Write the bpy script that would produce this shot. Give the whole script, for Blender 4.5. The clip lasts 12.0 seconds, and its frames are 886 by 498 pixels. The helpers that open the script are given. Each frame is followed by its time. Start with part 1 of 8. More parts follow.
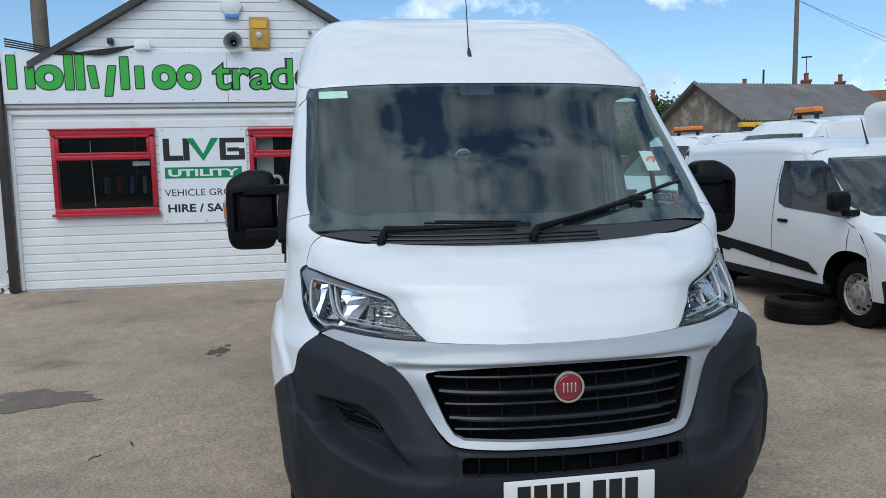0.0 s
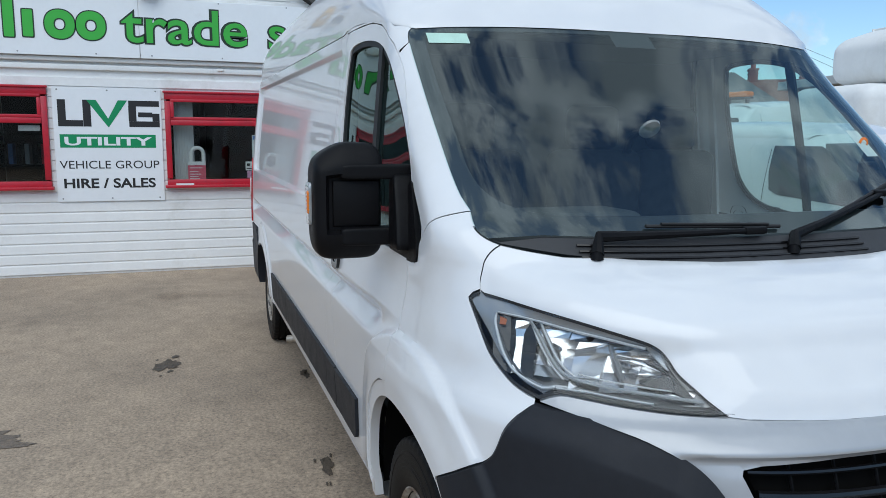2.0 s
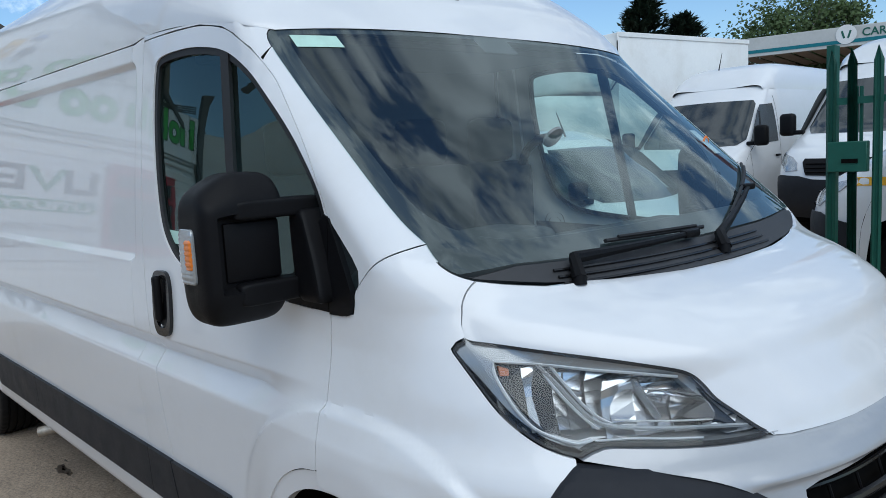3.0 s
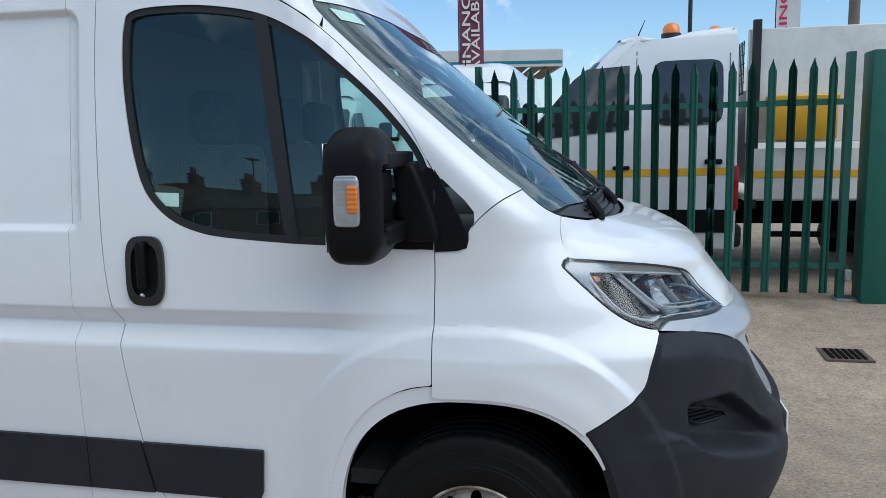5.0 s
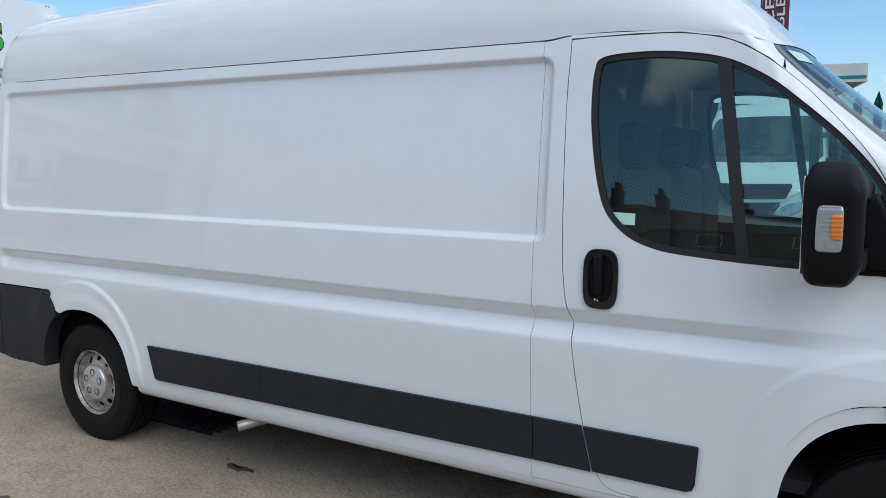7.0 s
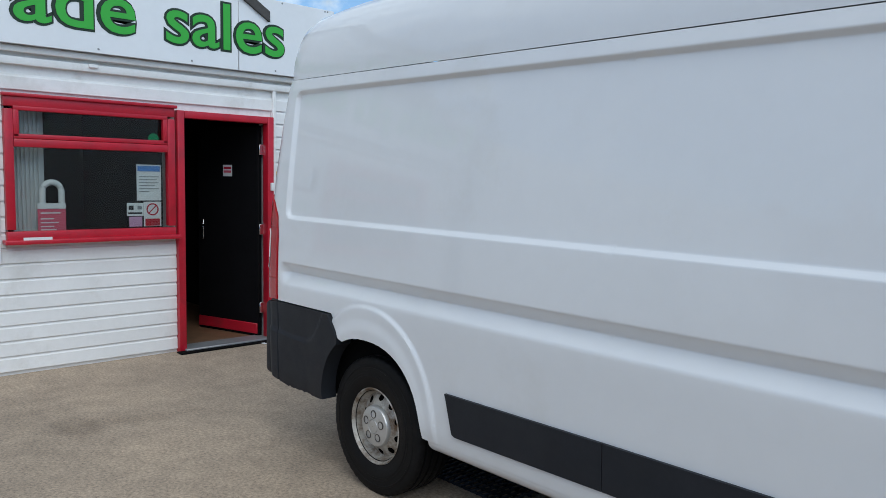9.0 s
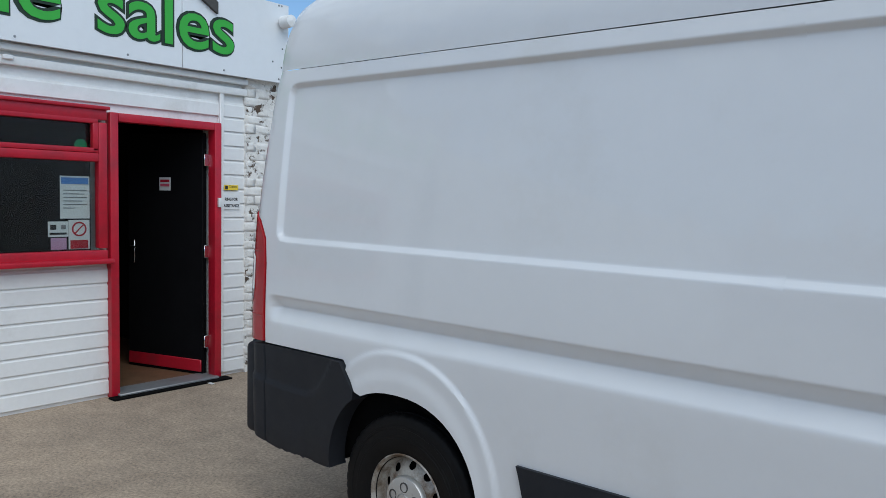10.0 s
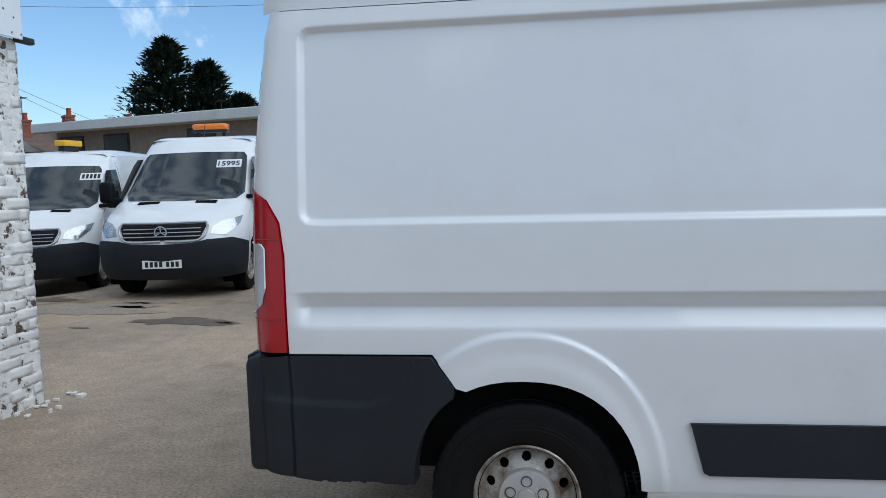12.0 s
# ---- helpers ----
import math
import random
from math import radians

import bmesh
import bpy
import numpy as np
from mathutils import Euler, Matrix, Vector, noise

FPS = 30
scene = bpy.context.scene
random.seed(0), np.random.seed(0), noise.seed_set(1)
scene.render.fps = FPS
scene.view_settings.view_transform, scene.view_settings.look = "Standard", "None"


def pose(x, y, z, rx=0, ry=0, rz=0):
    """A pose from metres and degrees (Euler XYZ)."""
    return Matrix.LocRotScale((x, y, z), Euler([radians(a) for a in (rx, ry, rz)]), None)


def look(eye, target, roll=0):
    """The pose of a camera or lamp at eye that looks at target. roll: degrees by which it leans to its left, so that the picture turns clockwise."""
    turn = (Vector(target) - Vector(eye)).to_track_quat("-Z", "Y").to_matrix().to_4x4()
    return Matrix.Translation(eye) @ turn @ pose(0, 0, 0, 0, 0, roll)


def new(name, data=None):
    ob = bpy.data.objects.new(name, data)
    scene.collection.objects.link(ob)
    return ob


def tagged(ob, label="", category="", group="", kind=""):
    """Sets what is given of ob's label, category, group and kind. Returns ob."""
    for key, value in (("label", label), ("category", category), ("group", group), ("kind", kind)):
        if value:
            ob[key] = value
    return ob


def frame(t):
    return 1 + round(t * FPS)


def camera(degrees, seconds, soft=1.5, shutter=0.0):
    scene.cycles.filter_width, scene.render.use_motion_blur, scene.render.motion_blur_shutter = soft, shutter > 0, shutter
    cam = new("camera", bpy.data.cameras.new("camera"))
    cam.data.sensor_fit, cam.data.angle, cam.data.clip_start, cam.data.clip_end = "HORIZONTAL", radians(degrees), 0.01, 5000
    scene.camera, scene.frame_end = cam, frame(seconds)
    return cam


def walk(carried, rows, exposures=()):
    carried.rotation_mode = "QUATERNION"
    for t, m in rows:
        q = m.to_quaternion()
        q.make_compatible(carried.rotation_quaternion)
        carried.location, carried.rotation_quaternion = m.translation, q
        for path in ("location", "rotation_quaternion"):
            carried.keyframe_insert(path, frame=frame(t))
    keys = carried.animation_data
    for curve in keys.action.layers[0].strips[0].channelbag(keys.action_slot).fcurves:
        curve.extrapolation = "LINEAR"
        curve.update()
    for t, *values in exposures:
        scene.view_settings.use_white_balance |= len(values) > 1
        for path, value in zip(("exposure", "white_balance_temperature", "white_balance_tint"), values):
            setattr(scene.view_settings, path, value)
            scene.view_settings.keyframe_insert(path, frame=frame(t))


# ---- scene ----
cam = camera(60.3, 12.0, soft=0.8)
PATH = [
    (0, (3.351, -0.81, 1.624), (1.388, -0.5, 1.397), -1.2),
    (0.5, (3.145, -1.095, 1.65), (1.201, -0.703, 1.393), -1.3),
    (1, (2.792, -1.264, 1.646), (0.866, -0.806, 1.364), -0.3),
    (1.5, (2.458, -1.448, 1.635), (0.544, -0.938, 1.352), 0.4),
    (2, (2.112, -1.608, 1.621), (0.24, -0.967, 1.331), 0.4),
    (2.5, (1.716, -1.72, 1.614), (-0.043, -0.8, 1.367), -0.8),
    (3, (1.445, -1.984, 1.624), (-0.021, -0.647, 1.373), -3.2),
    (3.5, (1.152, -2.217, 1.581), (0.081, -0.55, 1.307), -4.4),
    (3.7, (1.02, -2.325, 1.592), (0.078, -0.58, 1.332), -4.5),
    (5.3, (0.285, -3.267, 1.557), (-0.122, -1.328, 1.278), -0.8),
    (5.5, (0.205, -3.394, 1.569), (-0.244, -1.464, 1.296), -0.7),
    (6, (0.087, -3.532, 1.594), (-0.516, -1.643, 1.334), -0.2),
    (6.5, (0.001, -3.571, 1.598), (-0.823, -1.765, 1.355), -0.3),
    (7, (-0.075, -3.608, 1.604), (-1.103, -1.907, 1.377), -0.1),
    (7.5, (-0.157, -3.594, 1.624), (-1.383, -2.03, 1.398), -0.0),
    (7.7, (-0.228, -3.546, 1.611), (-1.547, -2.058, 1.396), 0.2),
    (9.3, (-1.399, -3.125, 1.556), (-2.864, -1.776, 1.374), 1.1),
    (9.5, (-1.588, -3.077, 1.566), (-3.032, -1.704, 1.4), 1.1),
    (10, (-2.049, -3.105, 1.529), (-3.343, -1.585, 1.396), 1.2),
    (10.5, (-2.518, -3.131, 1.491), (-3.599, -1.452, 1.387), 0.3),
    (11, (-2.961, -3.255, 1.489), (-3.769, -1.428, 1.394), 0.2),
    (11.5, (-3.364, -3.457, 1.499), (-3.848, -1.521, 1.37), -0.7),
    (12, (-3.881, -3.592, 1.469), (-4.201, -1.626, 1.288), -1.8),
]
walk(cam, [(t, look(e, a, r)) for t, e, a, r in PATH], [(0.0, -0.06, 5950, 5), (2.0, 0.0, 5950, 5), (3.5, -0.09, 5900, 5), (5.5, 0.21, 6000, 5), (7.5, 0.12, 6000, 5), (9.5, -0.05, 6000, 5), (11.2, -0.15, 5900, 5), (12.0, 0.0, 5900, 5)])
# ---- sky, sun ----
SUN_EL, SUN_AZ = 48.0, -25.0      # degrees; azimuth counted from +x towards +y
world = bpy.data.worlds.new("sky")
scene.world = world
world.use_nodes = True


def build_sky():
    nt = world.node_tree
    nt.nodes.clear()
    out = nt.nodes.new("ShaderNodeOutputWorld")
    bg = nt.nodes.new("ShaderNodeBackground")
    sky = nt.nodes.new("ShaderNodeTexSky")
    sky.sky_type = "NISHITA"
    sky.sun_disc = False
    sky.sun_elevation = radians(SUN_EL)
    sky.sun_rotation = radians(90 - SUN_AZ)
    sky.ozone_density = 1.6
    sky.dust_density = 0.7
    geo = nt.nodes.new("ShaderNodeTexCoord")
    sep = nt.nodes.new("ShaderNodeSeparateXYZ")
    nt.links.new(geo.outputs["Generated"], sep.inputs[0])
    up = nt.nodes.new("ShaderNodeMath")
    up.operation = "MAXIMUM"
    up.inputs[1].default_value = 0.0
    nt.links.new(sep.outputs[2], up.inputs[0])
    noi = nt.nodes.new("ShaderNodeTexNoise")
    noi.inputs["Scale"].default_value = 4.6
    noi.inputs["Detail"].default_value = 7.0
    noi.inputs["Roughness"].default_value = 0.58
    tall = nt.nodes.new("ShaderNodeVectorMath")
    tall.operation = "MULTIPLY_ADD"
    tall.inputs[1].default_value = (2.2, 1.5, 1.9)
    tall.inputs[2].default_value = (3.1, 1.7, 0.4)
    nt.links.new(geo.outputs["Generated"], tall.inputs[0])
    nt.links.new(tall.outputs[0], noi.inputs["Vector"])
    ramp = nt.nodes.new("ShaderNodeValToRGB")
    ramp.color_ramp.elements[0].position = 0.455
    ramp.color_ramp.elements[1].position = 0.575
    # more cloud overhead than near the horizon
    more = nt.nodes.new("ShaderNodeMapRange")
    more.inputs[1].default_value, more.inputs[2].default_value, more.inputs[3].default_value, more.inputs[4].default_value = 0.22, 0.58, -0.145, 0.068
    nt.links.new(up.outputs[0], more.inputs[0])
    plus = nt.nodes.new("ShaderNodeMath")
    plus.operation = "ADD"
    nt.links.new(noi.outputs["Fac"], plus.inputs[0])
    nt.links.new(more.outputs[0], plus.inputs[1])
    bank = nt.nodes.new("ShaderNodeMapRange")
    bank.inputs[1].default_value, bank.inputs[2].default_value, bank.inputs[3].default_value, bank.inputs[4].default_value = -0.76, -0.92, 0.0, 0.095
    nt.links.new(sep.outputs[0], bank.inputs[0])
    west = nt.nodes.new("ShaderNodeMath")
    west.operation = "ADD"
    nt.links.new(plus.outputs[0], west.inputs[0])
    nt.links.new(bank.outputs[0], west.inputs[1])
    nt.links.new(west.outputs[0], ramp.inputs[0])
    tone = nt.nodes.new("ShaderNodeMix")
    tone.data_type = "RGBA"
    shade = nt.nodes.new("ShaderNodeTexNoise")
    shade.inputs["Scale"].default_value = 5.0
    shade.inputs["Detail"].default_value = 5.0
    nt.links.new(tall.outputs[0], shade.inputs["Vector"])
    tone.inputs[6].default_value = (4.2, 4.75, 5.4, 1)
    tone.inputs[7].default_value = (10.2, 10.7, 11.4, 1)
    deepen = nt.nodes.new("ShaderNodeMapRange")
    deepen.inputs[1].default_value, deepen.inputs[2].default_value = 0.36, 0.64
    nt.links.new(shade.outputs["Fac"], deepen.inputs[0])
    nt.links.new(deepen.outputs[0], tone.inputs[0])
    mix = nt.nodes.new("ShaderNodeMix")
    mix.data_type = "RGBA"
    nt.links.new(ramp.outputs[0], mix.inputs[0])
    clear = nt.nodes.new("ShaderNodeVectorMath")
    clear.operation = "MULTIPLY"
    clear.inputs[1].default_value = (0.78, 0.86, 0.93)
    nt.links.new(sky.outputs[0], clear.inputs[0])
    nt.links.new(clear.outputs[0], mix.inputs[6])
    nt.links.new(mix.outputs[2], bg.inputs[0])
    # grey bases overhead, sunlit flanks lower down
    low = nt.nodes.new("ShaderNodeMapRange")
    low.inputs[1].default_value, low.inputs[2].default_value, low.inputs[3].default_value, low.inputs[4].default_value = 0.10, 0.75, 0.95, 0.62
    nt.links.new(up.outputs[0], low.inputs[0])
    dim = nt.nodes.new("ShaderNodeVectorMath")
    dim.operation = "SCALE"
    nt.links.new(tone.outputs[2], dim.inputs[0])
    nt.links.new(low.outputs[0], dim.inputs["Scale"])
    nt.links.new(dim.outputs[0], mix.inputs[7])
    bg.inputs[1].default_value = 0.15
    nt.links.new(bg.outputs[0], out.inputs[0])


build_sky()
sun = new("sun", bpy.data.lights.new("sun", "SUN"))
sun.data.energy = 1.55
sun.data.angle = radians(60)
sun.data.color = (1.0, 0.95, 0.88)
_d = Vector((math.cos(radians(SUN_EL)) * math.cos(radians(SUN_AZ)), math.cos(radians(SUN_EL)) * math.sin(radians(SUN_AZ)), math.sin(radians(SUN_EL))))
sun.matrix_world = look(_d * 50, (0, 0, 0))


# ---- materials ----
def mat(name, base, rough=0.5, metal=0.0, coat=0.0, var=0.0, scale=6.0, bump=0.0, bscale=80.0, rvar=0.0, dirt=None, island=0.0, spec=0.5, coat_rough=0.03, dirt_at=(0.52, 0.72), dirt_scale=1.3):
    """A procedural surface: colour with variation at two sizes, roughness variation, fine relief, dirt of its own shape."""
    m = bpy.data.materials.new(name)
    m.use_nodes = True
    nt = m.node_tree
    b = nt.nodes["Principled BSDF"]
    b.inputs["Base Color"].default_value = (*base, 1)
    b.inputs["Roughness"].default_value = rough
    b.inputs["Metallic"].default_value = metal
    b.inputs["Specular IOR Level"].default_value = spec
    b.inputs["Coat Weight"].default_value = coat
    b.inputs["Coat Roughness"].default_value = coat_rough
    tc = nt.nodes.new("ShaderNodeTexCoord")
    col = None
    if var or island:
        rgb = nt.nodes.new("ShaderNodeRGB")
        rgb.outputs[0].default_value = (*base, 1)
        col = rgb.outputs[0]

    def noise_node(s, detail=6.0, rough_=0.6):
        n = nt.nodes.new("ShaderNodeTexNoise")
        n.inputs["Scale"].default_value = s
        n.inputs["Detail"].default_value = detail
        n.inputs["Roughness"].default_value = rough_
        nt.links.new(tc.outputs["Object"], n.inputs["Vector"])
        return n.outputs["Fac"]

    def scaled(fac, lo, hi, a=0.3, z=0.7):
        r = nt.nodes.new("ShaderNodeMapRange")
        r.inputs[1].default_value, r.inputs[2].default_value, r.inputs[3].default_value, r.inputs[4].default_value = a, z, lo, hi
        nt.links.new(fac, r.inputs[0])
        return r.outputs[0]

    def mul(c, fac):
        h = nt.nodes.new("ShaderNodeHueSaturation")
        h.inputs["Hue"].default_value = 0.5
        nt.links.new(fac, h.inputs["Value"])
        nt.links.new(c, h.inputs["Color"])
        return h.outputs[0]
    if var:
        col = mul(col, scaled(noise_node(scale), 1 - var, 1 + var))
        col = mul(col, scaled(noise_node(scale * 9), 1 - var * 0.6, 1 + var * 0.6))
    if island:
        oi = nt.nodes.new("ShaderNodeObjectInfo")
        col = mul(col, scaled(oi.outputs["Random"], 1 - island, 1 + island, 0, 1))
    if dirt:
        mx = nt.nodes.new("ShaderNodeMix")
        mx.data_type = "RGBA"
        nt.links.new(scaled(noise_node(dirt_scale, 9.0, 0.68), 0, 1, *dirt_at), mx.inputs[0])
        if col is None:
            mx.inputs[6].default_value = (*base, 1)
        else:
            nt.links.new(col, mx.inputs[6])
        mx.inputs[7].default_value = (*dirt, 1)
        col = mx.outputs[2]
    if col is not None:
        nt.links.new(col, b.inputs["Base Color"])
    if rvar:
        nt.links.new(scaled(noise_node(scale * 2.3), max(0.02, rough - rvar), rough + rvar), b.inputs["Roughness"])
    if bump:
        bp = nt.nodes.new("ShaderNodeBump")
        bp.inputs["Strength"].default_value = 0.6
        bp.inputs["Distance"].default_value = bump
        nt.links.new(noise_node(bscale), bp.inputs["Height"])
        nt.links.new(bp.outputs[0], b.inputs["Normal"])
    return m


def glass(name, tint=(1, 1, 1), rough=0.0, ior=1.45, shine=(0.8, 0.8, 0.8)):
    """A thin pane: clear, tinted, glossy by its Fresnel."""
    m = bpy.data.materials.new(name)
    m.use_nodes = True
    nt = m.node_tree
    nt.nodes.clear()
    out = nt.nodes.new("ShaderNodeOutputMaterial")
    tr = nt.nodes.new("ShaderNodeBsdfTransparent")
    tr.inputs[0].default_value = (*tint, 1)
    gl = nt.nodes.new("ShaderNodeBsdfGlossy")
    gl.inputs["Roughness"].default_value = rough
    gl.inputs["Color"].default_value = (*shine, 1)
    # gloss of a thin pane, alike from both sides
    lw = nt.nodes.new("ShaderNodeLayerWeight")
    lw.inputs["Blend"].default_value = 0.5
    pw = nt.nodes.new("ShaderNodeMath")
    pw.operation = "POWER"
    pw.inputs[1].default_value = 5.0
    nt.links.new(lw.outputs["Facing"], pw.inputs[0])
    f0 = ((ior - 1) / (ior + 1)) ** 2
    fr = nt.nodes.new("ShaderNodeMath")
    fr.operation = "MULTIPLY_ADD"
    fr.inputs[1].default_value, fr.inputs[2].default_value = 1 - f0, f0
    nt.links.new(pw.outputs[0], fr.inputs[0])
    mx = nt.nodes.new("ShaderNodeMixShader")
    nt.links.new(fr.outputs[0], mx.inputs[0])
    nt.links.new(tr.outputs[0], mx.inputs[1])
    nt.links.new(gl.outputs[0], mx.inputs[2])
    nt.links.new(mx.outputs[0], out.inputs[0])
    return m


WHITE_PAINT = mat("white_car_paint", (0.755, 0.765, 0.775), 0.34, coat=0.72, var=0.015, scale=1.5, dirt=(0.66, 0.65, 0.62), dirt_at=(0.55, 0.95))
SILVER_PAINT = mat("silver_paint", (0.42, 0.435, 0.455), 0.42, metal=0.35, coat=0.6, var=0.03, scale=4)
GREY_PLASTIC = mat("dark_grey_plastic", (0.019, 0.021, 0.026), 0.55, var=0.10, scale=5, bump=0.0006, bscale=900, rvar=0.06, dirt=(0.032, 0.033, 0.036), dirt_at=(0.58, 0.9), spec=0.22)
BLACK_PLASTIC = mat("black_plastic", (0.005, 0.005, 0.006), 0.5, var=0.12, scale=7, bump=0.0005, bscale=1100, rvar=0.08, spec=0.15)
SCUTTLE = mat("scuttle_plastic", (0.030, 0.031, 0.034), 0.55, var=0.1, scale=6, bump=0.0005, bscale=900)
MET_GREY_LIGHT = mat("clear_cup", (0.20, 0.22, 0.22), 0.3, var=0.05)
DIM_AMBER = mat("dim_amber", (0.40, 0.13, 0.06), 0.25, var=0.1, scale=30)
RIB_LENS = mat("ribbed_lens", (0.36, 0.38, 0.39), 0.14, metal=0.3, coat=0.8, var=0.12, scale=40)
# pale diffuse colour that stands in for the shine of the lamp's bright lines
LINE_SHEEN = mat("pale_line_sheen", (0.72, 0.74, 0.75), 0.16, coat=0.6, var=0.06, scale=60)
SMOKE_LENS = mat("smoke_lamp_end", (0.020, 0.023, 0.027), 0.12, var=0.1, scale=30)
BOLT_DARK = mat("bolt_recess", (0.05, 0.045, 0.042), 0.6, var=0.2)
FRIT = mat("screen_border", (0.030, 0.031, 0.034), 0.4, var=0.1, scale=5, spec=0.35)
GLOSS_BLACK = mat("gloss_black", (0.008, 0.008, 0.009), 0.16, var=0.1)
RUBBER = mat("rubber_seal", (0.010, 0.010, 0.011), 0.6, var=0.15)
TYRE = mat("tyre_rubber", (0.005, 0.005, 0.0055), 0.58, var=0.2, scale=8, bump=0.001, bscale=300, dirt=(0.014, 0.0135, 0.013), dirt_at=(0.58, 0.9), dirt_scale=4, spec=0.18)
STEEL_RIM = mat("silver_steel_rim", (0.47, 0.445, 0.395), 0.46, metal=0.25, var=0.12, scale=14, dirt=(0.13, 0.08, 0.045), dirt_at=(0.42, 0.62), dirt_scale=11)
RIM_CAP = mat("rim_cap_silver", (0.55, 0.55, 0.54), 0.35, metal=0.6, var=0.06, scale=20, dirt=(0.25, 0.2, 0.15), dirt_at=(0.6, 0.85), dirt_scale=18)
CHROME = mat("chrome", (0.82, 0.83, 0.84), 0.10, metal=1.0, var=0.03)
REFLECTOR = mat("lamp_reflector", (0.66, 0.67, 0.68), 0.20, metal=1.0, var=0.10, scale=30)
DARK_CHROME = mat("dark_chrome", (0.42, 0.43, 0.45), 0.20, metal=0.9, var=0.08, scale=20)
LAMP_GREY = mat("lamp_grey", (0.36, 0.37, 0.375), 0.22, metal=0.4, var=0.05, scale=20)
# near-black for undersides and slots; also puts the shade of hollows into colour
SHADE_BLACK = mat("underside_shade_black", (0.004, 0.004, 0.004), 0.85, var=0.3, scale=5, spec=0.08)
WINDSCREEN = glass("windscreen_glass", (0.84, 0.94, 0.92), ior=2.15, shine=(0.78, 0.86, 0.86))
SIDE_GLASS = glass("side_glass", (0.64, 0.82, 0.78), ior=1.85, shine=(0.68, 0.86, 0.83))
CLEAR = glass("clear_lens", (0.93, 0.95, 0.96), ior=1.45)
WINDOW_GLASS = glass("window_pane", (0.80, 0.84, 0.84), ior=1.48)
AMBER = mat("amber_lens", (0.75, 0.20, 0.02), 0.15, coat=0.5, var=0.05)
RED_LENS = mat("red_lens", (0.36, 0.004, 0.010), 0.16, coat=0.25, var=0.08, scale=30, bump=0.001, bscale=200)
WHITE_LENS = mat("white_lens", (0.46, 0.48, 0.50), 0.2, coat=0.8, var=0.08, scale=60, bump=0.001, bscale=260)
BADGE_RED = mat("badge_red", (0.24, 0.012, 0.030), 0.25, coat=0.8, var=0.05)
PLATE_WHITE = mat("plate_white", (0.82, 0.82, 0.80), 0.4, var=0.02)
PLATE_YELLOW = mat("plate_yellow", (0.85, 0.62, 0.05), 0.4, var=0.02)
INK = mat("black_ink", (0.012, 0.012, 0.013), 0.5, var=0.05)
CAB_TRIM = mat("cab_trim_dark", (0.045, 0.047, 0.050), 0.75, var=0.15, scale=9)
SEAT_CLOTH = mat("seat_cloth", (0.024, 0.025, 0.028), 0.95, var=0.25, scale=30, bump=0.001, bscale=600)
BULKHEAD = mat("bulkhead_grey", (0.09, 0.094, 0.097), 0.6, var=0.06, scale=3)
STICKER = mat("sticker_pale_green", (0.50, 0.72, 0.62), 0.5, var=0.06, scale=30)
STICKER_W = mat("sticker_white", (0.78, 0.78, 0.74), 0.5, var=0.03)
ORANGE = mat("beacon_orange", (0.80, 0.20, 0.015), 0.18, coat=0.6, var=0.06, scale=20)
YELLOW = mat("chevron_yellow", (0.78, 0.42, 0.02), 0.5, var=0.06, scale=10)


# ---- building blocks ----
from mathutils import geometry


def part(name, bm, material, parent=None, label="", smooth=True, recalc=True):
    """Links a bmesh as one mesh object under a thing or a part."""
    if recalc:
        bmesh.ops.recalc_face_normals(bm, faces=bm.faces)
    me = bpy.data.meshes.new(name)
    bm.to_mesh(me)
    bm.free()
    if smooth:
        me.shade_smooth()
        me.set_sharp_from_angle(angle=radians(38))
    if material:
        me.materials.append(material)
    ob = new(name, me)
    if parent:
        ob.parent = parent
    if label:
        tagged(ob, label)
    return ob


def thing(name, label, category, m=None, group="", kind=""):
    ob = new(name)
    ob.empty_display_size = 0.1
    if m is not None:
        ob.matrix_basis = m
    return tagged(ob, label, category, group, kind)


def table(z, pts):
    """Smooth interpolation through (z, value) pairs (monotone cubic)."""
    if z <= pts[0][0]:
        return pts[0][1]
    if z >= pts[-1][0]:
        return pts[-1][1]
    for i in range(len(pts) - 1):
        z0, a = pts[i]
        z1, b = pts[i + 1]
        if z <= z1:
            h = z1 - z0
            d = (b - a) / h
            d0 = (a - pts[i - 1][1]) / (z0 - pts[i - 1][0]) if i else d
            d1 = (pts[i + 2][1] - b) / (pts[i + 2][0] - z1) if i + 2 < len(pts) else d
            m0 = 0 if d0 * d <= 0 else 2 * d0 * d / (d0 + d)
            m1 = 0 if d1 * d <= 0 else 2 * d1 * d / (d1 + d)
            if i == 0:
                m0 = d
            if i + 2 >= len(pts):
                m1 = d
            t = (z - z0) / h
            return (2 * t**3 - 3 * t * t + 1) * a + (t**3 - 2 * t * t + t) * h * m0 + (3 * t * t - 2 * t**3) * b + (t**3 - t * t) * h * m1
    return pts[-1][1]


def smooth01(a, b, v):
    t = min(1.0, max(0.0, (v - a) / (b - a)))
    return t * t * (3 - 2 * t)


def bent(z, pts):
    """Straight pieces through (z, value) pairs."""
    return float(np.interp(z, [p[0] for p in pts], [p[1] for p in pts]))


def dense(poly, step, closed=True):
    out = []
    n = len(poly)
    for i in range(n if closed else n - 1):
        a, b = poly[i], poly[(i + 1) % n]
        k = max(1, int(math.dist(a, b) / step + 0.5))
        out += [(a[0] + (b[0] - a[0]) * j / k, a[1] + (b[1] - a[1]) * j / k) for j in range(k)]
    if not closed:
        out.append(poly[-1])
    return out


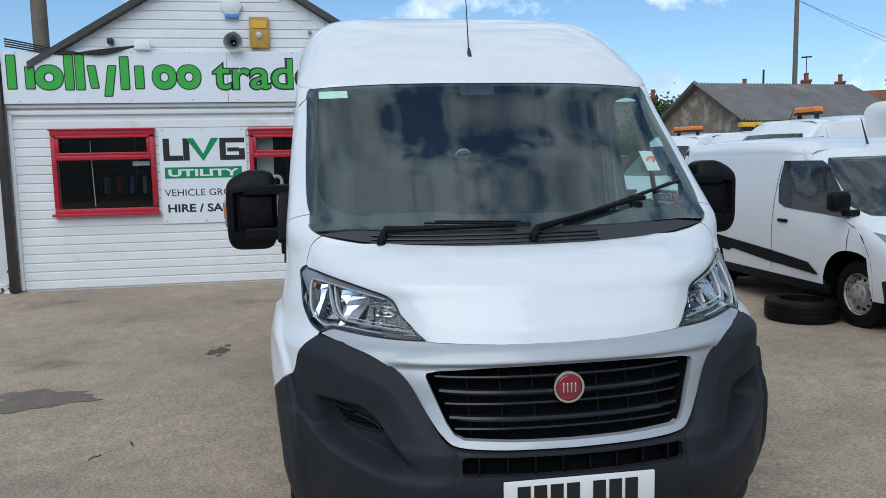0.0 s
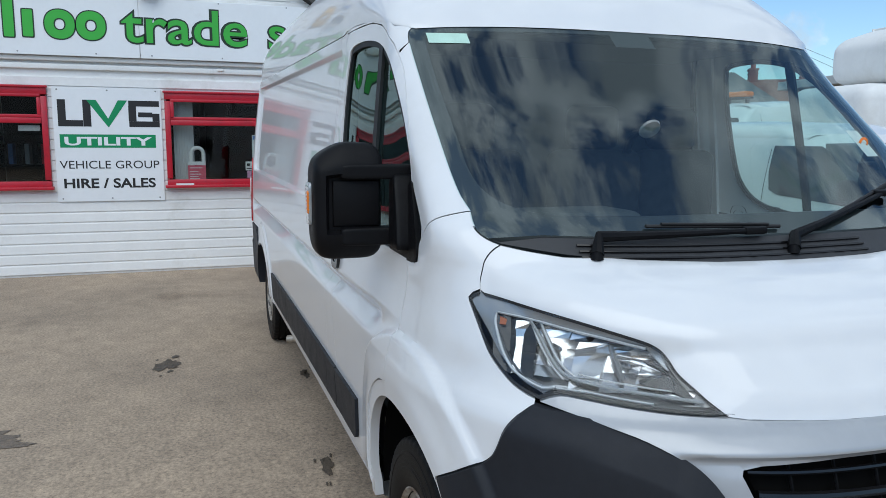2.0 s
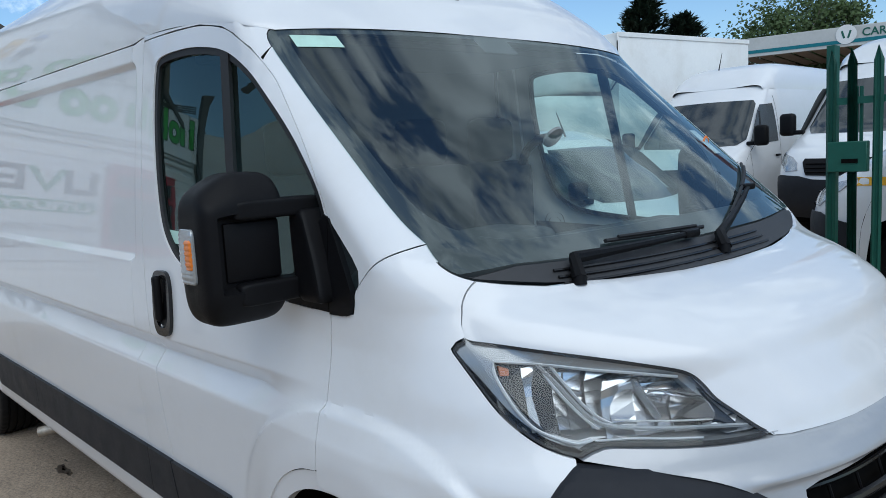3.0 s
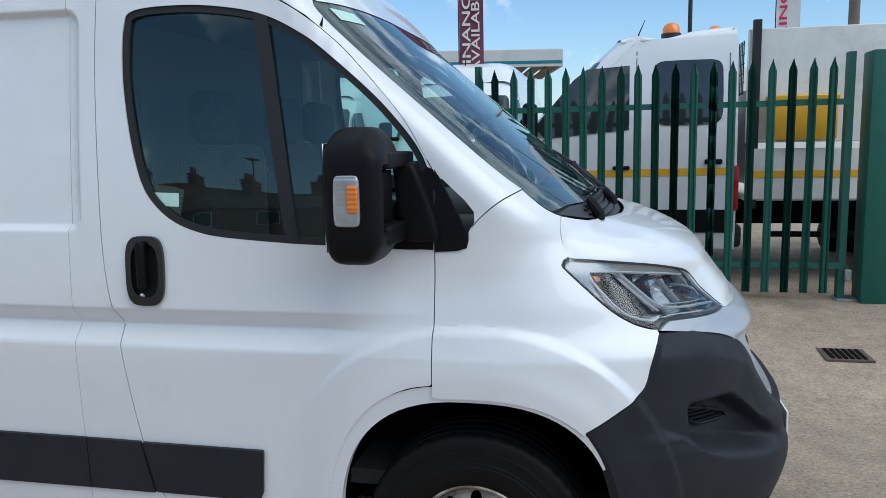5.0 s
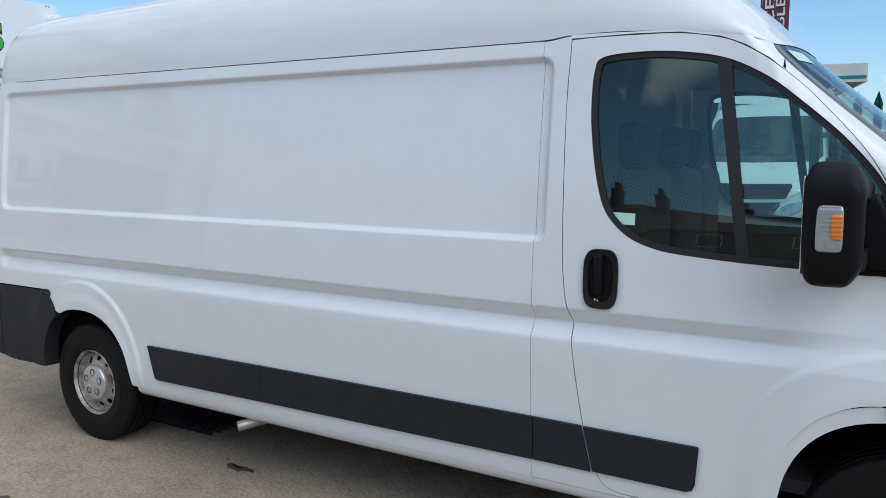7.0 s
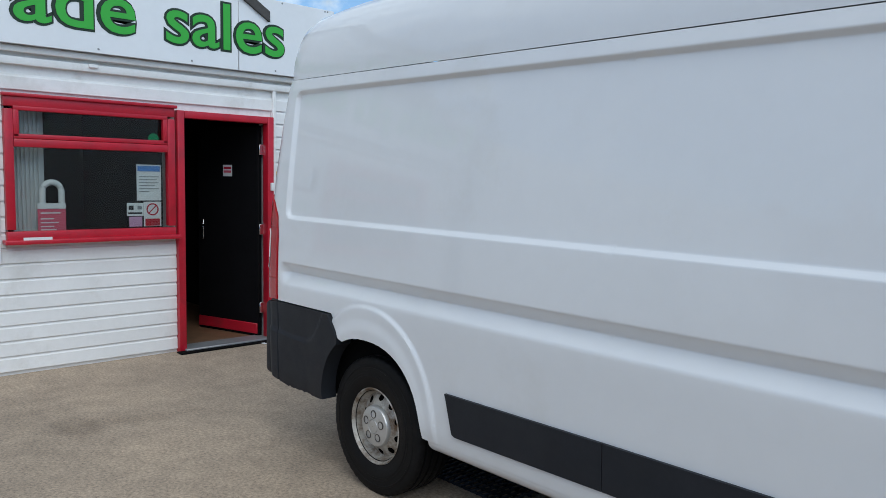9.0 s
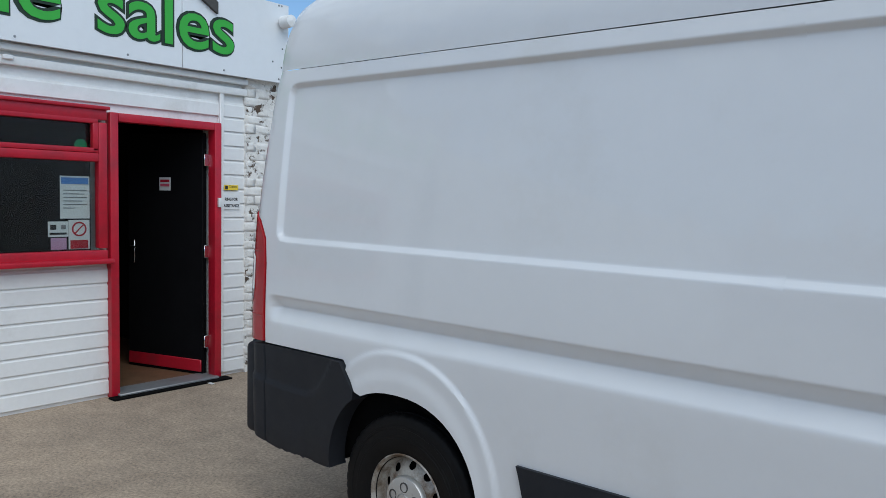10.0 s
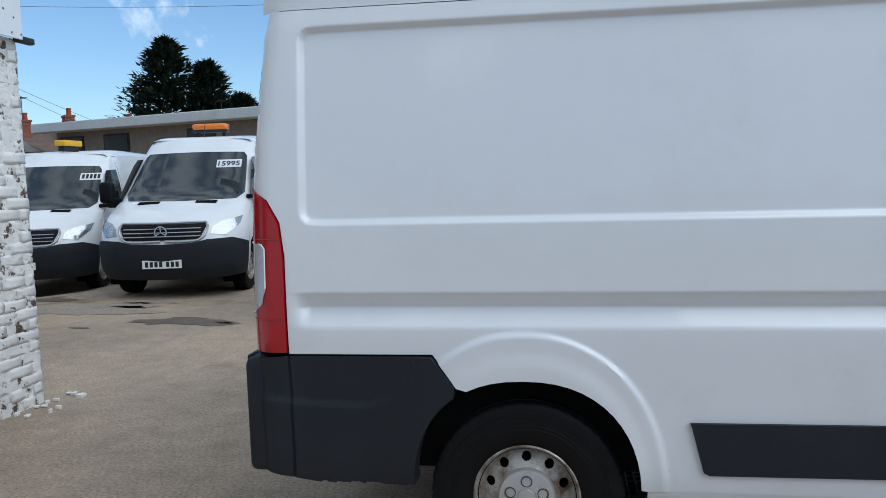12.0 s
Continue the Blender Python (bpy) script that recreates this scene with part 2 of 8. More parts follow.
def curve(pts, step=0.03, closed=False):
    """Catmull-Rom through points, as a dense list."""
    out = []
    n = len(pts)
    for i in range(n if closed else n - 1):
        p1, p2 = Vector(pts[i]), Vector(pts[(i + 1) % n])
        p0 = Vector(pts[i - 1]) if (i or closed) else p1 * 2 - p2
        p3 = Vector(pts[(i + 2) % n]) if (i + 2 < n or closed) else p2 * 2 - p1
        k = max(1, int((p2 - p1).length / step + 0.5))
        for j in range(k):
            t = j / k
            out.append(tuple(0.5 * ((2 * p1) + (p2 - p0) * t + (2 * p0 - 5 * p1 + 4 * p2 - p3) * t * t + (3 * p1 - p0 - 3 * p2 + p3) * t**3)))
    if not closed:
        out.append(tuple(pts[-1]))
    return out


def inset(poly, d):
    """Moves a closed outline inwards by d."""
    area = sum(poly[i - 1][0] * poly[i][1] - poly[i][0] * poly[i - 1][1] for i in range(len(poly)))
    s = 1 if area > 0 else -1
    out = []
    n = len(poly)
    for i in range(n):
        a, p, b = Vector(poly[i - 1]), Vector(poly[i]), Vector(poly[(i + 1) % n])
        e0, e1 = (p - a), (b - p)
        if e0.length < 1e-7 or e1.length < 1e-7:
            out.append(tuple(p))
            continue
        n0 = Vector((-e0.y, e0.x)).normalized() * s
        n1 = Vector((-e1.y, e1.x)).normalized() * s
        m = n0 + n1
        if m.length < 0.3:
            m = n0 * 1.0
        m = m / max(0.45, m.dot(n0)) if m.dot(n0) > 0 else n0
        out.append(tuple(p + m * d))
    return out


def inside(poly, xs, ys):
    xs, ys = np.asarray(xs, float), np.asarray(ys, float)
    r = np.zeros(xs.shape, bool)
    n = len(poly)
    for i in range(n):
        x0, y0 = poly[i - 1]
        x1, y1 = poly[i]
        if y0 == y1:
            continue
        c = ((y0 > ys) != (y1 > ys)) & (xs < (x1 - x0) * (ys - y0) / (y1 - y0) + x0)
        r ^= c
    return r


def far_from(poly, xs, ys, d):
    keep = np.ones(len(xs), bool)
    p = np.array(poly)
    for i in range(0, len(xs), 4000):
        s = slice(i, i + 4000)
        dd = (xs[s, None] - p[None, :, 0]) ** 2 + (ys[s, None] - p[None, :, 1]) ** 2
        keep[s] = dd.min(1) > d * d
    return keep


def sheet(outer, fn, us, vs, holes=(), step=0.03, lip=0.012, inward=None):
    """A trimmed surface: the outline (u, v) with holes, filled by the lattice us x vs, put into space by fn(u, v).
    lip: depth of the folded edge, along inward(point)."""
    outer = dense(outer, step)
    holes = [dense(h, step) for h in holes]
    U, V = np.meshgrid(np.array(us), np.array(vs))
    U, V = U.ravel(), V.ravel()
    ok = inside(outer, U, V)
    for h in holes:
        ok &= ~inside(h, U, V)
    U, V = U[ok], V[ok]
    rim = outer + [p for h in holes for p in h]
    ok = far_from(rim, U, V, step * 0.35)
    U, V = U[ok], V[ok]
    co = [Vector(p) for p in rim] + [Vector((a, b)) for a, b in zip(U, V)]
    edges = []
    k = 0
    for loop in [outer] + holes:
        n = len(loop)
        edges += [(k + i, k + (i + 1) % n) for i in range(n)]
        k += n
    vv, ee, ff, _, _, _ = geometry.delaunay_2d_cdt(co, edges, [], 0, 1e-5)
    cx = [sum(vv[i].x for i in f) / len(f) for f in ff]
    cy = [sum(vv[i].y for i in f) / len(f) for f in ff]
    ok = inside(outer, cx, cy)
    for h in holes:
        ok &= ~inside(h, cx, cy)
    bm = bmesh.new()
    bv = [bm.verts.new(fn(p.x, p.y)) for p in vv]
    for f, good in zip(ff, ok):
        if good and len(set(f)) > 2:
            try:
                bm.faces.new([bv[i] for i in f])
            except ValueError:
                pass
    bmesh.ops.delete(bm, geom=[v for v in bm.verts if not v.link_faces], context="VERTS")
    bmesh.ops.recalc_face_normals(bm, faces=bm.faces)
    if lip:
        be = [e for e in bm.edges if e.is_boundary]
        r = bmesh.ops.extrude_edge_only(bm, edges=be)
        for v in [g for g in r["geom"] if isinstance(g, bmesh.types.BMVert)]:
            v.co += (inward(v.co) if inward else Vector((0, 1, 0))) * lip
    return bm


def bm_box(sx, sy, sz, at=(0, 0, 0), bevel=0.0, seg=2, rot=None):
    bm = bmesh.new()
    bmesh.ops.create_cube(bm, size=1)
    bmesh.ops.scale(bm, vec=(sx, sy, sz), verts=bm.verts)
    if bevel:
        bmesh.ops.bevel(bm, geom=list(bm.edges), offset=bevel, segments=seg, affect="EDGES", profile=0.5)
    if rot is not None:
        bmesh.ops.rotate(bm, cent=(0, 0, 0), matrix=rot, verts=bm.verts)
    bmesh.ops.translate(bm, vec=at, verts=bm.verts)
    return bm


def join(*bms):
    out = bmesh.new()
    for b in bms:
        me = bpy.data.meshes.new("tmp")
        b.to_mesh(me)
        b.free()
        out.from_mesh(me)
        bpy.data.meshes.remove(me)
    return out


def lathe(profile, seg=48, axis="Y", at=(0, 0, 0), keep=None):
    """Turns (radius, along) pairs round an axis. keep(i_ring, angle) may drop faces."""
    bm = bmesh.new()
    rings = []
    for r, a in profile:
        ring = []
        for k in range(seg):
            t = 2 * math.pi * k / seg
            c, s = r * math.cos(t), r * math.sin(t)
            p = (c, a, s) if axis == "Y" else (c, s, a) if axis == "Z" else (a, c, s)
            ring.append(bm.verts.new((p[0] + at[0], p[1] + at[1], p[2] + at[2])))
        rings.append(ring)
    for i in range(len(rings) - 1):
        for k in range(seg):
            if keep and not keep(i, 2 * math.pi * (k + 0.5) / seg):
                continue
            bm.faces.new((rings[i][k], rings[i][(k + 1) % seg], rings[i + 1][(k + 1) % seg], rings[i + 1][k]))
    return bm


def tube(pts, radius, seg=8, caps=True):
    """A round bar along points; radius may be a list."""
    bm = bmesh.new()
    pts = [Vector(p) for p in pts]
    rings = []
    up = Vector((0, 0, 1))
    for i, p in enumerate(pts):
        d = (pts[min(i + 1, len(pts) - 1)] - pts[max(i - 1, 0)]).normalized()
        a = d.cross(up if abs(d.z) < 0.95 else Vector((1, 0, 0))).normalized()
        b = d.cross(a)
        r = radius[i] if isinstance(radius, (list, tuple)) else radius
        rings.append([bm.verts.new(p + (a * math.cos(2 * math.pi * k / seg) + b * math.sin(2 * math.pi * k / seg)) * r) for k in range(seg)])
    for r0, r1 in zip(rings, rings[1:]):
        for k in range(seg):
            bm.faces.new((r0[k], r0[(k + 1) % seg], r1[(k + 1) % seg], r1[k]))
    if caps:
        bm.faces.new(rings[0])
        bm.faces.new(rings[-1])
    return bm


def span(a, b, step):
    n = max(1, int(abs(b - a) / step + 0.5))
    return [a + (b - a) * i / n for i in range(n + 1)]


class Hull:
    """A van's outer skin: at each height a plan outline, straight at the sides and rounded at the nose."""

    def __init__(self, nose, width, reach, tail, m=2.5, n=2.5, extra=None, tail_r=0.09, taper=None, bulge=None, brow=None):
        self.nose, self.width, self.reach, self.tail = nose, width, reach, tail
        self.m, self.n, self.extra, self.tail_r, self.taper = m, n, extra, tail_r, taper
        self.bulge, self.brow = bulge, brow

    def xc(self, z):
        return table(z, self.nose)

    def w(self, z):
        """Half width where the nose begins to round."""
        return table(z, self.width) - (table(z, self.taper) if self.taper else 0.0)

    def straight(self, x, z):
        """Half width along the straight side, drawn in towards the nose."""
        k = table(z, self.taper) if self.taper else 0.0
        return table(z, self.width) - k * smooth01(-1.1, self.xc(z) - self.L(z), x)

    def L(self, z):
        return table(z, self.reach)

    def side(self, x, z):
        """Half width at (x, z), with pressings."""
        xs = self.xc(z) - self.L(z)
        w = self.straight(x, z)
        if x > xs:
            r = min(1.0, (x - xs) / self.L(z))
            w *= max(0.0, 1 - r**self.m) ** (1 / self.n)
        t = table(z, self.tail)
        if x < t + self.tail_r:
            q = min(1.0, (t + self.tail_r - x) / self.tail_r)
            w -= self.tail_r * (1 - math.sqrt(max(0.0, 1 - q * q)))
        return w + (self.extra(x, z) if self.extra else 0.0)

    def t_of(self, kind, v, z):
        """The nose angle of a point given by x or by |y| at height z (0: centre line, pi/2: side)."""
        if kind == "y":
            q = min(1.0, abs(v) / self.w(z))
            t = math.asin(min(1.0, q ** (self.n / 2)))
            return t if v >= 0 else -t
        xs = self.xc(z) - self.L(z)
        if v <= xs:
            return math.pi / 2 + (xs - v)
        r = min(1.0, (v - xs) / self.L(z))
        return math.acos(min(1.0, r ** (self.m / 2)))

    def at(self, t, z, off=0.0):
        """The place at nose angle t (positive: the van's right side, y < 0)."""
        s = -1 if t >= 0 else 1
        t = abs(t)
        xs = self.xc(z) - self.L(z)
        if t > math.pi / 2:
            x = xs - (t - math.pi / 2)
            return Vector((x, s * (self.straight(x, z) + off), z))
        r = max(0.0, math.cos(t)) ** (2 / self.m)
        q = max(0.0, math.sin(t)) ** (2 / self.n)
        nx, ny = max(0.0, math.cos(t)), max(0.0, math.sin(t))
        if self.bulge:
            # the middle of the nose stands forward of the plain curve
            ye = table(z, self.brow)
            f = min(1.0, max(0.0, (ye - self.w(z) * q) / 0.34))
            xs += table(z, self.bulge) * f * (2 - f)
        return Vector((xs + self.L(z) * r + off * nx, s * (self.w(z) * q + off * ny), z))

    def front(self, pts):
        return [(self.t_of(k, v, z), z) for k, v, z in pts]


def both(ts):
    """An outline of one half, from the centre line round to the centre line, with its mirror image."""
    return ts + [(-t, z) for t, z in reversed(ts) if abs(t) > 1e-6]


def to_axis(p):
    """Inwards, to the van's middle."""
    d = Vector((-1.6 if p.x > -0.3 else -4, 0, 0.9)) - Vector(p)
    d = Vector((d.x * (1 if p.x > 0.2 else 0.05), -p.y, 0))
    return d.normalized() if d.length > 1e-6 else Vector((-1, 0, 0))


def arch_line(cx, cz, a, b, n, t0, t1, k=28):
    out = []
    for i in range(k + 1):
        t = radians(t0 + (t1 - t0) * i / k)
        c, s = math.cos(t), math.sin(t)
        out.append((cx + a * math.copysign(abs(c) ** (2 / n), c), cz + b * math.copysign(abs(s) ** (2 / n), s)))
    return out


# ---- wheels ----
def make_wheel(name, tyre_r, tyre_w, rim_r, parent, at, side, holes=14, cap=True, hub_dark=False, rim_mat=None, seg=64):
    """side -1: the outer face looks to y < 0."""
    rim_mat = rim_mat or STEEL_RIM
    w = tyre_w / 2
    wheel = new(name)
    wheel.parent = parent
    wheel.matrix_basis = pose(*at) @ (Matrix.Identity(4) if side < 0 else pose(0, 0, 0, 0, 0, 180))
    R, r = tyre_r, rim_r
    prof = [(r - 0.012, -w * 0.80), (r + 0.004, -w * 0.93), (r + (R - r) * 0.35, -w * 1.04), (r + (R - r) * 0.42, -w * 1.045), (r + (R - r) * 0.43, -w * 1.03), (r + (R - r) * 0.50, -w * 1.035), (r + (R - r) * 0.51, -w * 1.022), (r + (R - r) * 0.66, -w * 1.012), (r + (R - r) * 0.67, -w * 1.028), (r + (R - r) * 0.72, -w * 1.02), (r + (R - r) * 0.73, -w * 1.0), (R - 0.026, -w * 0.985), (R - 0.010, -w * 0.95), (R - 0.003, -w * 0.88)]
    for g in (-0.60, -0.20, 0.20, 0.60):
        prof += [(R, (g - 0.065) * w), (R - 0.010, (g - 0.055) * w), (R - 0.010, (g + 0.055) * w), (R, (g + 0.065) * w)]
    prof += [(R - 0.003, w * 0.88), (R - 0.010, w * 0.95), (R - 0.026, w * 0.985), (r + (R - r) * 0.4, w * 1.04), (r, w * 0.9), (r - 0.012, w * 0.8)]
    bm = lathe(prof, seg * 3)
    for v in bm.verts:
        if abs(v.co.y) > w * 0.66 and math.hypot(v.co.x, v.co.z) > R - 0.012:
            # shoulder blocks
            if int(math.atan2(v.co.z, v.co.x) / (2 * math.pi) * seg * 3 + 0.5) % 4 < 1:
                v.co.x *= 1 - 0.004 / R
                v.co.z *= 1 - 0.004 / R
    part("tyre", bm, TYRE, wheel)
    y = -w * 0.86
    ring = [(r * 1.02, y - 0.004), (r * 1.035, y - 0.010), (r * 1.01, y - 0.014), (r * 0.97, y - 0.006), (r * 0.93, y + 0.018), (r * 0.90, y + 0.040), (r * 0.87, y + 0.046)] + [(r * (0.86 - 0.00786 * k), y + 0.046 - 0.0009 * k) for k in range(29)] + [(r * 0.64, y + 0.022), (r * 0.56, y + 0.012), (r * 0.50, y + 0.006), (r * 0.42, y + 0.008), (r * 0.0 + 0.01, y + 0.010)]

    def keep(i, a):
        # oval openings round the disc
        f = (ring[i][0] + ring[i + 1][0]) / 2 / r
        ph = ((a * holes / (2 * math.pi)) % 1.0 - 0.5) * 2 * math.pi / holes * f
        wide = 0.080 if holes > 10 else 0.092
        return (ph / wide) ** 2 + ((f - 0.745) / 0.086) ** 2 > 1
    part("rim", lathe(ring, holes * 30, keep=keep), rim_mat, wheel)
    # near-black disc stands in for the shade behind the rim openings
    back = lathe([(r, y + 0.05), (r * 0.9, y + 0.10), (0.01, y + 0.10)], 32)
    part("brake", back, SHADE_BLACK, wheel)
    if cap:
        cp = [(r * 0.56, y + 0.010), (r * 0.56, y - 0.004), (r * 0.53, y - 0.012), (r * 0.44, y - 0.016), (r * 0.2, y - 0.020), (r * 0.19, y - 0.016), (r * 0.17, y - 0.020), (0.002, y - 0.021)]
        c = part("hub_cap", lathe(cp, 40), SHADE_BLACK if hub_dark else RIM_CAP, wheel)
        for k in range(5):
            a = 2 * math.pi * k / 5 + 0.3
            part("wheel_bolt", lathe([(0.021, 0), (0.021, -0.003), (0.017, -0.005), (0.015, 0.008), (0.008, 0.008), (0.007, -0.001), (0.001, -0.001)], 14, at=(r * 0.33 * math.cos(a), y - 0.016, r * 0.33 * math.sin(a))), RIM_CAP if hub_dark else BOLT_DARK, c)
    return wheel


# ---- the white panel van ----
def van_pressings(x, z):
    o = 0.0
    front = (abs((x - 0.02) / 0.60) ** 2.3 + abs(max(0.0, z - 0.38) / 0.662) ** 2.3) ** (1 / 2.3)
    # long valley below the waist, dying out over the front flare
    f = smooth01(-4.86, -4.79, x) * (1 - smooth01(-0.50, -0.02, x)) * smooth01(0.96, 1.20, front)
    o += f * bent(z, [(0.946, 0), (0.956, -0.003), (1.010, -0.044), (1.015, -0.044), (1.067, -0.001), (1.072, 0)])
    # recessed side field
    cx, cz, hx, hz, rr = -3.012, 1.650, 1.805, 0.342, 0.05
    qx, qz = abs(x - cx) - hx + rr, abs(z - cz) - hz + rr
    d = math.hypot(max(qx, 0), max(qz, 0)) + min(max(qx, qz), 0) - rr
    o -= 0.022 * min(1.0, max(0.0, -d / 0.019))
    # wheel arch flares
    rear = (abs((x + 4.035) / 0.485) ** 2.2 + abs(max(0.0, z - 0.36) / 0.580) ** 2.2) ** (1 / 2.2)
    for e, h, k in ((front, 0.020, smooth01(-0.60, -0.30, x)), (rear, 0.013, 1.0)):
        r = min(1.0, max(0.0, (1.0 - e) / 0.028))
        o += h * (0.5 * r + 0.5 * smooth01(0, 1, r)) * smooth01(0.30, 0.5, z) * k
        # lip
        o += 0.007 * smooth01(0.90, 0.78, e)
    return o


VAN = Hull(
    nose=[(0.20, 0.80), (0.30, 0.885), (0.40, 0.93), (0.55, 0.962), (0.66, 0.955), (0.70, 0.938), (0.80, 0.915), (0.93, 0.895), (0.975, 0.868), (0.997, 0.838), (1.03, 0.805), (1.10, 0.725), (1.20, 0.585), (1.285, 0.445), (1.34, 0.368), (1.68, -0.030), (2.02, -0.42), (2.1, -0.50)],
    width=[(0.30, 0.965), (0.36, 0.985), (0.45, 1.000), (0.60, 1.006), (0.80, 1.014), (0.93, 1.018), (1.10, 1.014), (1.30, 1.004), (1.50, 0.988), (1.70, 0.967), (1.93, 0.938), (2.06, 0.919), (2.2, 0.89)],
    reach=[(0.2, 0.70), (0.55, 0.85), (0.80, 0.82), (0.92, 0.86), (1.01, 0.86), (1.10, 0.74), (1.22, 0.56), (1.27, 0.45), (1.30, 0.375), (1.34, 0.300), (1.38, 0.262), (1.45, 0.252), (1.60, 0.242), (1.80, 0.222), (1.95, 0.185), (2.02, 0.150)],
    taper=[(0.95, 0.0), (1.05, 0.02), (1.20, 0.040), (1.45, 0.038), (2.05, 0.018)],
    tail=[(0.4, -5.02), (1.45, -5.015), (1.72, -4.995), (1.915, -4.975), (2.1, -4.945), (2.4, -4.90)],
    extra=van_pressings,
    bulge=[(0.20, 0.030), (0.36, 0.050), (0.50, 0.062), (0.62, 0.050), (0.75, 0.040), (0.88, 0.028), (0.95, 0.010), (1.00, 0.020), (1.05, 0.030), (1.12, 0.062), (1.19, 0.108), (1.25, 0.085), (1.285, 0.020), (1.30, 0.0), (1.4, 0.0)],
    brow=[(0.30, 0.86), (0.60, 0.80), (0.80, 0.64), (0.95, 0.60), (1.00, 0.50), (1.06, 0.60), (1.12, 0.70), (1.19, 0.82), (1.23, 0.86), (1.34, 0.84)])


def lift(x, z):
    """The pressings and the gutter rise a little towards the tail."""
    k = min(1.0, max(0.0, (-1.25 - x) / 3.55))
    return k * bent(z, [(0.88, 0.0), (1.02, 0.014), (1.45, 0.014), (1.98, 0.032), (2.06, 0.036)]) - 0.012 * smooth01(1.99, 2.05, z) * smooth01(-1.14, -1.26, x)


def van_side(off=0.0, sgn=-1):
    return lambda x, z: Vector((x, sgn * (VAN.side(x, z) + off), z + lift(x, z)))


SIDE_Z = span(0.38, 0.86, 0.011) + span(0.868, 0.944, 0.007) + [0.950, 0.955, 0.959, 0.966, 0.973, 0.980, 0.987, 0.994, 1.0, 1.0075, 1.0105, 1.0145, 1.0175, 1.023, 1.029, 1.035, 1.041, 1.047, 1.053, 1.058, 1.065, 1.069, 1.073, 1.077, 1.09] + span(1.13, 1.29, 0.04) + [1.300, 1.3065, 1.3095, 1.317, 1.3255, 1.3285, 1.335, 1.35] + span(1.38, 1.94, 0.05) + [1.955, 1.966, 1.9715, 1.9745, 1.983, 1.9905, 1.9935, 2.0, 2.02, 2.04, 2.055]


def side_part(name, outline, parent, material=None, us=None, vs=None, holes=(), off=0.0, lip=0.012, gap=0.0025, step=0.03, label="", sgn=-1):
    xs = [p[0] for p in outline]
    us = us or span(min(xs), max(xs), 0.06)
    bm = sheet(inset(dense(outline, step), gap), van_side(off, sgn), us, vs or SIDE_Z, holes, step, lip, to_axis)
    return part(name, bm, material or WHITE_PAINT, parent, label)


def front_part(name, pts, parent, material, full=True, off=0.0, holes=(), du=0.05, dv=0.02, lip=0.012, gap=0.003, step=0.03, fn=None, label=""):
    ts = VAN.front(pts)
    outline = both(ts) if full else ts
    ou = dense(outline, step)
    us = span(min(t for t, z in ou), max(t for t, z in ou), du)
    vs = span(min(z for t, z in ou), max(z for t, z in ou), dv)
    bm = sheet(inset(ou, gap), fn or (lambda t, z: VAN.at(t, z, off)), us, vs, holes, step, lip, to_axis)
    return part(name, bm, material, parent, label)


DOOR_REAR = [(-1.146, 2.02), (-1.15, 1.85), (-1.148, 1.69), (-1.142, 1.45), (-1.136, 1.26), (-1.122, 1.12), (-1.101, 1.022), (-1.082, 0.87), (-1.059, 0.717), (-1.03, 0.57), (-0.996, 0.47), (-0.955, 0.415), (-0.891, 0.398)]
DOOR_TOP = [(-0.089, 1.481), (-0.18, 1.636), (-0.326, 1.803), (-0.40, 1.875), (-0.474, 1.935), (-0.55, 1.983), (-0.627, 2.015), (-0.76, 2.040), (-0.906, 2.046), (-1.06, 2.048), (-1.146, 2.046)]
WINDOW = [(-1.020, 1.975), (-1.052, 1.925), (-1.056, 1.80), (-1.046, 1.687), (-1.025, 1.56), (-0.995, 1.453), (-0.955, 1.39), (-0.894, 1.339), (-0.82, 1.308), (-0.73, 1.290), (-0.518, 1.272), (-0.30, 1.262), (-0.12, 1.258), (-0.105, 1.30), (-0.105, 1.49), (-0.218, 1.655), (-0.404, 1.826), (-0.50, 1.895), (-0.603, 1.945), (-0.72, 1.972), (-0.864, 1.985)]
WINDOW = curve(WINDOW, 0.012, True)
ARCH_F = (0.032, 0.38, 0.418, 0.460, 2.6)
ARCH_R = (-4.035, 0.36, 0.394, 0.414, 2.3)
HL_TOP = [(0.289, 1.226), (0.361, 1.213), (0.465, 1.188), (0.548, 1.161), (0.588, 1.143), (0.625, 1.119), (0.662, 1.091), (0.700, 1.063), (0.738, 1.034), (0.772, 1.009)]
HL_LOW = [(0.289, 1.226), (0.276, 1.219), (0.271, 1.206), (0.288, 1.186), (0.332, 1.144), (0.410, 1.074), (0.471, 1.034), (0.520, 1.015), (0.552, 1.008)]
HL_FOOT = [(0.552, 1.008), (0.576, 1.024), (0.62, 1.022), (0.661, 1.017), (0.726, 1.009), (0.772, 1.005)]
WING_BONNET = [(0.289, 1.228), (0.275, 1.255), (0.266, 1.290), (0.263, 1.320), (0.264, 1.339)]
WING_BUMPER = [(0.548, 1.0), (0.530, 0.930), (0.500, 0.858), (0.425, 0.802), (0.347, 0.755)]
WING_SCREEN = [(0.264, 1.339), (0.250, 1.346), (0.229, 1.359), (0.204, 1.378), (0.180, 1.398), (0.156, 1.420)]
WING_PILLAR = [(0.156, 1.420), (0.108, 1.395), (0.065, 1.363), (0.035, 1.334), (0.013, 1.306)]
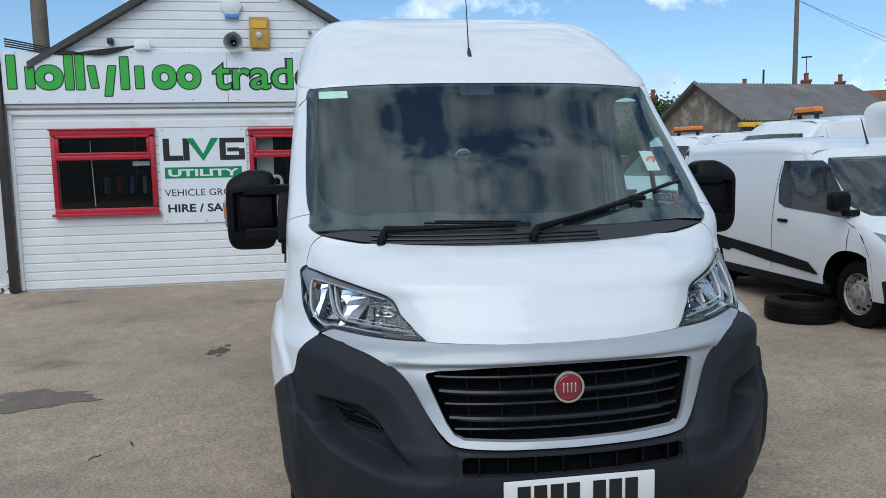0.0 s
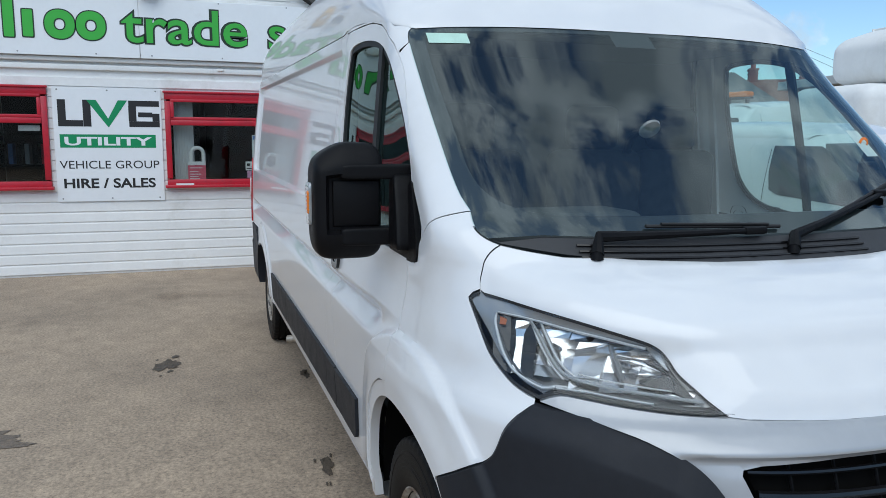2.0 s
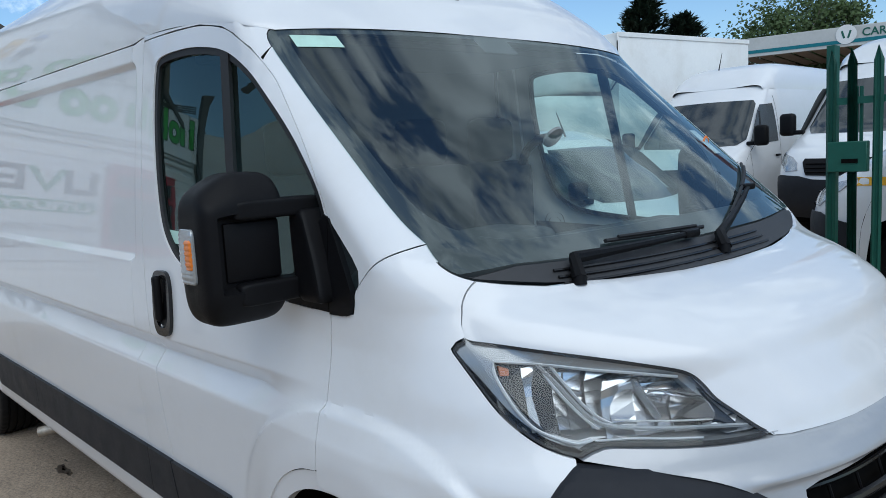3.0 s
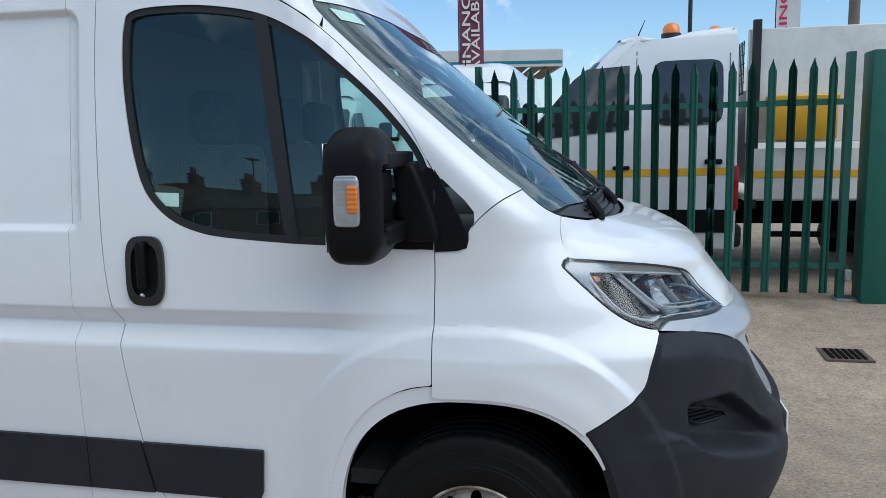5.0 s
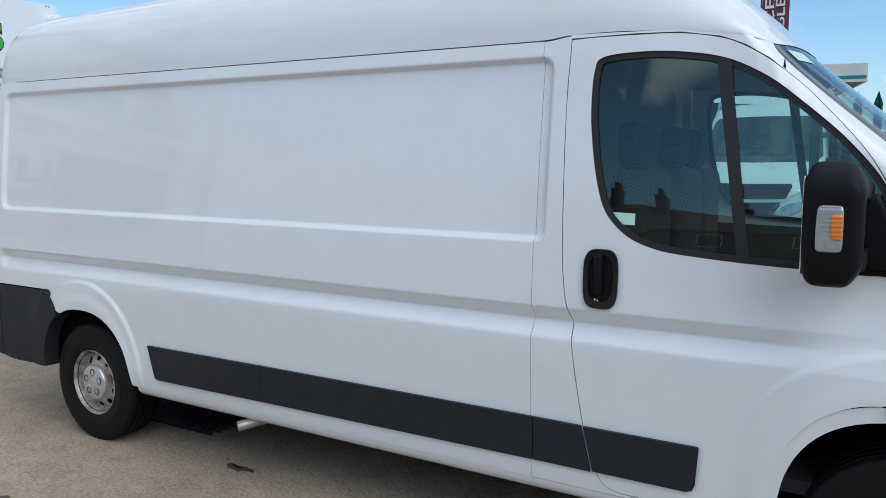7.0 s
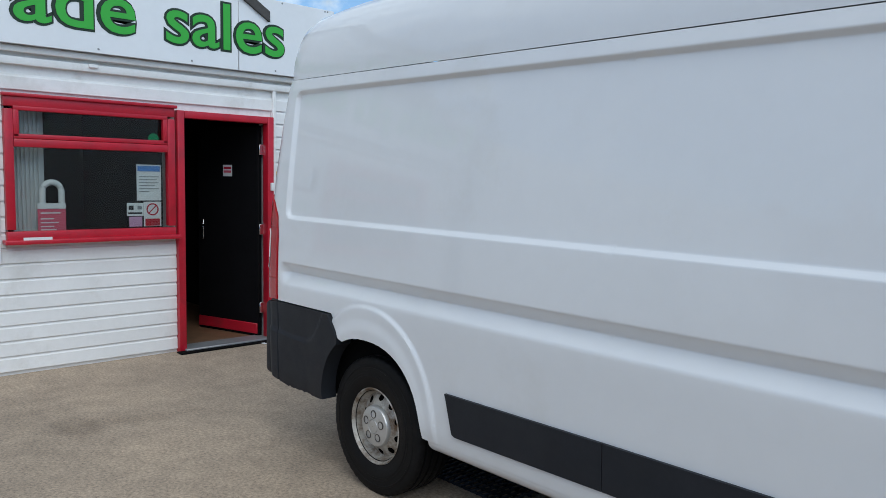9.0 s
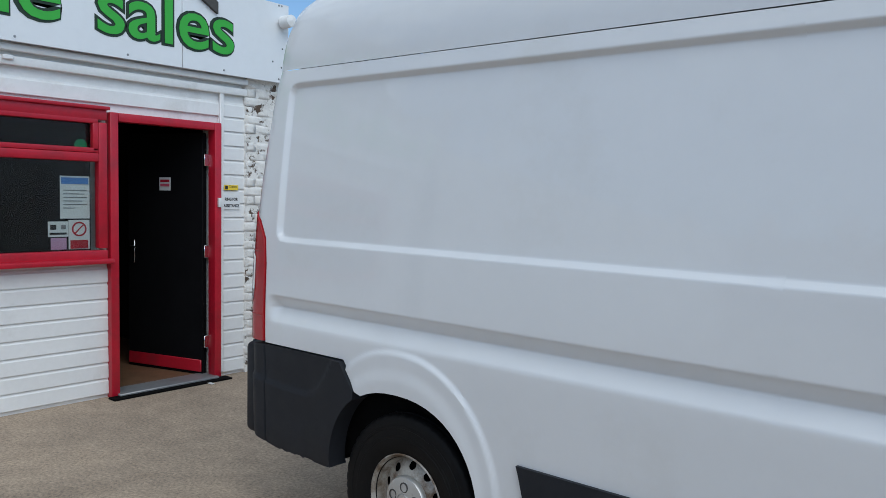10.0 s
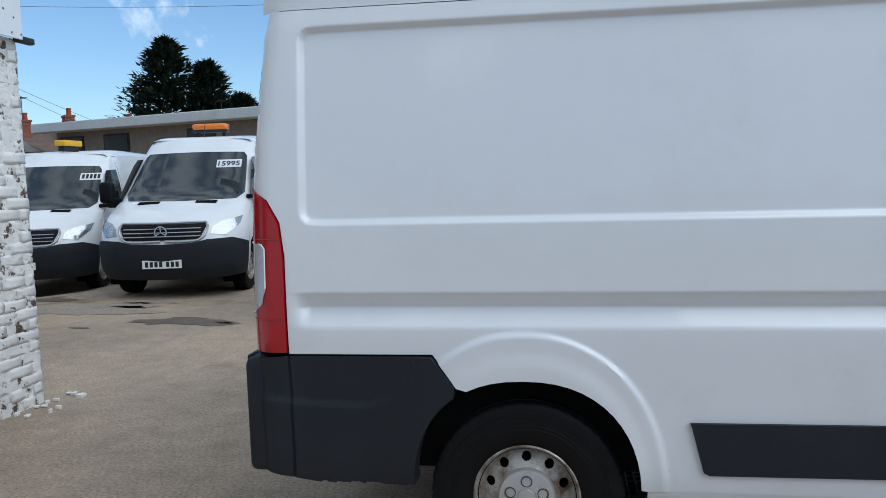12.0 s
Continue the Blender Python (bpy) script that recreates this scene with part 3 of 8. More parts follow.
SCREEN_SIDE = [("y", y, z) for y, z in curve([(VAN.side(0.156, 1.420), 1.420), (0.871, 1.452), (0.875, 1.49), (0.876, 1.56), (0.873, 1.70), (0.867, 1.84), (0.865, 1.92), (0.861, 1.962), (0.848, 1.987), (0.820, 1.999), (0.76, 2.004), (0.70, 2.006)], 0.015)]


def seam(pts, kind=True):
    """A shared seam as a dense line: (x, z), or named points for the nose."""
    c = curve(pts, 0.012)
    return [("x", x, z) for x, z in c] if kind else c


def build_van():
    van = thing("panel_van", "white long high-roof panel van with dark grey bumpers parked on tarmac", "van")
    for sgn in (-1, 1):
        # body side behind the door, in three pressings
        rear_arch = [p for p in arch_line(*ARCH_R, -4, 184) if p[1] > 0.38]
        q = [(-2.66, 2.0605), (-4.955, 2.062), (-4.975, 1.91), (-4.995, 1.72), (-5.012, 1.50), (-5.015, 1.45), (-4.935, 1.40), (-4.89, 1.32), (-4.875, 1.2), (-4.872, 0.862), (-4.35, 0.862), (-4.268, 0.745)]
        q += [p for p in reversed(rear_arch) if p[0] > -4.262] + [(-3.62, 0.385), (-2.66, 0.385)]
        xs = span(-5.0, -4.84, 0.02) + [-4.826, -4.8185, -4.8155, -4.808, -4.7995, -4.7965, -4.79, -4.78] + span(-4.74, -3.40, 0.012) + span(-3.3, -2.66, 0.06)
        rear = side_part("rear_side_panel", q, van, us=xs, sgn=sgn, gap=0.0, step=0.009)
        mid = side_part("middle_side_panel", [(-2.66, 0.385), (-1.255, 0.385), (-1.255, 2.0605), (-2.66, 2.0605)], van, sgn=sgn, gap=0.0, us=span(-2.66, -1.255, 0.08), step=0.009)
        bp = [(-1.255, 0.385), (-0.421, 0.385), (-0.421, 0.395)] + list(reversed(curve(DOOR_REAR, 0.02))) + [(-1.146, 2.0605), (-1.255, 2.0605)]
        bxs = [-1.25, -1.24, -1.233, -1.2275, -1.2245, -1.216, -1.2085, -1.2055, -1.198, -1.18, -1.165] + span(-1.14, -0.45, 0.05)
        side_part("door_pillar", bp, van, us=bxs, sgn=sgn, gap=0.0016, step=0.009)
        # sill turned under
        part("sill", sheet([(-3.62, 0.0), (-0.421, 0.0), (-0.421, 1.0), (-3.62, 1.0)], lambda x, v: Vector((x, sgn * (0.987 - 0.10 * v * v - 0.01 * v), 0.384 - 0.07 * math.sin(v * 1.57))), span(-3.6, -0.46, 0.2), span(0.1, 0.9, 0.15), lip=0), WHITE_PAINT, van)
        # door
        arch_front = [(-0.420, 0.398), (-0.414, 0.50), (-0.392, 0.60), (-0.352, 0.70), (-0.308, 0.762), (-0.262, 0.808), (-0.205, 0.843), (-0.15, 0.865), (-0.089, 0.876)]
        d = curve(arch_front, 0.012) + [(-0.0845, 0.88), (-0.0845, 1.25)] + curve(DOOR_TOP, 0.015) + curve(DOOR_REAR, 0.02)[:-1] + [(-0.891, 0.399)]
        dxs = span(-1.14, -0.66, 0.03) + span(-0.65, -0.09, 0.011)
        door = side_part("cab_door", d, van, us=dxs, holes=[WINDOW], sgn=sgn, gap=0.0016, step=0.012)
        # window: rubber frame, bar, two panes
        ring_in = inset(WINDOW, 0.021)
        part("window_frame", sheet(WINDOW, van_side(-0.006, sgn), span(-1.05, -0.1, 0.05), span(1.26, 1.98, 0.05), [ring_in], 0.025, 0.012, to_axis), RUBBER, door)
        bar = [(-0.645, 1.955), (-0.585, 1.95), (-0.488, 1.27), (-0.540, 1.273)]
        part("window_bar", sheet([(x + (0.008 if k in (0, 3) else -0.006), z) for k, (x, z) in enumerate(bar)], van_side(-0.002, sgn), [-0.6, -0.55], span(1.3, 1.95, 0.08), (), 0.03, 0.012, to_axis), RUBBER, door)
        part("window_pane", sheet(inset(ring_in, -0.004), van_side(-0.016, sgn), span(-1.05, -0.1, 0.08), span(1.26, 1.98, 0.08), (), 0.03, 0), SIDE_GLASS, door)
        # black corner ahead of the small pane
        part("mirror_base", sheet([(-0.262, 1.262), (-0.088, 1.256), (-0.088, 1.485), (-0.105, 1.492), (-0.150, 1.445), (-0.215, 1.370), (-0.262, 1.300), (-0.270, 1.275)], van_side(0.004, sgn), span(-0.27, -0.09, 0.04), span(1.27, 1.5, 0.04), (), 0.03, 0.016, to_axis), BLACK_PLASTIC, door)
        # inner side of the door
        part("inner_trim", sheet([(-1.12, 0.42), (-0.45, 0.42), (-0.40, 0.72), (-0.2, 0.88), (-0.10, 0.90), (-0.10, 1.24), (-1.05, 1.26)], van_side(-0.07, sgn), span(-1.1, -0.1, 0.12), span(0.4, 1.25, 0.12), (), 0.06, 0), CAB_TRIM, door)
        tri = [(-0.082, 1.252), (-0.030, 1.253), (-0.006, 1.257), (0.008, 1.267), (0.013, 1.282), (0.011, 1.300), (0.002, 1.322), (-0.020, 1.368), (-0.050, 1.425), (-0.083, 1.484)]
        part("mirror_corner", sheet(tri, van_side(0.006, sgn), span(-0.08, 0.01, 0.03), span(1.26, 1.48, 0.03), (), 0.02, 0.016, to_axis), BLACK_PLASTIC, van)
        # handle
        rr = arch_line(-0.985, 1.188, 0.064, 0.107, 3.6, 0, 360, 40)[:-1]
        hb = sheet(rr, van_side(0.013, sgn), span(-1.05, -0.92, 0.03), span(1.08, 1.29, 0.03), [arch_line(-0.985, 1.190, 0.046, 0.082, 3.0, 0, 360, 32)[:-1]], 0.02, 0.016, to_axis)
        part("handle_cup", sheet(arch_line(-0.985, 1.190, 0.048, 0.084, 3.0, 0, 360, 32)[:-1], van_side(0.003, sgn), [-0.985], [1.15, 1.2], (), 0.02, 0.0), BLACK_PLASTIC, door)
        handle = part("door_handle", hb, GLOSS_BLACK, door, "black door handle")
        part("grip", bm_box(0.030, 0.026, 0.150, (-0.990, sgn * 1.028, 1.205), 0.011, 3), BLACK_PLASTIC, handle)
        part("lock", lathe([(0.010, 0), (0.010, -0.004), (0.002, -0.005)], 16, at=(-1.0, sgn * 1.0165, 1.108)), CHROME, handle)
        # wing
        arch_w = [p for p in arch_line(*ARCH_F, 103, 28)]
        wing = [(-0.0845, 0.842)] + [p for p in arch_w if p[0] > -0.07 and p[0] < 0.345] + list(reversed(seam(WING_BUMPER, False)))
        wing += list(reversed(seam(HL_LOW, False)))[1:-1] + seam(WING_BONNET, False) + seam(WING_SCREEN, False)[1:] + seam(WING_PILLAR, False)[1:] + [(0.013, 1.285), (0.008, 1.262), (-0.02, 1.254), (-0.084, 1.25)]
        side_part("front_wing", wing, van, sgn=sgn, gap=0.0012, us=span(-0.08, 0.54, 0.010), vs=span(0.75, 1.4, 0.010), step=0.010)
        # wheel housings: dark liner and the shade inside it in one near-black
        for cx, cz, a, b, n in (ARCH_F, ARCH_R):
            line = arch_line(cx, cz, a + 0.025, b + 0.025, n, -14, 194, 24)
            bm = bmesh.new()
            rows = [[bm.verts.new((x, sgn * y, max(z, 0.40))) for x, z in line] for y in (0.965, 0.80, 0.62)]
            for r0, r1 in zip(rows, rows[1:]):
                for k in range(len(line) - 1):
                    bm.faces.new((r0[k], r0[k + 1], r1[k + 1], r1[k]))
            bm.faces.new(rows[-1])
            part("wheel_housing", bm, SHADE_BLACK, van)
        # folded lips inside the arches
        for (cx, cz, a, b, n), w0, w1, t0, t1, g in ((ARCH_F, 0.014, 0.004, 30, 183, 0.036),):
            o = []
            for k in range(31):
                t = t0 + (t1 - t0) * k / 30
                wide = 0.004 + g * smooth01(82, 102, t)
                o.append(arch_line(cx, cz, a + wide, b + wide, n, t, t, 1)[0])
            i = arch_line(cx, cz, a - w0, b - w0, n, t0, t1, 30)
            j = arch_line(cx, cz, a - w1, b - w1, n, t0, t1, 30)
            bm = bmesh.new()
            rows = [[bm.verts.new((x, sgn * (VAN.side(x, max(z, 0.40)) - 0.006), max(z, 0.36))) for x, z in o]]
            rows.append([bm.verts.new((p[0] + (q[0] - p[0]) * k / 30, sgn * (VAN.side(p[0], max(p[1], 0.40)) - 0.008), max(p[1] + (q[1] - p[1]) * k / 30, 0.36))) for k, (p, q) in enumerate(zip(i, j))])
            rows.append([bm.verts.new((v.co.x, v.co.y - sgn * 0.03, v.co.z)) for v in rows[1]])
            for r0, r1 in zip(rows, rows[1:]):
                for k in range(30):
                    bm.faces.new((r0[k], r0[k + 1], r1[k + 1], r1[k]))
            part("arch_lip", bm, WHITE_PAINT, van)
        # rubbing strips
        for k, (o, us) in enumerate((([(-3.484, 0.634), (-3.476, 0.610), (-3.440, 0.462), (-3.422, 0.452), (-2.660, 0.458), (-2.660, 0.638)], None), ([(-2.659, 0.458), (-1.242, 0.466), (-1.242, 0.638), (-2.659, 0.638)], None), ([(-1.241, 0.466), (-1.009, 0.466), (-1.047, 0.637), (-1.241, 0.638)], None))):
            side_part("rubbing_strip", o, van, GREY_PLASTIC, off=0.014, lip=0.022, sgn=sgn, vs=span(0.45, 0.65, 0.03), us=span(-3.5, -1.0, 0.1), gap=0.001, label="dark grey plastic strip")
        side_part("rubbing_strip", [(-1.004, 0.467), (-0.665, 0.466), (-0.642, 0.474), (-0.632, 0.496), (-0.622, 0.632), (-0.628, 0.637), (-1.042, 0.637)], door, GREY_PLASTIC, off=0.014, lip=0.022, sgn=sgn, vs=span(0.46, 0.65, 0.03), us=span(-1.0, -0.6, 0.1), label="dark grey plastic strip")
        # rear corner bumper and lamp
        rag = random.Random(5)
        torn = [(-4.47, 0.384), (-4.54, 0.383)] + [(-4.55 - 0.011 * k, 0.384 + rag.uniform(-0.003, 0.006)) for k in range(22)]
        ra = [p for p in arch_line(*ARCH_R, 100, 186) if p[0] < -4.27 and p[1] > 0.40]
        rb = [(-5.02, 0.845), (-4.865, 0.857), (-4.352, 0.857), (-4.272, 0.748)] + ra + [(-4.425, 0.388)] + torn + [(-4.87, 0.396), (-5.0, 0.415), (-5.012, 0.62)]
        def rear_skin(x, z):
            # crease sweeping down from the upper front corner
            zc = table(x, [(-5.02, 0.700), (-4.75, 0.676), (-4.60, 0.672), (-4.52, 0.700), (-4.45, 0.775), (-4.395, 0.86)])
            return Vector((x, sgn * (VAN.side(min(x, -4.62), z) + 0.014 + 0.010 * smooth01(-4.60, -4.40, x) - 0.010 * smooth01(zc - 0.004, zc + 0.016, z) - 0.009 * smooth01(0.007, 0.002, abs(x + 4.872 + 0.10 * (z - 0.62) ** 2))), z))
        part("rear_bumper", sheet(inset(dense(rb, 0.012), 0.0025), rear_skin, sorted(span(-5.02, -4.26, 0.011) + span(-4.885, -4.860, 0.003)), span(0.385, 0.86, 0.011), (), 0.012, 0.09, to_axis), GREY_PLASTIC, van, "dark grey rear bumper corner")
        part("rear_step", bm_box(0.10, 0.30, 0.43, (-5.01, sgn * 0.845, 0.625), 0.03, 3), GREY_PLASTIC, van)
        part("bumper_step", bm_box(0.02, 0.10, 0.085, (-5.055, sgn * 0.90, 0.800), 0.008, 2), GREY_PLASTIC, van)
        lamp = side_part("tail_lamp", [(-5.012, 1.452), (-4.985, 1.435), (-4.935, 1.395), (-4.893, 1.318), (-4.878, 1.2), (-4.876, 0.866), (-5.018, 0.866)], van, RED_LENS, off=0.010, lip=0.03, sgn=sgn, us=span(-5.02, -4.88, 0.012), vs=span(0.87, 1.45, 0.03), label="tall red tail lamp")
        side_part("reversing_lens", [(-5.013, 1.252), (-4.957, 1.245), (-4.944, 1.228), (-4.945, 1.085), (-4.962, 1.03), (-5.013, 0.992)], lamp, WHITE_LENS, off=0.014, lip=0.012, sgn=sgn, us=span(-5.02, -4.94, 0.012), vs=span(1.0, 1.25, 0.03), label="clear reversing lens")
        for z in (0.978, 1.262):
            part("lamp_divider", tube([van_side(0.012, sgn)(x, z) for x in span(-5.008, -4.882, 0.02)], 0.0022, 5), RED_LENS, lamp)
        part("lens_frame", tube([van_side(0.0155, sgn)(x, z) for x, z in ((-5.010, 1.250), (-4.957, 1.243), (-4.946, 1.228), (-4.947, 1.087), (-4.964, 1.032), (-5.010, 0.996))], 0.003, 6), PLATE_WHITE, lamp)
        # A-pillar and rail over the door
        pil_pts = list(reversed(seam(WING_PILLAR))) + [p for p in SCREEN_SIDE if 1.43 < p[2] < 1.945] + [("x", x, z) for x, z in reversed(curve(DOOR_TOP, 0.015)) if z < 1.905]
        ts = VAN.front(pil_pts)
        ou = inset(dense(ts, 0.03), 0.0018)
        part("windscreen_pillar", sheet(ou, (lambda t, z: VAN.at(-t if sgn > 0 else t, z)), span(0.6, 2.4, 0.025), span(1.3, 2.0, 0.02), (), 0.03, 0.012, to_axis), WHITE_PAINT, van)
        rail = [("x", -0.400, 1.877), ("x", -0.433, 1.907), *[p for p in SCREEN_SIDE if p[2] > 1.93 and p[1] > 0.80], ("y", 0.80, 2.012), ("x", -0.60, 2.034), ("x", -0.80, 2.052), ("x", -1.0, 2.060), ("x", -1.15, 2.064), ("x", -1.15, 2.050), ("x", -0.906, 2.050), ("x", -0.76, 2.044), ("x", -0.627, 2.019), ("x", -0.55, 1.987), ("x", -0.474, 1.939)]
        ts = VAN.front(rail)
        part("roof_rail", sheet(dense(ts, 0.03), (lambda t, z: VAN.at(-t if sgn > 0 else t, z)), span(0.6, 2.6, 0.05), span(1.85, 2.07, 0.02), (), 0.03, 0.0), WHITE_PAINT, van)
        # headlight
        sg = -1 if sgn > 0 else 1
        out = VAN.front(seam(HL_TOP) + list(reversed(seam(HL_FOOT)))[1:] + list(reversed(seam(HL_LOW)))[1:])
        out = inset(dense(out, 0.015), 0.0025)

        def in_lamp(x, z, off):
            return VAN.at(sg * VAN.t_of("x", x, z), z, off)

        def lamp_t(pts, step=0.015):
            return VAN.front([("x", x, z) for x, z in curve(pts, step)])

        def band_bar(name, pts, half, off, material, rise=0.006):
            """A flat bar with a raised middle, lying along a line in the lamp."""
            c = [in_lamp(x, z, off) for x, z in curve(pts, 0.012)]
            bm = bmesh.new()
            rows = []
            for i, q in enumerate(c):
                d = (c[min(i + 1, len(c) - 1)] - c[max(i - 1, 0)]).normalized()
                nn = Vector((0.75, -0.55 * sg, 0.35)).normalized()
                w = d.cross(nn).normalized()
                rows.append([bm.verts.new(q + w * (half * k) + nn * (rise * h)) for k, h in ((-1, -1), (-0.8, 0.3), (0, 1), (0.8, 0.3), (1, -1))])
            for r0, r1 in zip(rows, rows[1:]):
                for k in range(4):
                    bm.faces.new((r0[k], r0[k + 1], r1[k + 1], r1[k]))
            return part(name, bm, material, head)
        head = part("headlight", sheet(out, lambda t, z: VAN.at(sg * t, z, -0.075), span(0.3, 1.6, 0.04), span(1.0, 1.23, 0.02), (), 0.02, -0.070, to_axis), LAMP_GREY, van, "clear headlight unit")
        part("lens", sheet(inset(out, 0.002), lambda t, z: VAN.at(sg * t, z, 0.002), span(0.3, 1.6, 0.03), span(1.0, 1.23, 0.015), (), 0.02, 0.0), CLEAR, head)
        part("seal", sheet(out, lambda t, z: VAN.at(sg * t, z, 0.001), [], [], [inset(out, 0.0075)], 0.015, 0.0), RUBBER, head)
        # smoked border along the top edge and the outer side, silver field inside it
        chamber = [(0.350, 1.178), (0.362, 1.155), (0.398, 1.114), (0.432, 1.080), (0.462, 1.056), (0.500, 1.040), (0.536, 1.030), (0.556, 1.036)]
        top_line = [(0.350, 1.180), (0.421, 1.172), (0.491, 1.158), (0.539, 1.148), (0.590, 1.134)]
        strip_l = [(0.423, 1.169), (0.466, 1.129), (0.506, 1.095), (0.537, 1.069), (0.560, 1.052)]
        strip_r = [(0.441, 1.167), (0.484, 1.129), (0.522, 1.096), (0.553, 1.072), (0.575, 1.060)]
        foot = [(0.575, 1.056), (0.613, 1.050), (0.658, 1.043), (0.696, 1.037), (0.740, 1.028)]
        outer = VAN.front([("x", x, z) for x, z in curve(chamber, 0.02)])
        border = [q for q in inset(out, 0.007)]
        field = outer + VAN.front([("x", x, z) for x, z in curve([(0.580, 1.036), (0.64, 1.028), (0.70, 1.020), (0.742, 1.018), (0.69, 1.063), (0.64, 1.100), (0.590, 1.134)], 0.02)]) + VAN.front([("x", x, z) for x, z in reversed(curve(top_line, 0.02))])
        part("bezel", sheet(border, lambda t, z: VAN.at(sg * t, z, -0.004 - 0.022 * smooth01(1.20, 1.10, z)), span(0.3, 1.6, 0.03), span(1.0, 1.23, 0.015), [inset(field, 0.001)], 0.015, 0.03, to_axis), LAMP_GREY, head, "smoke grey lamp bezel")
        # guide and chrome outlines, their shine painted as a pale colour
        band_bar("light_strip", strip_l[:1] + [(0.474, 1.129), (0.514, 1.095), (0.545, 1.070), (0.575, 1.057)] + foot[1:], 0.0050, -0.014, RIB_LENS, 0.005)
        for line, half, off in ((strip_l, 0.0032, -0.018), (strip_r, 0.0032, -0.018), (chamber, 0.0036, -0.012), (top_line, 0.0034, -0.010), ([(0.575, 1.066), (0.613, 1.059), (0.658, 1.052), (0.700, 1.045)], 0.0022, -0.020), ([(0.560, 1.034), (0.613, 1.034), (0.658, 1.028), (0.70, 1.022)], 0.0026, -0.012)):
            band_bar("light_guide", line, half, off, LINE_SHEEN, 0.004)
        band_bar("chrome_line", [(0.567, 1.126), (0.600, 1.098), (0.630, 1.067)], 0.0035, -0.030, CHROME)
        band_bar("chrome_line", [(0.593, 1.108), (0.628, 1.099), (0.665, 1.081), (0.693, 1.056)], 0.006, -0.022, CHROME, 0.008)
        part("end_shroud", sheet(lamp_t([(0.640, 1.104), (0.690, 1.064), (0.738, 1.024), (0.700, 1.046), (0.660, 1.058), (0.668, 1.078), (0.640, 1.104)])[:-1], lambda t, z: VAN.at(sg * t, z, -0.016), span(0.3, 1.6, 0.03), span(1.0, 1.2, 0.015), (), 0.015, 0.02, to_axis), SMOKE_LENS, head)
        # two fluted bowls and the ribbed turn-signal chamber
        rng = random.Random(7)
        for cx, cz, hx, hz, dep, nu, nv, flute, mt in ((0.507, 1.106, 0.078, 0.058, 0.052, 5, 6, 0.0060, REFLECTOR), (0.628, 1.082, 0.074, 0.050, 0.048, 5, 6, 0.0055, REFLECTOR), (0.424, 1.110, 0.048, 0.066, 0.030, 3, 8, 0.0030, SMOKE_LENS)):
            bm = bmesh.new()
            for i in range(nu):
                tilt = rng.uniform(-flute, flute) * 1.5
                for j in range(nv):
                    # fine steps across the bowl, coarse ones along it
                    lean = rng.uniform(-flute, flute) * 0.6
                    quad = []
                    for a, b in ((0, 0), (1, 0), (1, 1), (0, 1)):
                        u, v = (i + a) / nu * 2 - 1, (j + b) / nv * 2 - 1
                        x, z = cx + hx * u - 0.50 * hz * v, cz + hz * v
                        o = -0.018 - dep * max(0.0, 1 - (u * u + v * v) * 0.60) + tilt * (a - 0.5) * 2 + lean * (b - 0.5)
                        quad.append(bm.verts.new(in_lamp(x, min(1.20, max(1.012, z)), o)))
                    bm.faces.new(quad)
            part("reflector", bm, mt, head, smooth=False)
        for pts, half in (([(0.452, 1.150), (0.500, 1.110), (0.545, 1.068)], 0.006), ([(0.565, 1.128), (0.604, 1.094), (0.640, 1.056)], 0.007)):
            band_bar("bowl_edge", pts, half, -0.034, LAMP_GREY, 0.010)
        for x, z in ((0.510, 1.108), (0.625, 1.085)):
            c = in_lamp(x, z, -0.045)
            part("bulb", lathe([(0.001, 0.012), (0.006, 0.010), (0.007, 0.0), (0.007, -0.03)], 14, "X", at=c), DARK_CHROME, head)
        part("lamp_cell", sheet(lamp_t([(0.364, 1.168), (0.382, 1.163), (0.387, 1.152), (0.373, 1.151), (0.364, 1.168)])[:-1], lambda t, z: VAN.at(sg * t, z, -0.014), [1.0], [1.16], (), 0.02, 0.01, to_axis), DIM_AMBER, head)
        # mirror
        mir = new("door_mirror")
        mir.parent = door
        mx, my, mz = -0.243, 1.125, 1.424

        def block(sx, sy, sz, power, cuts=12):
            """A soft-edged box with an even net of faces."""
            b = bmesh.new()
            bmesh.ops.create_cube(b, size=2)
            bmesh.ops.subdivide_edges(b, edges=b.edges, cuts=cuts, use_grid_fill=True)
            for v in b.verts:
                k = (abs(v.co.x) ** power + abs(v.co.y) ** power + abs(v.co.z) ** power) ** (1 / power)
                v.co = Vector((v.co.x * sx / 2, v.co.y * sy / 2, v.co.z * sz / 2)) / k
            return b
        b = block(0.165, 0.222, 0.362, 5.0, 26)
        for v in b.verts:
            x, y, z = v.co
            if x > 0:
                x *= 1 - 0.32 * smooth01(0.10, 0.2, abs(z))
                # hollow between the two arms
                x -= 0.034 * smooth01(0.092, 0.082, abs(z + 0.006)) * smooth01(0.075, 0.063, y)
            z -= 0.030 * smooth01(0.0, 0.10, y) * smooth01(0.05, 0.19, z)
            v.co = Vector((mx + x, sgn * (my + y), mz + z))
        part("mirror_shell", b, BLACK_PLASTIC, mir)
        part("front_cover", bm_box(0.012, 0.145, 0.140, (mx + 0.050, sgn * (my - 0.022), mz - 0.006), 0.005, 2), BLACK_PLASTIC, mir)
        for z0, z1, hh in ((0.094, 0.088, 0.046), (-0.104, -0.110, 0.056)):
            b = block(0.066, 0.255, hh, 8.0, 12)
            for v in b.verts:
                v.co = Vector((mx + 0.052 + v.co.x + 0.05 * max(0.0, -v.co.y), sgn * (my - 0.096 + v.co.y), mz + (z0 + z1) / 2 + v.co.z))
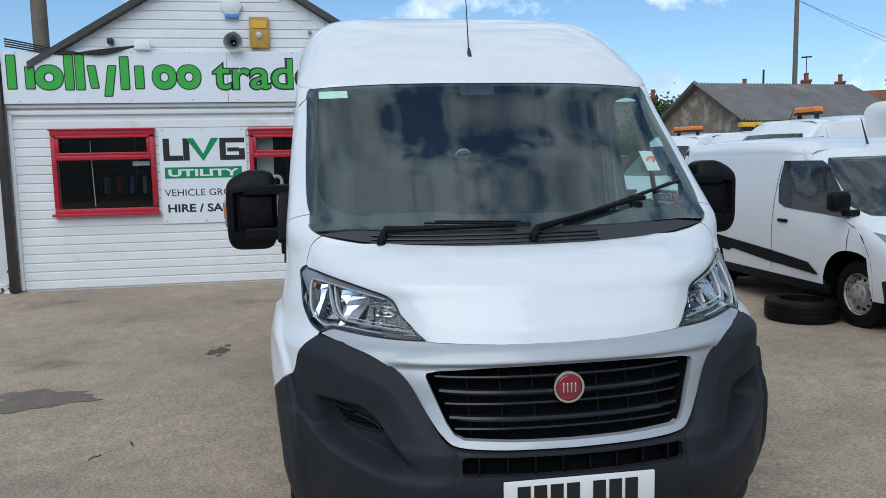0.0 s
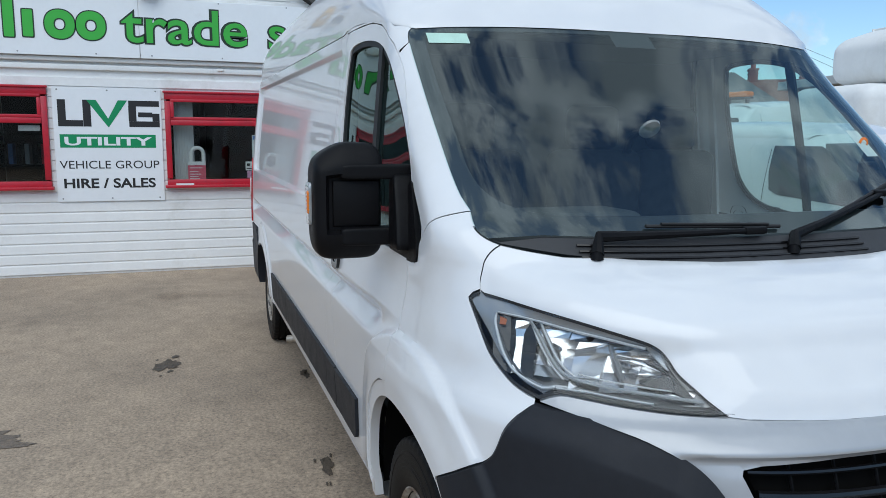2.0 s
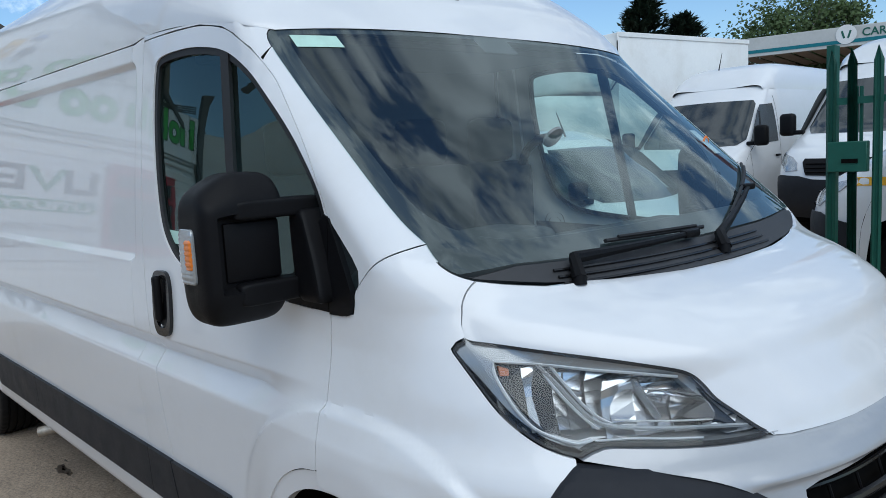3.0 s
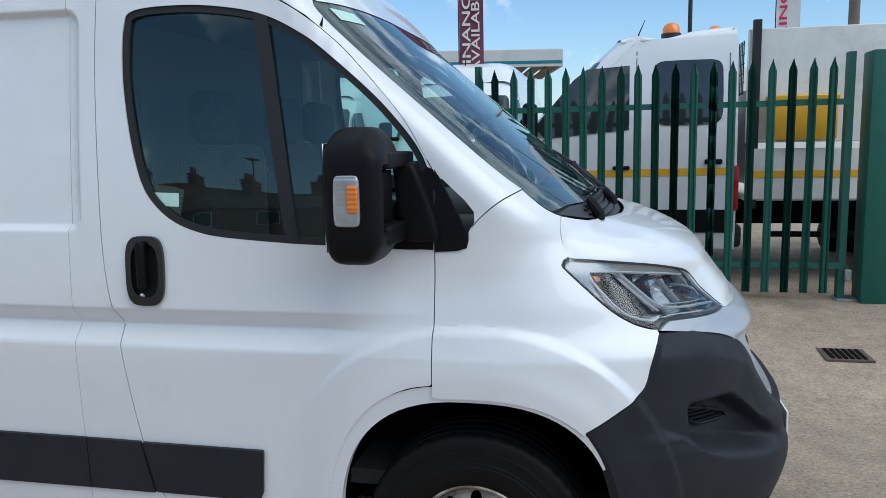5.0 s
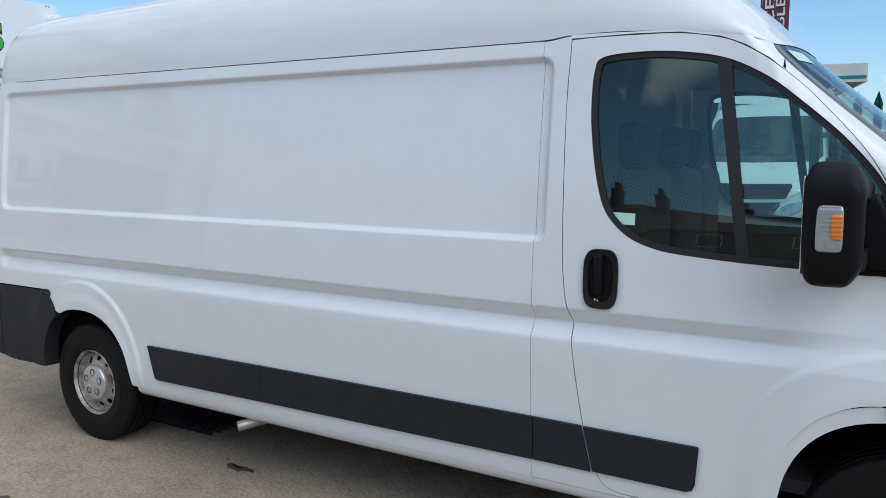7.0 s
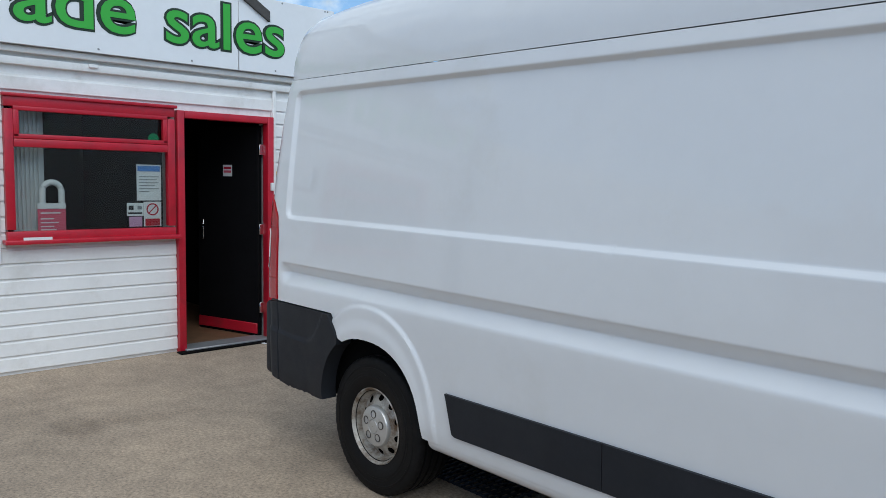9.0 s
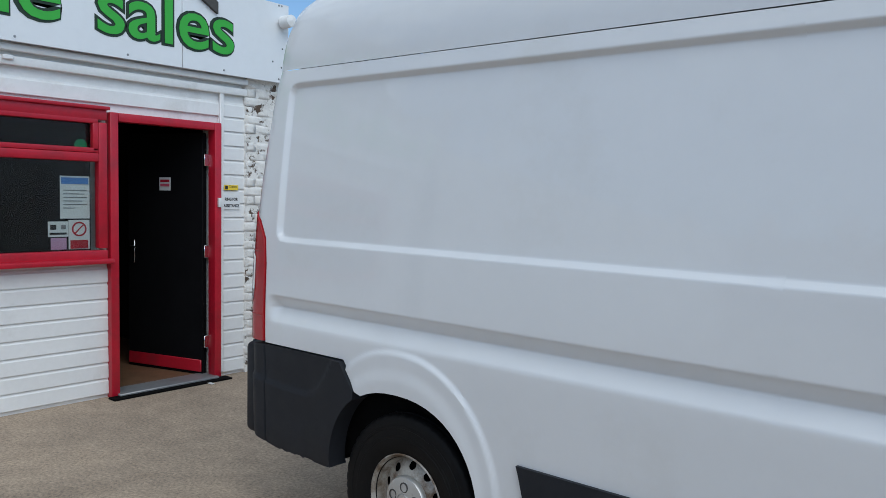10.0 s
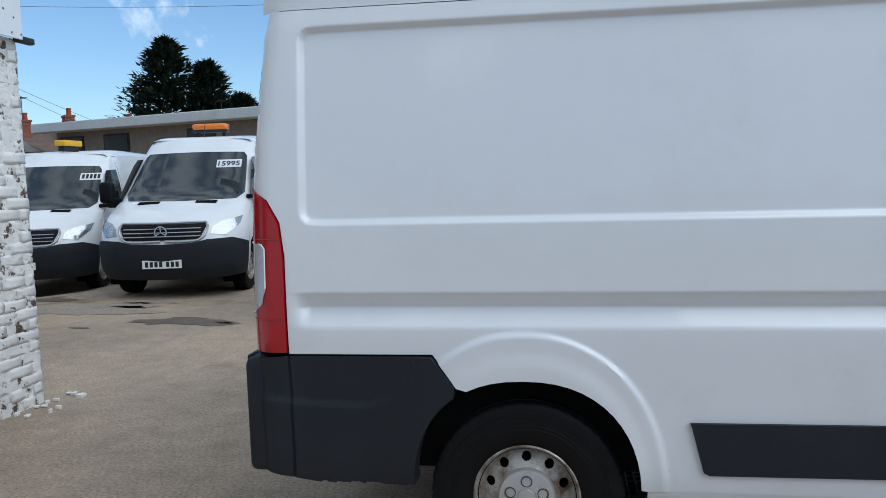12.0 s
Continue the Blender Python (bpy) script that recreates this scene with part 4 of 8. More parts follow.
            part("mirror_arm", b, BLACK_PLASTIC, mir)
        b = block(0.100, 0.075, 0.225, 9.0, 10)
        for v in b.verts:
            k = 1 - 0.45 * smooth01(-0.05, 0.16, v.co.z)
            v.co = Vector((mx + 0.104 + v.co.x * k - 0.26 * v.co.z, sgn * (my - 0.158 + v.co.y - 0.05 * v.co.z), mz - 0.030 + v.co.z))
        part("mirror_foot", b, BLACK_PLASTIC, mir)
        part("mirror_glass", bm_box(0.004, 0.150, 0.285, (mx - 0.0792, sgn * my, mz - 0.004), 0.001, 1), CHROME, mir)
        for nm, sx, sz, dx, dz, out_y, m, p in (("indicator", 0.070, 0.132, -0.006, -0.008, 0.1065, RIB_LENS, mir), ("amber_bulb", 0.030, 0.072, 0.012, -0.002, 0.1105, AMBER, None)):
            b = block(sx, 0.028, sz, 7.0, 24)
            for v in b.verts:
                rib = 0.0009 * math.sin((v.co.z + 0.0012 * (1 if nm == "indicator" else 0)) * 2 * math.pi / 0.0125)
                v.co = Vector((mx + dx + v.co.x * (1 - 0.9 * max(0.0, v.co.z) * (1 if v.co.x < 0 else 0)), sgn * (my + out_y + v.co.y + (rib if v.co.y > 0.006 else 0.0)), mz + dz + v.co.z))
            q = part(nm, b, m, p or ind, "clear ribbed indicator lens" if p else "")
            ind = q
    # roof
    ztop = [(-4.97, 2.30), (-4.95, 2.38), (-4.90, 2.445), (-4.8, 2.485), (-4.5, 2.510), (-3.5, 2.522), (-2.2, 2.524), (-1.6, 2.512), (-1.3, 2.480), (-1.0, 2.410), (-0.75, 2.300), (-0.557, 2.160), (-0.47, 2.065), (-0.42, 2.015), (-0.40, 1.998)]
    zfoot = [(-5.0, 2.066), (-1.0, 2.064), (-0.80, 2.056), (-0.60, 2.036), (-0.47, 2.000), (-0.40, 1.985)]

    def roof(u, s):
        # s: -1..1 across, u: 0..1 along
        a = s * math.pi / 2
        q = math.copysign(abs(math.sin(a)) ** 0.27, a)
        x0, x1 = -4.965, -0.415 - 0.060 * q * q
        x = x0 + (x1 - x0) * u
        z0 = table(x, zfoot) + lift(x, 2.06)
        w0 = VAN.side(x, z0) - 0.001 if x > -4.9 else VAN.side(-4.9, z0) - 0.001 - (-4.9 - x) * 0.6
        y = w0 * q
        h = max(0.0, 1 - abs(q) ** 7.5) ** 0.5
        z = z0 + (table(x, ztop) + 0.6 * lift(x, 2.06) - z0) * h
        # shallow long pressings on top
        z -= 0.006 * smooth01(0.15, 0.3, abs(math.sin(y * 9))) * smooth01(2.42, 2.5, z)
        return Vector((x, -y, z))

    def head_shift(sv):
        """Brings the roof's front edge onto the head of the windscreen."""
        p = roof(1.0, sv)
        ye = min(abs(p.y), 0.86)
        ze = 2.008 - 0.020 * (ye / 0.83) ** 3
        e = VAN.at(VAN.t_of("y", ye, ze), ze, 0.004)
        return Vector((e.x, math.copysign(e.y, p.y), e.z)) - p
    us = [0, 0.004, 0.01, 0.02, 0.035] + span(0.06, 0.7, 0.04) + span(0.72, 1.0, 0.011)
    ss = span(-1, 1, 0.03)
    bm = bmesh.new()
    heads = [head_shift(sv) for sv in ss]
    g = [[bm.verts.new(roof(u, sv) + hd * smooth01(0.86, 1.0, u)) for sv, hd in zip(ss, heads)] for u in us]
    for i in range(len(us) - 1):
        for j in range(len(ss) - 1):
            bm.faces.new((g[i][j], g[i + 1][j], g[i + 1][j + 1], g[i][j + 1]))
    part("roof", bm, WHITE_PAINT, van)
    ant = part("aerial", tube([(-0.575, -0.035, 2.180), (-0.60, -0.035, 2.30), (-0.66, -0.035, 2.60)], [0.004, 0.003, 0.002], 6), INK, van)
    part("aerial_foot", tube([(-0.555, -0.035, 2.150), (-0.575, -0.035, 2.200)], [0.014, 0.006], 10), INK, ant)
    # rear wall
    bm = bmesh.new()
    zz = [0.45, 0.9, 1.45, 1.72, 1.915, 2.1, 2.32]
    rows = [[bm.verts.new((table(z, VAN.tail) - 0.001, y * (VAN.side(table(z, VAN.tail), z) if z < 2.05 else 0.80 - (z - 2.05) * 0.3), z)) for y in (-1, -0.5, 0, 0.5, 1)] for z in zz]
    for r0, r1 in zip(rows, rows[1:]):
        for k in range(4):
            bm.faces.new((r0[k], r0[k + 1], r1[k + 1], r1[k]))
    part("rear_door", bm, WHITE_PAINT, van)
    # added near-black core, gives the seams their shade; floor pan
    part("cargo_lining", bm_box(3.64, 1.80, 1.60, (-3.06, 0, 1.22)), SHADE_BLACK, van, smooth=False)
    part("chassis", join(bm_box(5.2, 1.30, 0.14, (-2.3, 0, 0.40)), bm_box(5.5, 0.10, 0.16, (-2.2, 0.45, 0.34)), bm_box(5.5, 0.10, 0.16, (-2.2, -0.45, 0.34)), bm_box(0.12, 1.7, 0.12, (-4.035, 0, 0.32)), bm_box(0.12, 1.7, 0.12, (0, 0, 0.32))), SHADE_BLACK, van, smooth=False)
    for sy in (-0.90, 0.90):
        part("side_member", bm_box(2.9, 0.06, 0.12, (-2.05, sy, 0.40)), SHADE_BLACK, van, smooth=False)
    part("engine_cover", join(bm_box(0.62, 1.24, 0.62, (0.16, 0, 0.62)), bm_box(0.1, 1.5, 0.6, (0.50, 0, 0.62))), SHADE_BLACK, van, smooth=False)
    part("exhaust_pipe", tube(curve([(-2.3, -0.45, 0.33), (-2.6, -0.62, 0.325), (-2.76, -0.84, 0.315), (-2.86, -0.985, 0.292)], 0.05), 0.026, 12, caps=False), mat("exhaust_steel", (0.42, 0.38, 0.32), 0.5, metal=0.7, var=0.2, scale=30, dirt=(0.18, 0.11, 0.06), dirt_at=(0.5, 0.75), dirt_scale=12), van, "pale weathered exhaust tail pipe")
    # wheels
    for x, z in ((0.018, 0.362), (-4.035, 0.338)):
        for sgn in (-1, 1):
            make_wheel("wheel", 0.345, 0.215, 0.184, van, (x, sgn * 0.868, z), sgn, holes=10)
    # bonnet
    bon = [("y", 0.0, 0.997), ("y", 0.22, 0.999), ("y", 0.43, 1.004)] + list(reversed(seam(HL_TOP))) + seam(WING_BONNET) + [("y", 0.755, 1.326), ("y", 0.66, 1.311), ("y", 0.50, 1.297), ("y", 0.25, 1.288), ("y", 0.0, 1.286)]

    rim = np.array([VAN.at(t, z) for t, z in dense(VAN.front(bon[:3] + list(reversed(seam(HL_TOP)))), 0.012, False)])

    def bonnet(t, z):
        p = VAN.at(t, z)
        # a chamfered margin along the lamp and the front edge
        q = np.array((p.x, -abs(p.y), p.z))
        d = math.sqrt(float(((rim - q) ** 2).sum(axis=1).min()))
        up = -0.010 * (1 - min(1.0, d / 0.052))
        p += Vector((0.62, 0.0, 0.78)) * up
        # raised middle field with a crease along both sides
        e = abs(p.y) - (0.36 + 0.55 * (1.0 - (p.x - 0.10)) * 0.62)
        p.z += 0.010 * smooth01(0.06, -0.06, e)
        p.z -= 0.010 * smooth01(1.03, 0.995, z)
        return p
    front_part("bonnet", bon, van, WHITE_PAINT, du=0.014, dv=0.007, fn=bonnet, gap=0.0022, step=0.015)
    # black scuttle and windscreen
    cowl = [("y", 0.0, 1.288), ("y", 0.25, 1.290), ("y", 0.50, 1.300), ("y", 0.66, 1.314), ("y", 0.755, 1.329)] + seam(WING_SCREEN[:2]) + [("y", 0.70, 1.360), ("y", 0.40, 1.352), ("y", 0.0, 1.350)]
    cw = front_part("scuttle_panel", cowl, van, SCUTTLE, off=-0.004, dv=0.008)
    for i in range(3):
        z = 1.303 + 0.014 * i
        part("vent_slat", tube([VAN.at(VAN.t_of("y", y, z + 0.0016 * (1 - math.cos(y * 3))), z + 0.02 * y * y, 0.002) for y in span(-0.30, 0.62, 0.05)], 0.0038, 6), GLOSS_BLACK, cw)
    edge = [("y", 0.0, 1.350), ("y", 0.40, 1.352), ("y", 0.70, 1.360)] + seam(WING_SCREEN)[2:-1] + SCREEN_SIDE + [("y", 0.40, 2.012), ("y", 0.0, 2.015)]
    clear_edge = [("y", 0.0, 1.405), ("y", 0.40, 1.405), ("y", 0.61, 1.408), ("y", 0.70, 1.418), ("y", 0.77, 1.438), ("y", 0.815, 1.475), ("y", 0.833, 1.53), ("y", 0.832, 1.60), ("y", 0.830, 1.75), ("y", 0.824, 1.88), ("y", 0.815, 1.955), ("y", 0.785, 1.973), ("y", 0.60, 1.983), ("y", 0.30, 1.990), ("y", 0.0, 1.992)]
    inner = dense(both(VAN.front([("y", y, z) for y, z in curve([(y, z) for k, y, z in clear_edge], 0.02)])), 0.02)
    front_part("windscreen_border", edge, van, FRIT, off=-0.003, lip=0.008, holes=[inner], dv=0.03, step=0.02)
    front_part("windscreen", edge, van, WINDSCREEN, off=0.0005, dv=0.04, du=0.04, lip=0.0, gap=0.003, step=0.02)
    # silver front band with the grille opening
    low_edge = [("x", 0.553, 1.005)] + [("y", y, z) for y, z in curve([(y, z) for k, y, z in [("y", 0.745, 0.985), ("y", 0.66, 0.958), ("y", 0.585, 0.915), ("y", 0.535, 0.860), ("y", 0.475, 0.760), ("y", 0.435, 0.705), ("y", 0.39, 0.679), ("y", 0.25, 0.668), ("y", 0.0, 0.664)]], 0.02)]
    band = [("y", 0.0, 0.994), ("y", 0.22, 0.996), ("y", 0.43, 1.001)] + list(reversed(seam(HL_FOOT))) + low_edge
    hole = [("y", 0.0, 0.928), ("y", 0.25, 0.926), ("y", 0.44, 0.918), ("y", 0.480, 0.910), ("y", 0.484, 0.898), ("y", 0.470, 0.862), ("y", 0.425, 0.752), ("y", 0.402, 0.716), ("y", 0.37, 0.700), ("y", 0.20, 0.690), ("y", 0.0, 0.687)]

    def band_fn(t, z):
        p = VAN.at(t, z)
        # brow over the grille, drawn out into the side arms
        y = abs(p.y)
        k = smooth01(0.64, 0.53, y)
        p.x += k * table(z, [(0.926, -0.016), (0.934, -0.006), (0.940, 0.004), (0.946, 0.008), (0.955, 0.007), (0.975, 0.002), (0.99, 0.0)])
        return p
    front_part("front_band", band, van, SILVER_PAINT, holes=[dense(both(VAN.front(hole)), 0.015)], du=0.02, dv=0.006, fn=band_fn, lip=0.026, gap=0.0015, step=0.015, label="silver band round the grille")
    grille = new("grille")
    grille.parent = van
    ho = both(VAN.front(hole))
    # near-black sheet: the shade behind the slats is put into its colour
    part("grille_backing", sheet(inset(dense(ho, 0.03), -0.01), lambda t, z: VAN.at(t, z, -0.100), span(-0.6, 0.6, 0.08), span(0.69, 0.93, 0.05), (), 0.03, -0.074, to_axis), SHADE_BLACK, grille)
    for i, z in enumerate((0.890, 0.845, 0.802, 0.760, 0.722)):
        half = 0.475 - 0.33 * (0.905 - z) * 1.05
        thick = 0.011 if i in (1, 3) else 0.007
        pts = [VAN.at(-VAN.t_of("y", y, z) if y > 0 else VAN.t_of("y", -y, z), z - 0.010 * (1 - (y / half) ** 2) * (1 if i in (1, 3) else 0.5), -0.052 if i in (1, 3) else -0.060) for y in span(-half, half, 0.05)]
        a = tube(pts, thick, 8)
        part("grille_slat", a, GLOSS_BLACK, grille)
    for y in (-0.36, -0.24, -0.12, 0.12, 0.24, 0.36):
        t = VAN.t_of("y", abs(y), 0.8) * (-1 if y > 0 else 1)
        part("grille_rib", tube([VAN.at(t, 0.70, -0.074), VAN.at(t, 0.918, -0.074)], 0.004, 6), BLACK_PLASTIC, grille)
    badge = part("badge", lathe([(0.050, -0.02), (0.057, -0.002), (0.057, 0.006), (0.054, 0.011), (0.047, 0.010), (0.045, 0.004)], 40, "X", at=(0.908, 0, 0.851)), CHROME, van, "round red badge with chrome rim")
    part("badge_field", lathe([(0.046, 0.004), (0.040, 0.010), (0.001, 0.012)], 36, "X", at=(0.908, 0, 0.851)), BADGE_RED, badge)
    for k in range(4):
        part("badge_bar", bm_box(0.004, 0.006, 0.034, (0.9215, -0.021 + 0.014 * k, 0.851), 0.001, 1), CHROME, badge)
    # front bumper
    bump_pts = [(k, v + 0.004 * min(1.0, v / 0.3) - 0.008 * smooth01(0.42, 0.58, v), z - 0.004 + 0.010 * smooth01(0.42, 0.58, v)) for k, v, z in reversed(low_edge[1:])] + [("x", 0.553, 1.001)] + seam([(x + 0.001, z - 0.001) for x, z in WING_BUMPER]) + seam([(0.349, 0.752), (0.40, 0.66), (0.432, 0.54), (0.442, 0.42), (0.44, 0.30)])[1:] + [ ("y", 0.86, 0.235), ("y", 0.60, 0.21), ("y", 0.0, 0.205)]
    slot = [("y", 0.0, 0.588), ("y", 0.375, 0.594), ("y", 0.386, 0.604), ("y", 0.384, 0.648), ("y", 0.372, 0.656), ("y", 0.0, 0.650)]

    edge_hi = [(0.40, 0.661), (0.46, 0.667), (0.502, 0.708), (0.548, 0.781), (0.598, 0.852), (0.654, 0.882), (0.767, 0.918), (0.887, 0.946), (0.99, 0.962)]
    cave_lo = [(0.40, 0.607), (0.544, 0.601), (0.607, 0.601), (0.68, 0.616), (0.775, 0.644), (0.834, 0.668), (0.865, 0.695), (0.92, 0.75)]
    cave_hi = [(0.40, 0.63), (0.544, 0.64), (0.60, 0.69), (0.66, 0.765), (0.72, 0.80), (0.88, 0.808)]
    shelf = [(0.40, 0.566), (0.516, 0.560), (0.646, 0.575), (0.741, 0.599), (0.827, 0.640), (0.885, 0.71)]

    def bumper(t, z):
        y = abs(VAN.at(t, z).y)
        e = table(y, edge_hi)
        slope = (table(y + 0.01, edge_hi) - table(y - 0.01, edge_hi)) / 0.02
        d = (z - e) / math.sqrt(1 + slope * slope)
        # crease running down from the lamp
        o = 0.006 + 0.011 * smooth01(-0.13, -0.004, d) * smooth01(0.40, 0.46, y) - max(0.0, d) * (0.27 * smooth01(0.82, 0.70, y) + 0.06 * smooth01(0.985, 0.93, y))
        # hollow round the fog vent, sharp below and soft above
        lo, hi, sh = table(y, cave_lo), table(y, cave_hi), table(y, shelf)
        deep = 0.092 * smooth01(0.50, 0.68, y) * smooth01(0.866, 0.842, y)
        o -= deep * (0.35 * smooth01(hi, lo + 0.02, z) + 0.65 * smooth01(hi, hi - 0.045, z)) * smooth01(lo - 0.019, lo + 0.019, z)
        o += 0.014 * smooth01(lo, sh, z) * smooth01(0.36, 0.46, y)
        o -= 0.025 * smooth01(1.05, 0.8, max(abs(z - 0.36) / 0.055, abs(y - 0.70) / 0.16))
        o -= 0.006 * smooth01(0.008, 0.002, abs(y - 0.405)) * smooth01(0.69, 0.66, z)
        # flush with the wing at the side
        k = smooth01(0.90, 0.97, y)
        # the wheel-arch flare runs on from the wing
        q = VAN.at(t, z)
        e = (abs((q.x - 0.02) / 0.60) ** 2.3 + abs(max(0.0, z - 0.38) / 0.662) ** 2.3) ** (1 / 2.3)
        r = min(1.0, max(0.0, (1.0 - e) / 0.028))
        flare = (0.020 * (0.5 * r + 0.5 * smooth01(0, 1, r)) * smooth01(0.30, 0.5, z) + 0.007 * smooth01(0.90, 0.78, e)) * smooth01(0.86, 0.92, y)
        return VAN.at(t, z, o * (1 - k) + 0.003 * k + flare)
    bmp = front_part("front_bumper", bump_pts, van, GREY_PLASTIC, holes=[dense(both(VAN.front(slot)), 0.03)], dv=0.0055, du=0.0095, fn=bumper, lip=0.03, step=0.012, gap=0.0015, label="dark grey plastic front bumper")
    # near-black sheet closes the slot and stands in for its shade
    part("lower_intake", sheet(inset(dense(both(VAN.front(slot)), 0.03), -0.01), lambda t, z: VAN.at(t, z, -0.045), span(-0.4, 0.4, 0.1), [0.62], (), 0.03, 0), SHADE_BLACK, bmp)
    for k in range(8):
        y = -0.33 + 0.094 * k
        part("intake_rib", bm_box(0.05, 0.006, 0.075, (0.955 + 0.02 * (1 - (y / 0.4) ** 2), y, 0.622)), BLACK_PLASTIC, bmp, smooth=False)
    vent = [(0.836, 0.764), (0.820, 0.722), (0.800, 0.704), (0.775, 0.695), (0.72, 0.690), (0.672, 0.693), (0.676, 0.708), (0.71, 0.722), (0.79, 0.752)]
    for sg in (-1, 1):
        def on_bumper(y, z, o, sg=sg):
            t = -sg * VAN.t_of("y", y, z)
            return bumper(t, z) + (VAN.at(t, z, o) - VAN.at(t, z, 0.0))
        # near-black patch on the skin, painted as the shade in the vent
        rec = part("fog_recess", sheet(curve(vent, 0.01, True), lambda y, z: on_bumper(y, z, 0.006), span(0.67, 0.84, 0.015), span(0.69, 0.77, 0.01), (), 0.01, 0), SHADE_BLACK, bmp)
        part("vent_rim", tube([on_bumper(y, z, 0.008) for y, z in curve(vent + vent[:1], 0.012)], 0.004, 6, False), GREY_PLASTIC, rec)
        for k in range(4):
            z0 = 0.702 + 0.014 * k
            ys = span(0.690 + 0.022 * k, 0.808 + 0.007 * k, 0.03)
            part("fog_slat", tube([on_bumper(y, z0 + 0.06 * (y - 0.75), 0.010) for y in ys], 0.0035, 6), BLACK_PLASTIC, rec)
    # number plate with plain bars
    pl = part("number_plate", bm_box(0.008, 0.52, 0.111, (1.030, 0, 0.528), 0.003, 2), PLATE_WHITE, van, "white number plate with dark bars")
    x = -0.215
    for k in range(7):
        part("plate_bar", bm_box(0.002, 0.044, 0.074, (1.0353, x + 0.022, 0.528)), INK, pl, smooth=False)
        x += 0.056 + (0.034 if k == 3 else 0)
    # wipers: arm from its pivot, blade held near the end
    def on_screen(y, z, o):
        return VAN.at(VAN.t_of("y", abs(y), z) * (1 if y > 0 else -1), z, o)
    for pivot, elbow, end, blade0, blade1 in (((0.575, 1.318), (0.545, 1.362), (0.075, 1.366), (0.40, 1.382), (-0.03, 1.372)), ((-0.02, 1.318), (-0.045, 1.352), (-0.52, 1.452), (-0.17, 1.372), (-0.79, 1.520))):
        arm = [on_screen(*pivot, 0.020), on_screen(*elbow, 0.036)] + [on_screen(elbow[0] + (end[0] - elbow[0]) * k, elbow[1] + (end[1] - elbow[1]) * k, 0.036 - 0.004 * k) for k in (0.25, 0.5, 0.75, 1.0)]
        wi = part("wiper", tube(arm, [0.019, 0.016, 0.012, 0.010, 0.009, 0.008], 8), BLACK_PLASTIC, van)
        bl = [on_screen(blade0[0] + (blade1[0] - blade0[0]) * k, blade0[1] + (blade1[1] - blade0[1]) * k, 0.016) for k in span(0, 1, 0.1)]
        part("wiper_blade", join(tube(bl, 0.006, 6), tube([q + Vector((0.004, 0, 0.007)) for q in bl[1:-1]], 0.005, 6)), RUBBER, wi)
        part("blade_clip", bm_box(0.026, 0.075, 0.022, on_screen(*end, 0.030), 0.007, 2), BLACK_PLASTIC, wi)
        part("wiper_pivot", lathe([(0.001, 0.014), (0.014, 0.012), (0.018, -0.012)], 14, "Z", at=on_screen(*pivot, 0.018)), BLACK_PLASTIC, wi)
    # stickers on glass
    def stick(name, y0, y1, z0, z1, m, off=0.003):
        bm = sheet([(y0, z0), (y1, z0), (y1, z1), (y0, z1)], lambda y, z: VAN.at(VAN.t_of("y", abs(y), z) * (1 if y > 0 else -1), z, off), span(y0, y1, 0.04), span(z0, z1, 0.03), (), 0.04, 0)
        return part(name, bm, m, van)
    stick("sticker", 0.665, 0.800, 1.935, 1.972, STICKER, 0.004)
    s = stick("sticker", -0.735, -0.665, 1.565, 1.655, STICKER_W, -0.004)
    part("sticker_ring", lathe([(0.022, -0.001), (0.012, 0.001)], 20, "X", at=VAN.at(-VAN.t_of("y", 0.70, 1.61), 1.61, 0.001)), ORANGE, s)
    part("door_sticker", sheet([(-0.965, 1.385), (-0.878, 1.382), (-0.878, 1.423), (-0.965, 1.426)], van_side(-0.0145), [-0.92], [1.40], (), 0.03, 0), STICKER, van)
    # cab: bulkhead, dashboard, seats, wheel
    part("bulkhead", bm_box(0.03, 1.72, 1.60, (-1.24, 0, 1.22)), BULKHEAD, van, smooth=False)
    part("cab_floor", bm_box(1.2, 1.7, 0.05, (-0.66, 0, 0.50)), CAB_TRIM, van, smooth=False)
    part("headlining", bm_box(0.60, 1.45, 0.03, (-0.90, 0, 2.00), 0.01), BULKHEAD, van, smooth=False)
    dash = bm_box(0.55, 1.62, 0.45, (-0.02, 0, 1.10), 0.07, 4)
    part("dashboard", dash, CAB_TRIM, van)
    part("dash_pod", bm_box(0.26, 0.42, 0.10, (-0.12, -0.40, 1.34), 0.04, 3), CAB_TRIM, van)
    sw = part("steering_wheel", lathe([(0.205 + 0.014 * math.cos(a), 0.014 * math.sin(a)) for a in span(0, 2 * math.pi, 0.6)], 36, "Z"), BLACK_PLASTIC, van)
    sw.matrix_basis = pose(-0.35, -0.40, 1.24, 0, -42, 0)
    part("steering_hub", bm_box(0.30, 0.10, 0.04, (0, 0, -0.02), 0.015, 2), BLACK_PLASTIC, sw)
    for y, wd in ((-0.42, 0.50), (0.20, 0.46), (0.63, 0.42)):
        seat = part("seat", bm_box(0.50, wd, 0.16, (-0.72, y, 0.86), 0.05, 3), SEAT_CLOTH, van)
        part("backrest", bm_box(0.14, wd, 0.66, (-1.02, y, 1.24), 0.055, 3, None), SEAT_CLOTH, seat)
        part("headrest", bm_box(0.10, 0.26, 0.20, (-1.05, y, 1.67), 0.045, 3), SEAT_CLOTH, seat)
    ph = part("phone_holder", tube(curve([(-0.035, -0.178, 1.650), (-0.075, -0.185, 1.645), (-0.115, -0.19, 1.615), (-0.135, -0.19, 1.575)], 0.02), 0.014, 8), BLACK_PLASTIC, van)
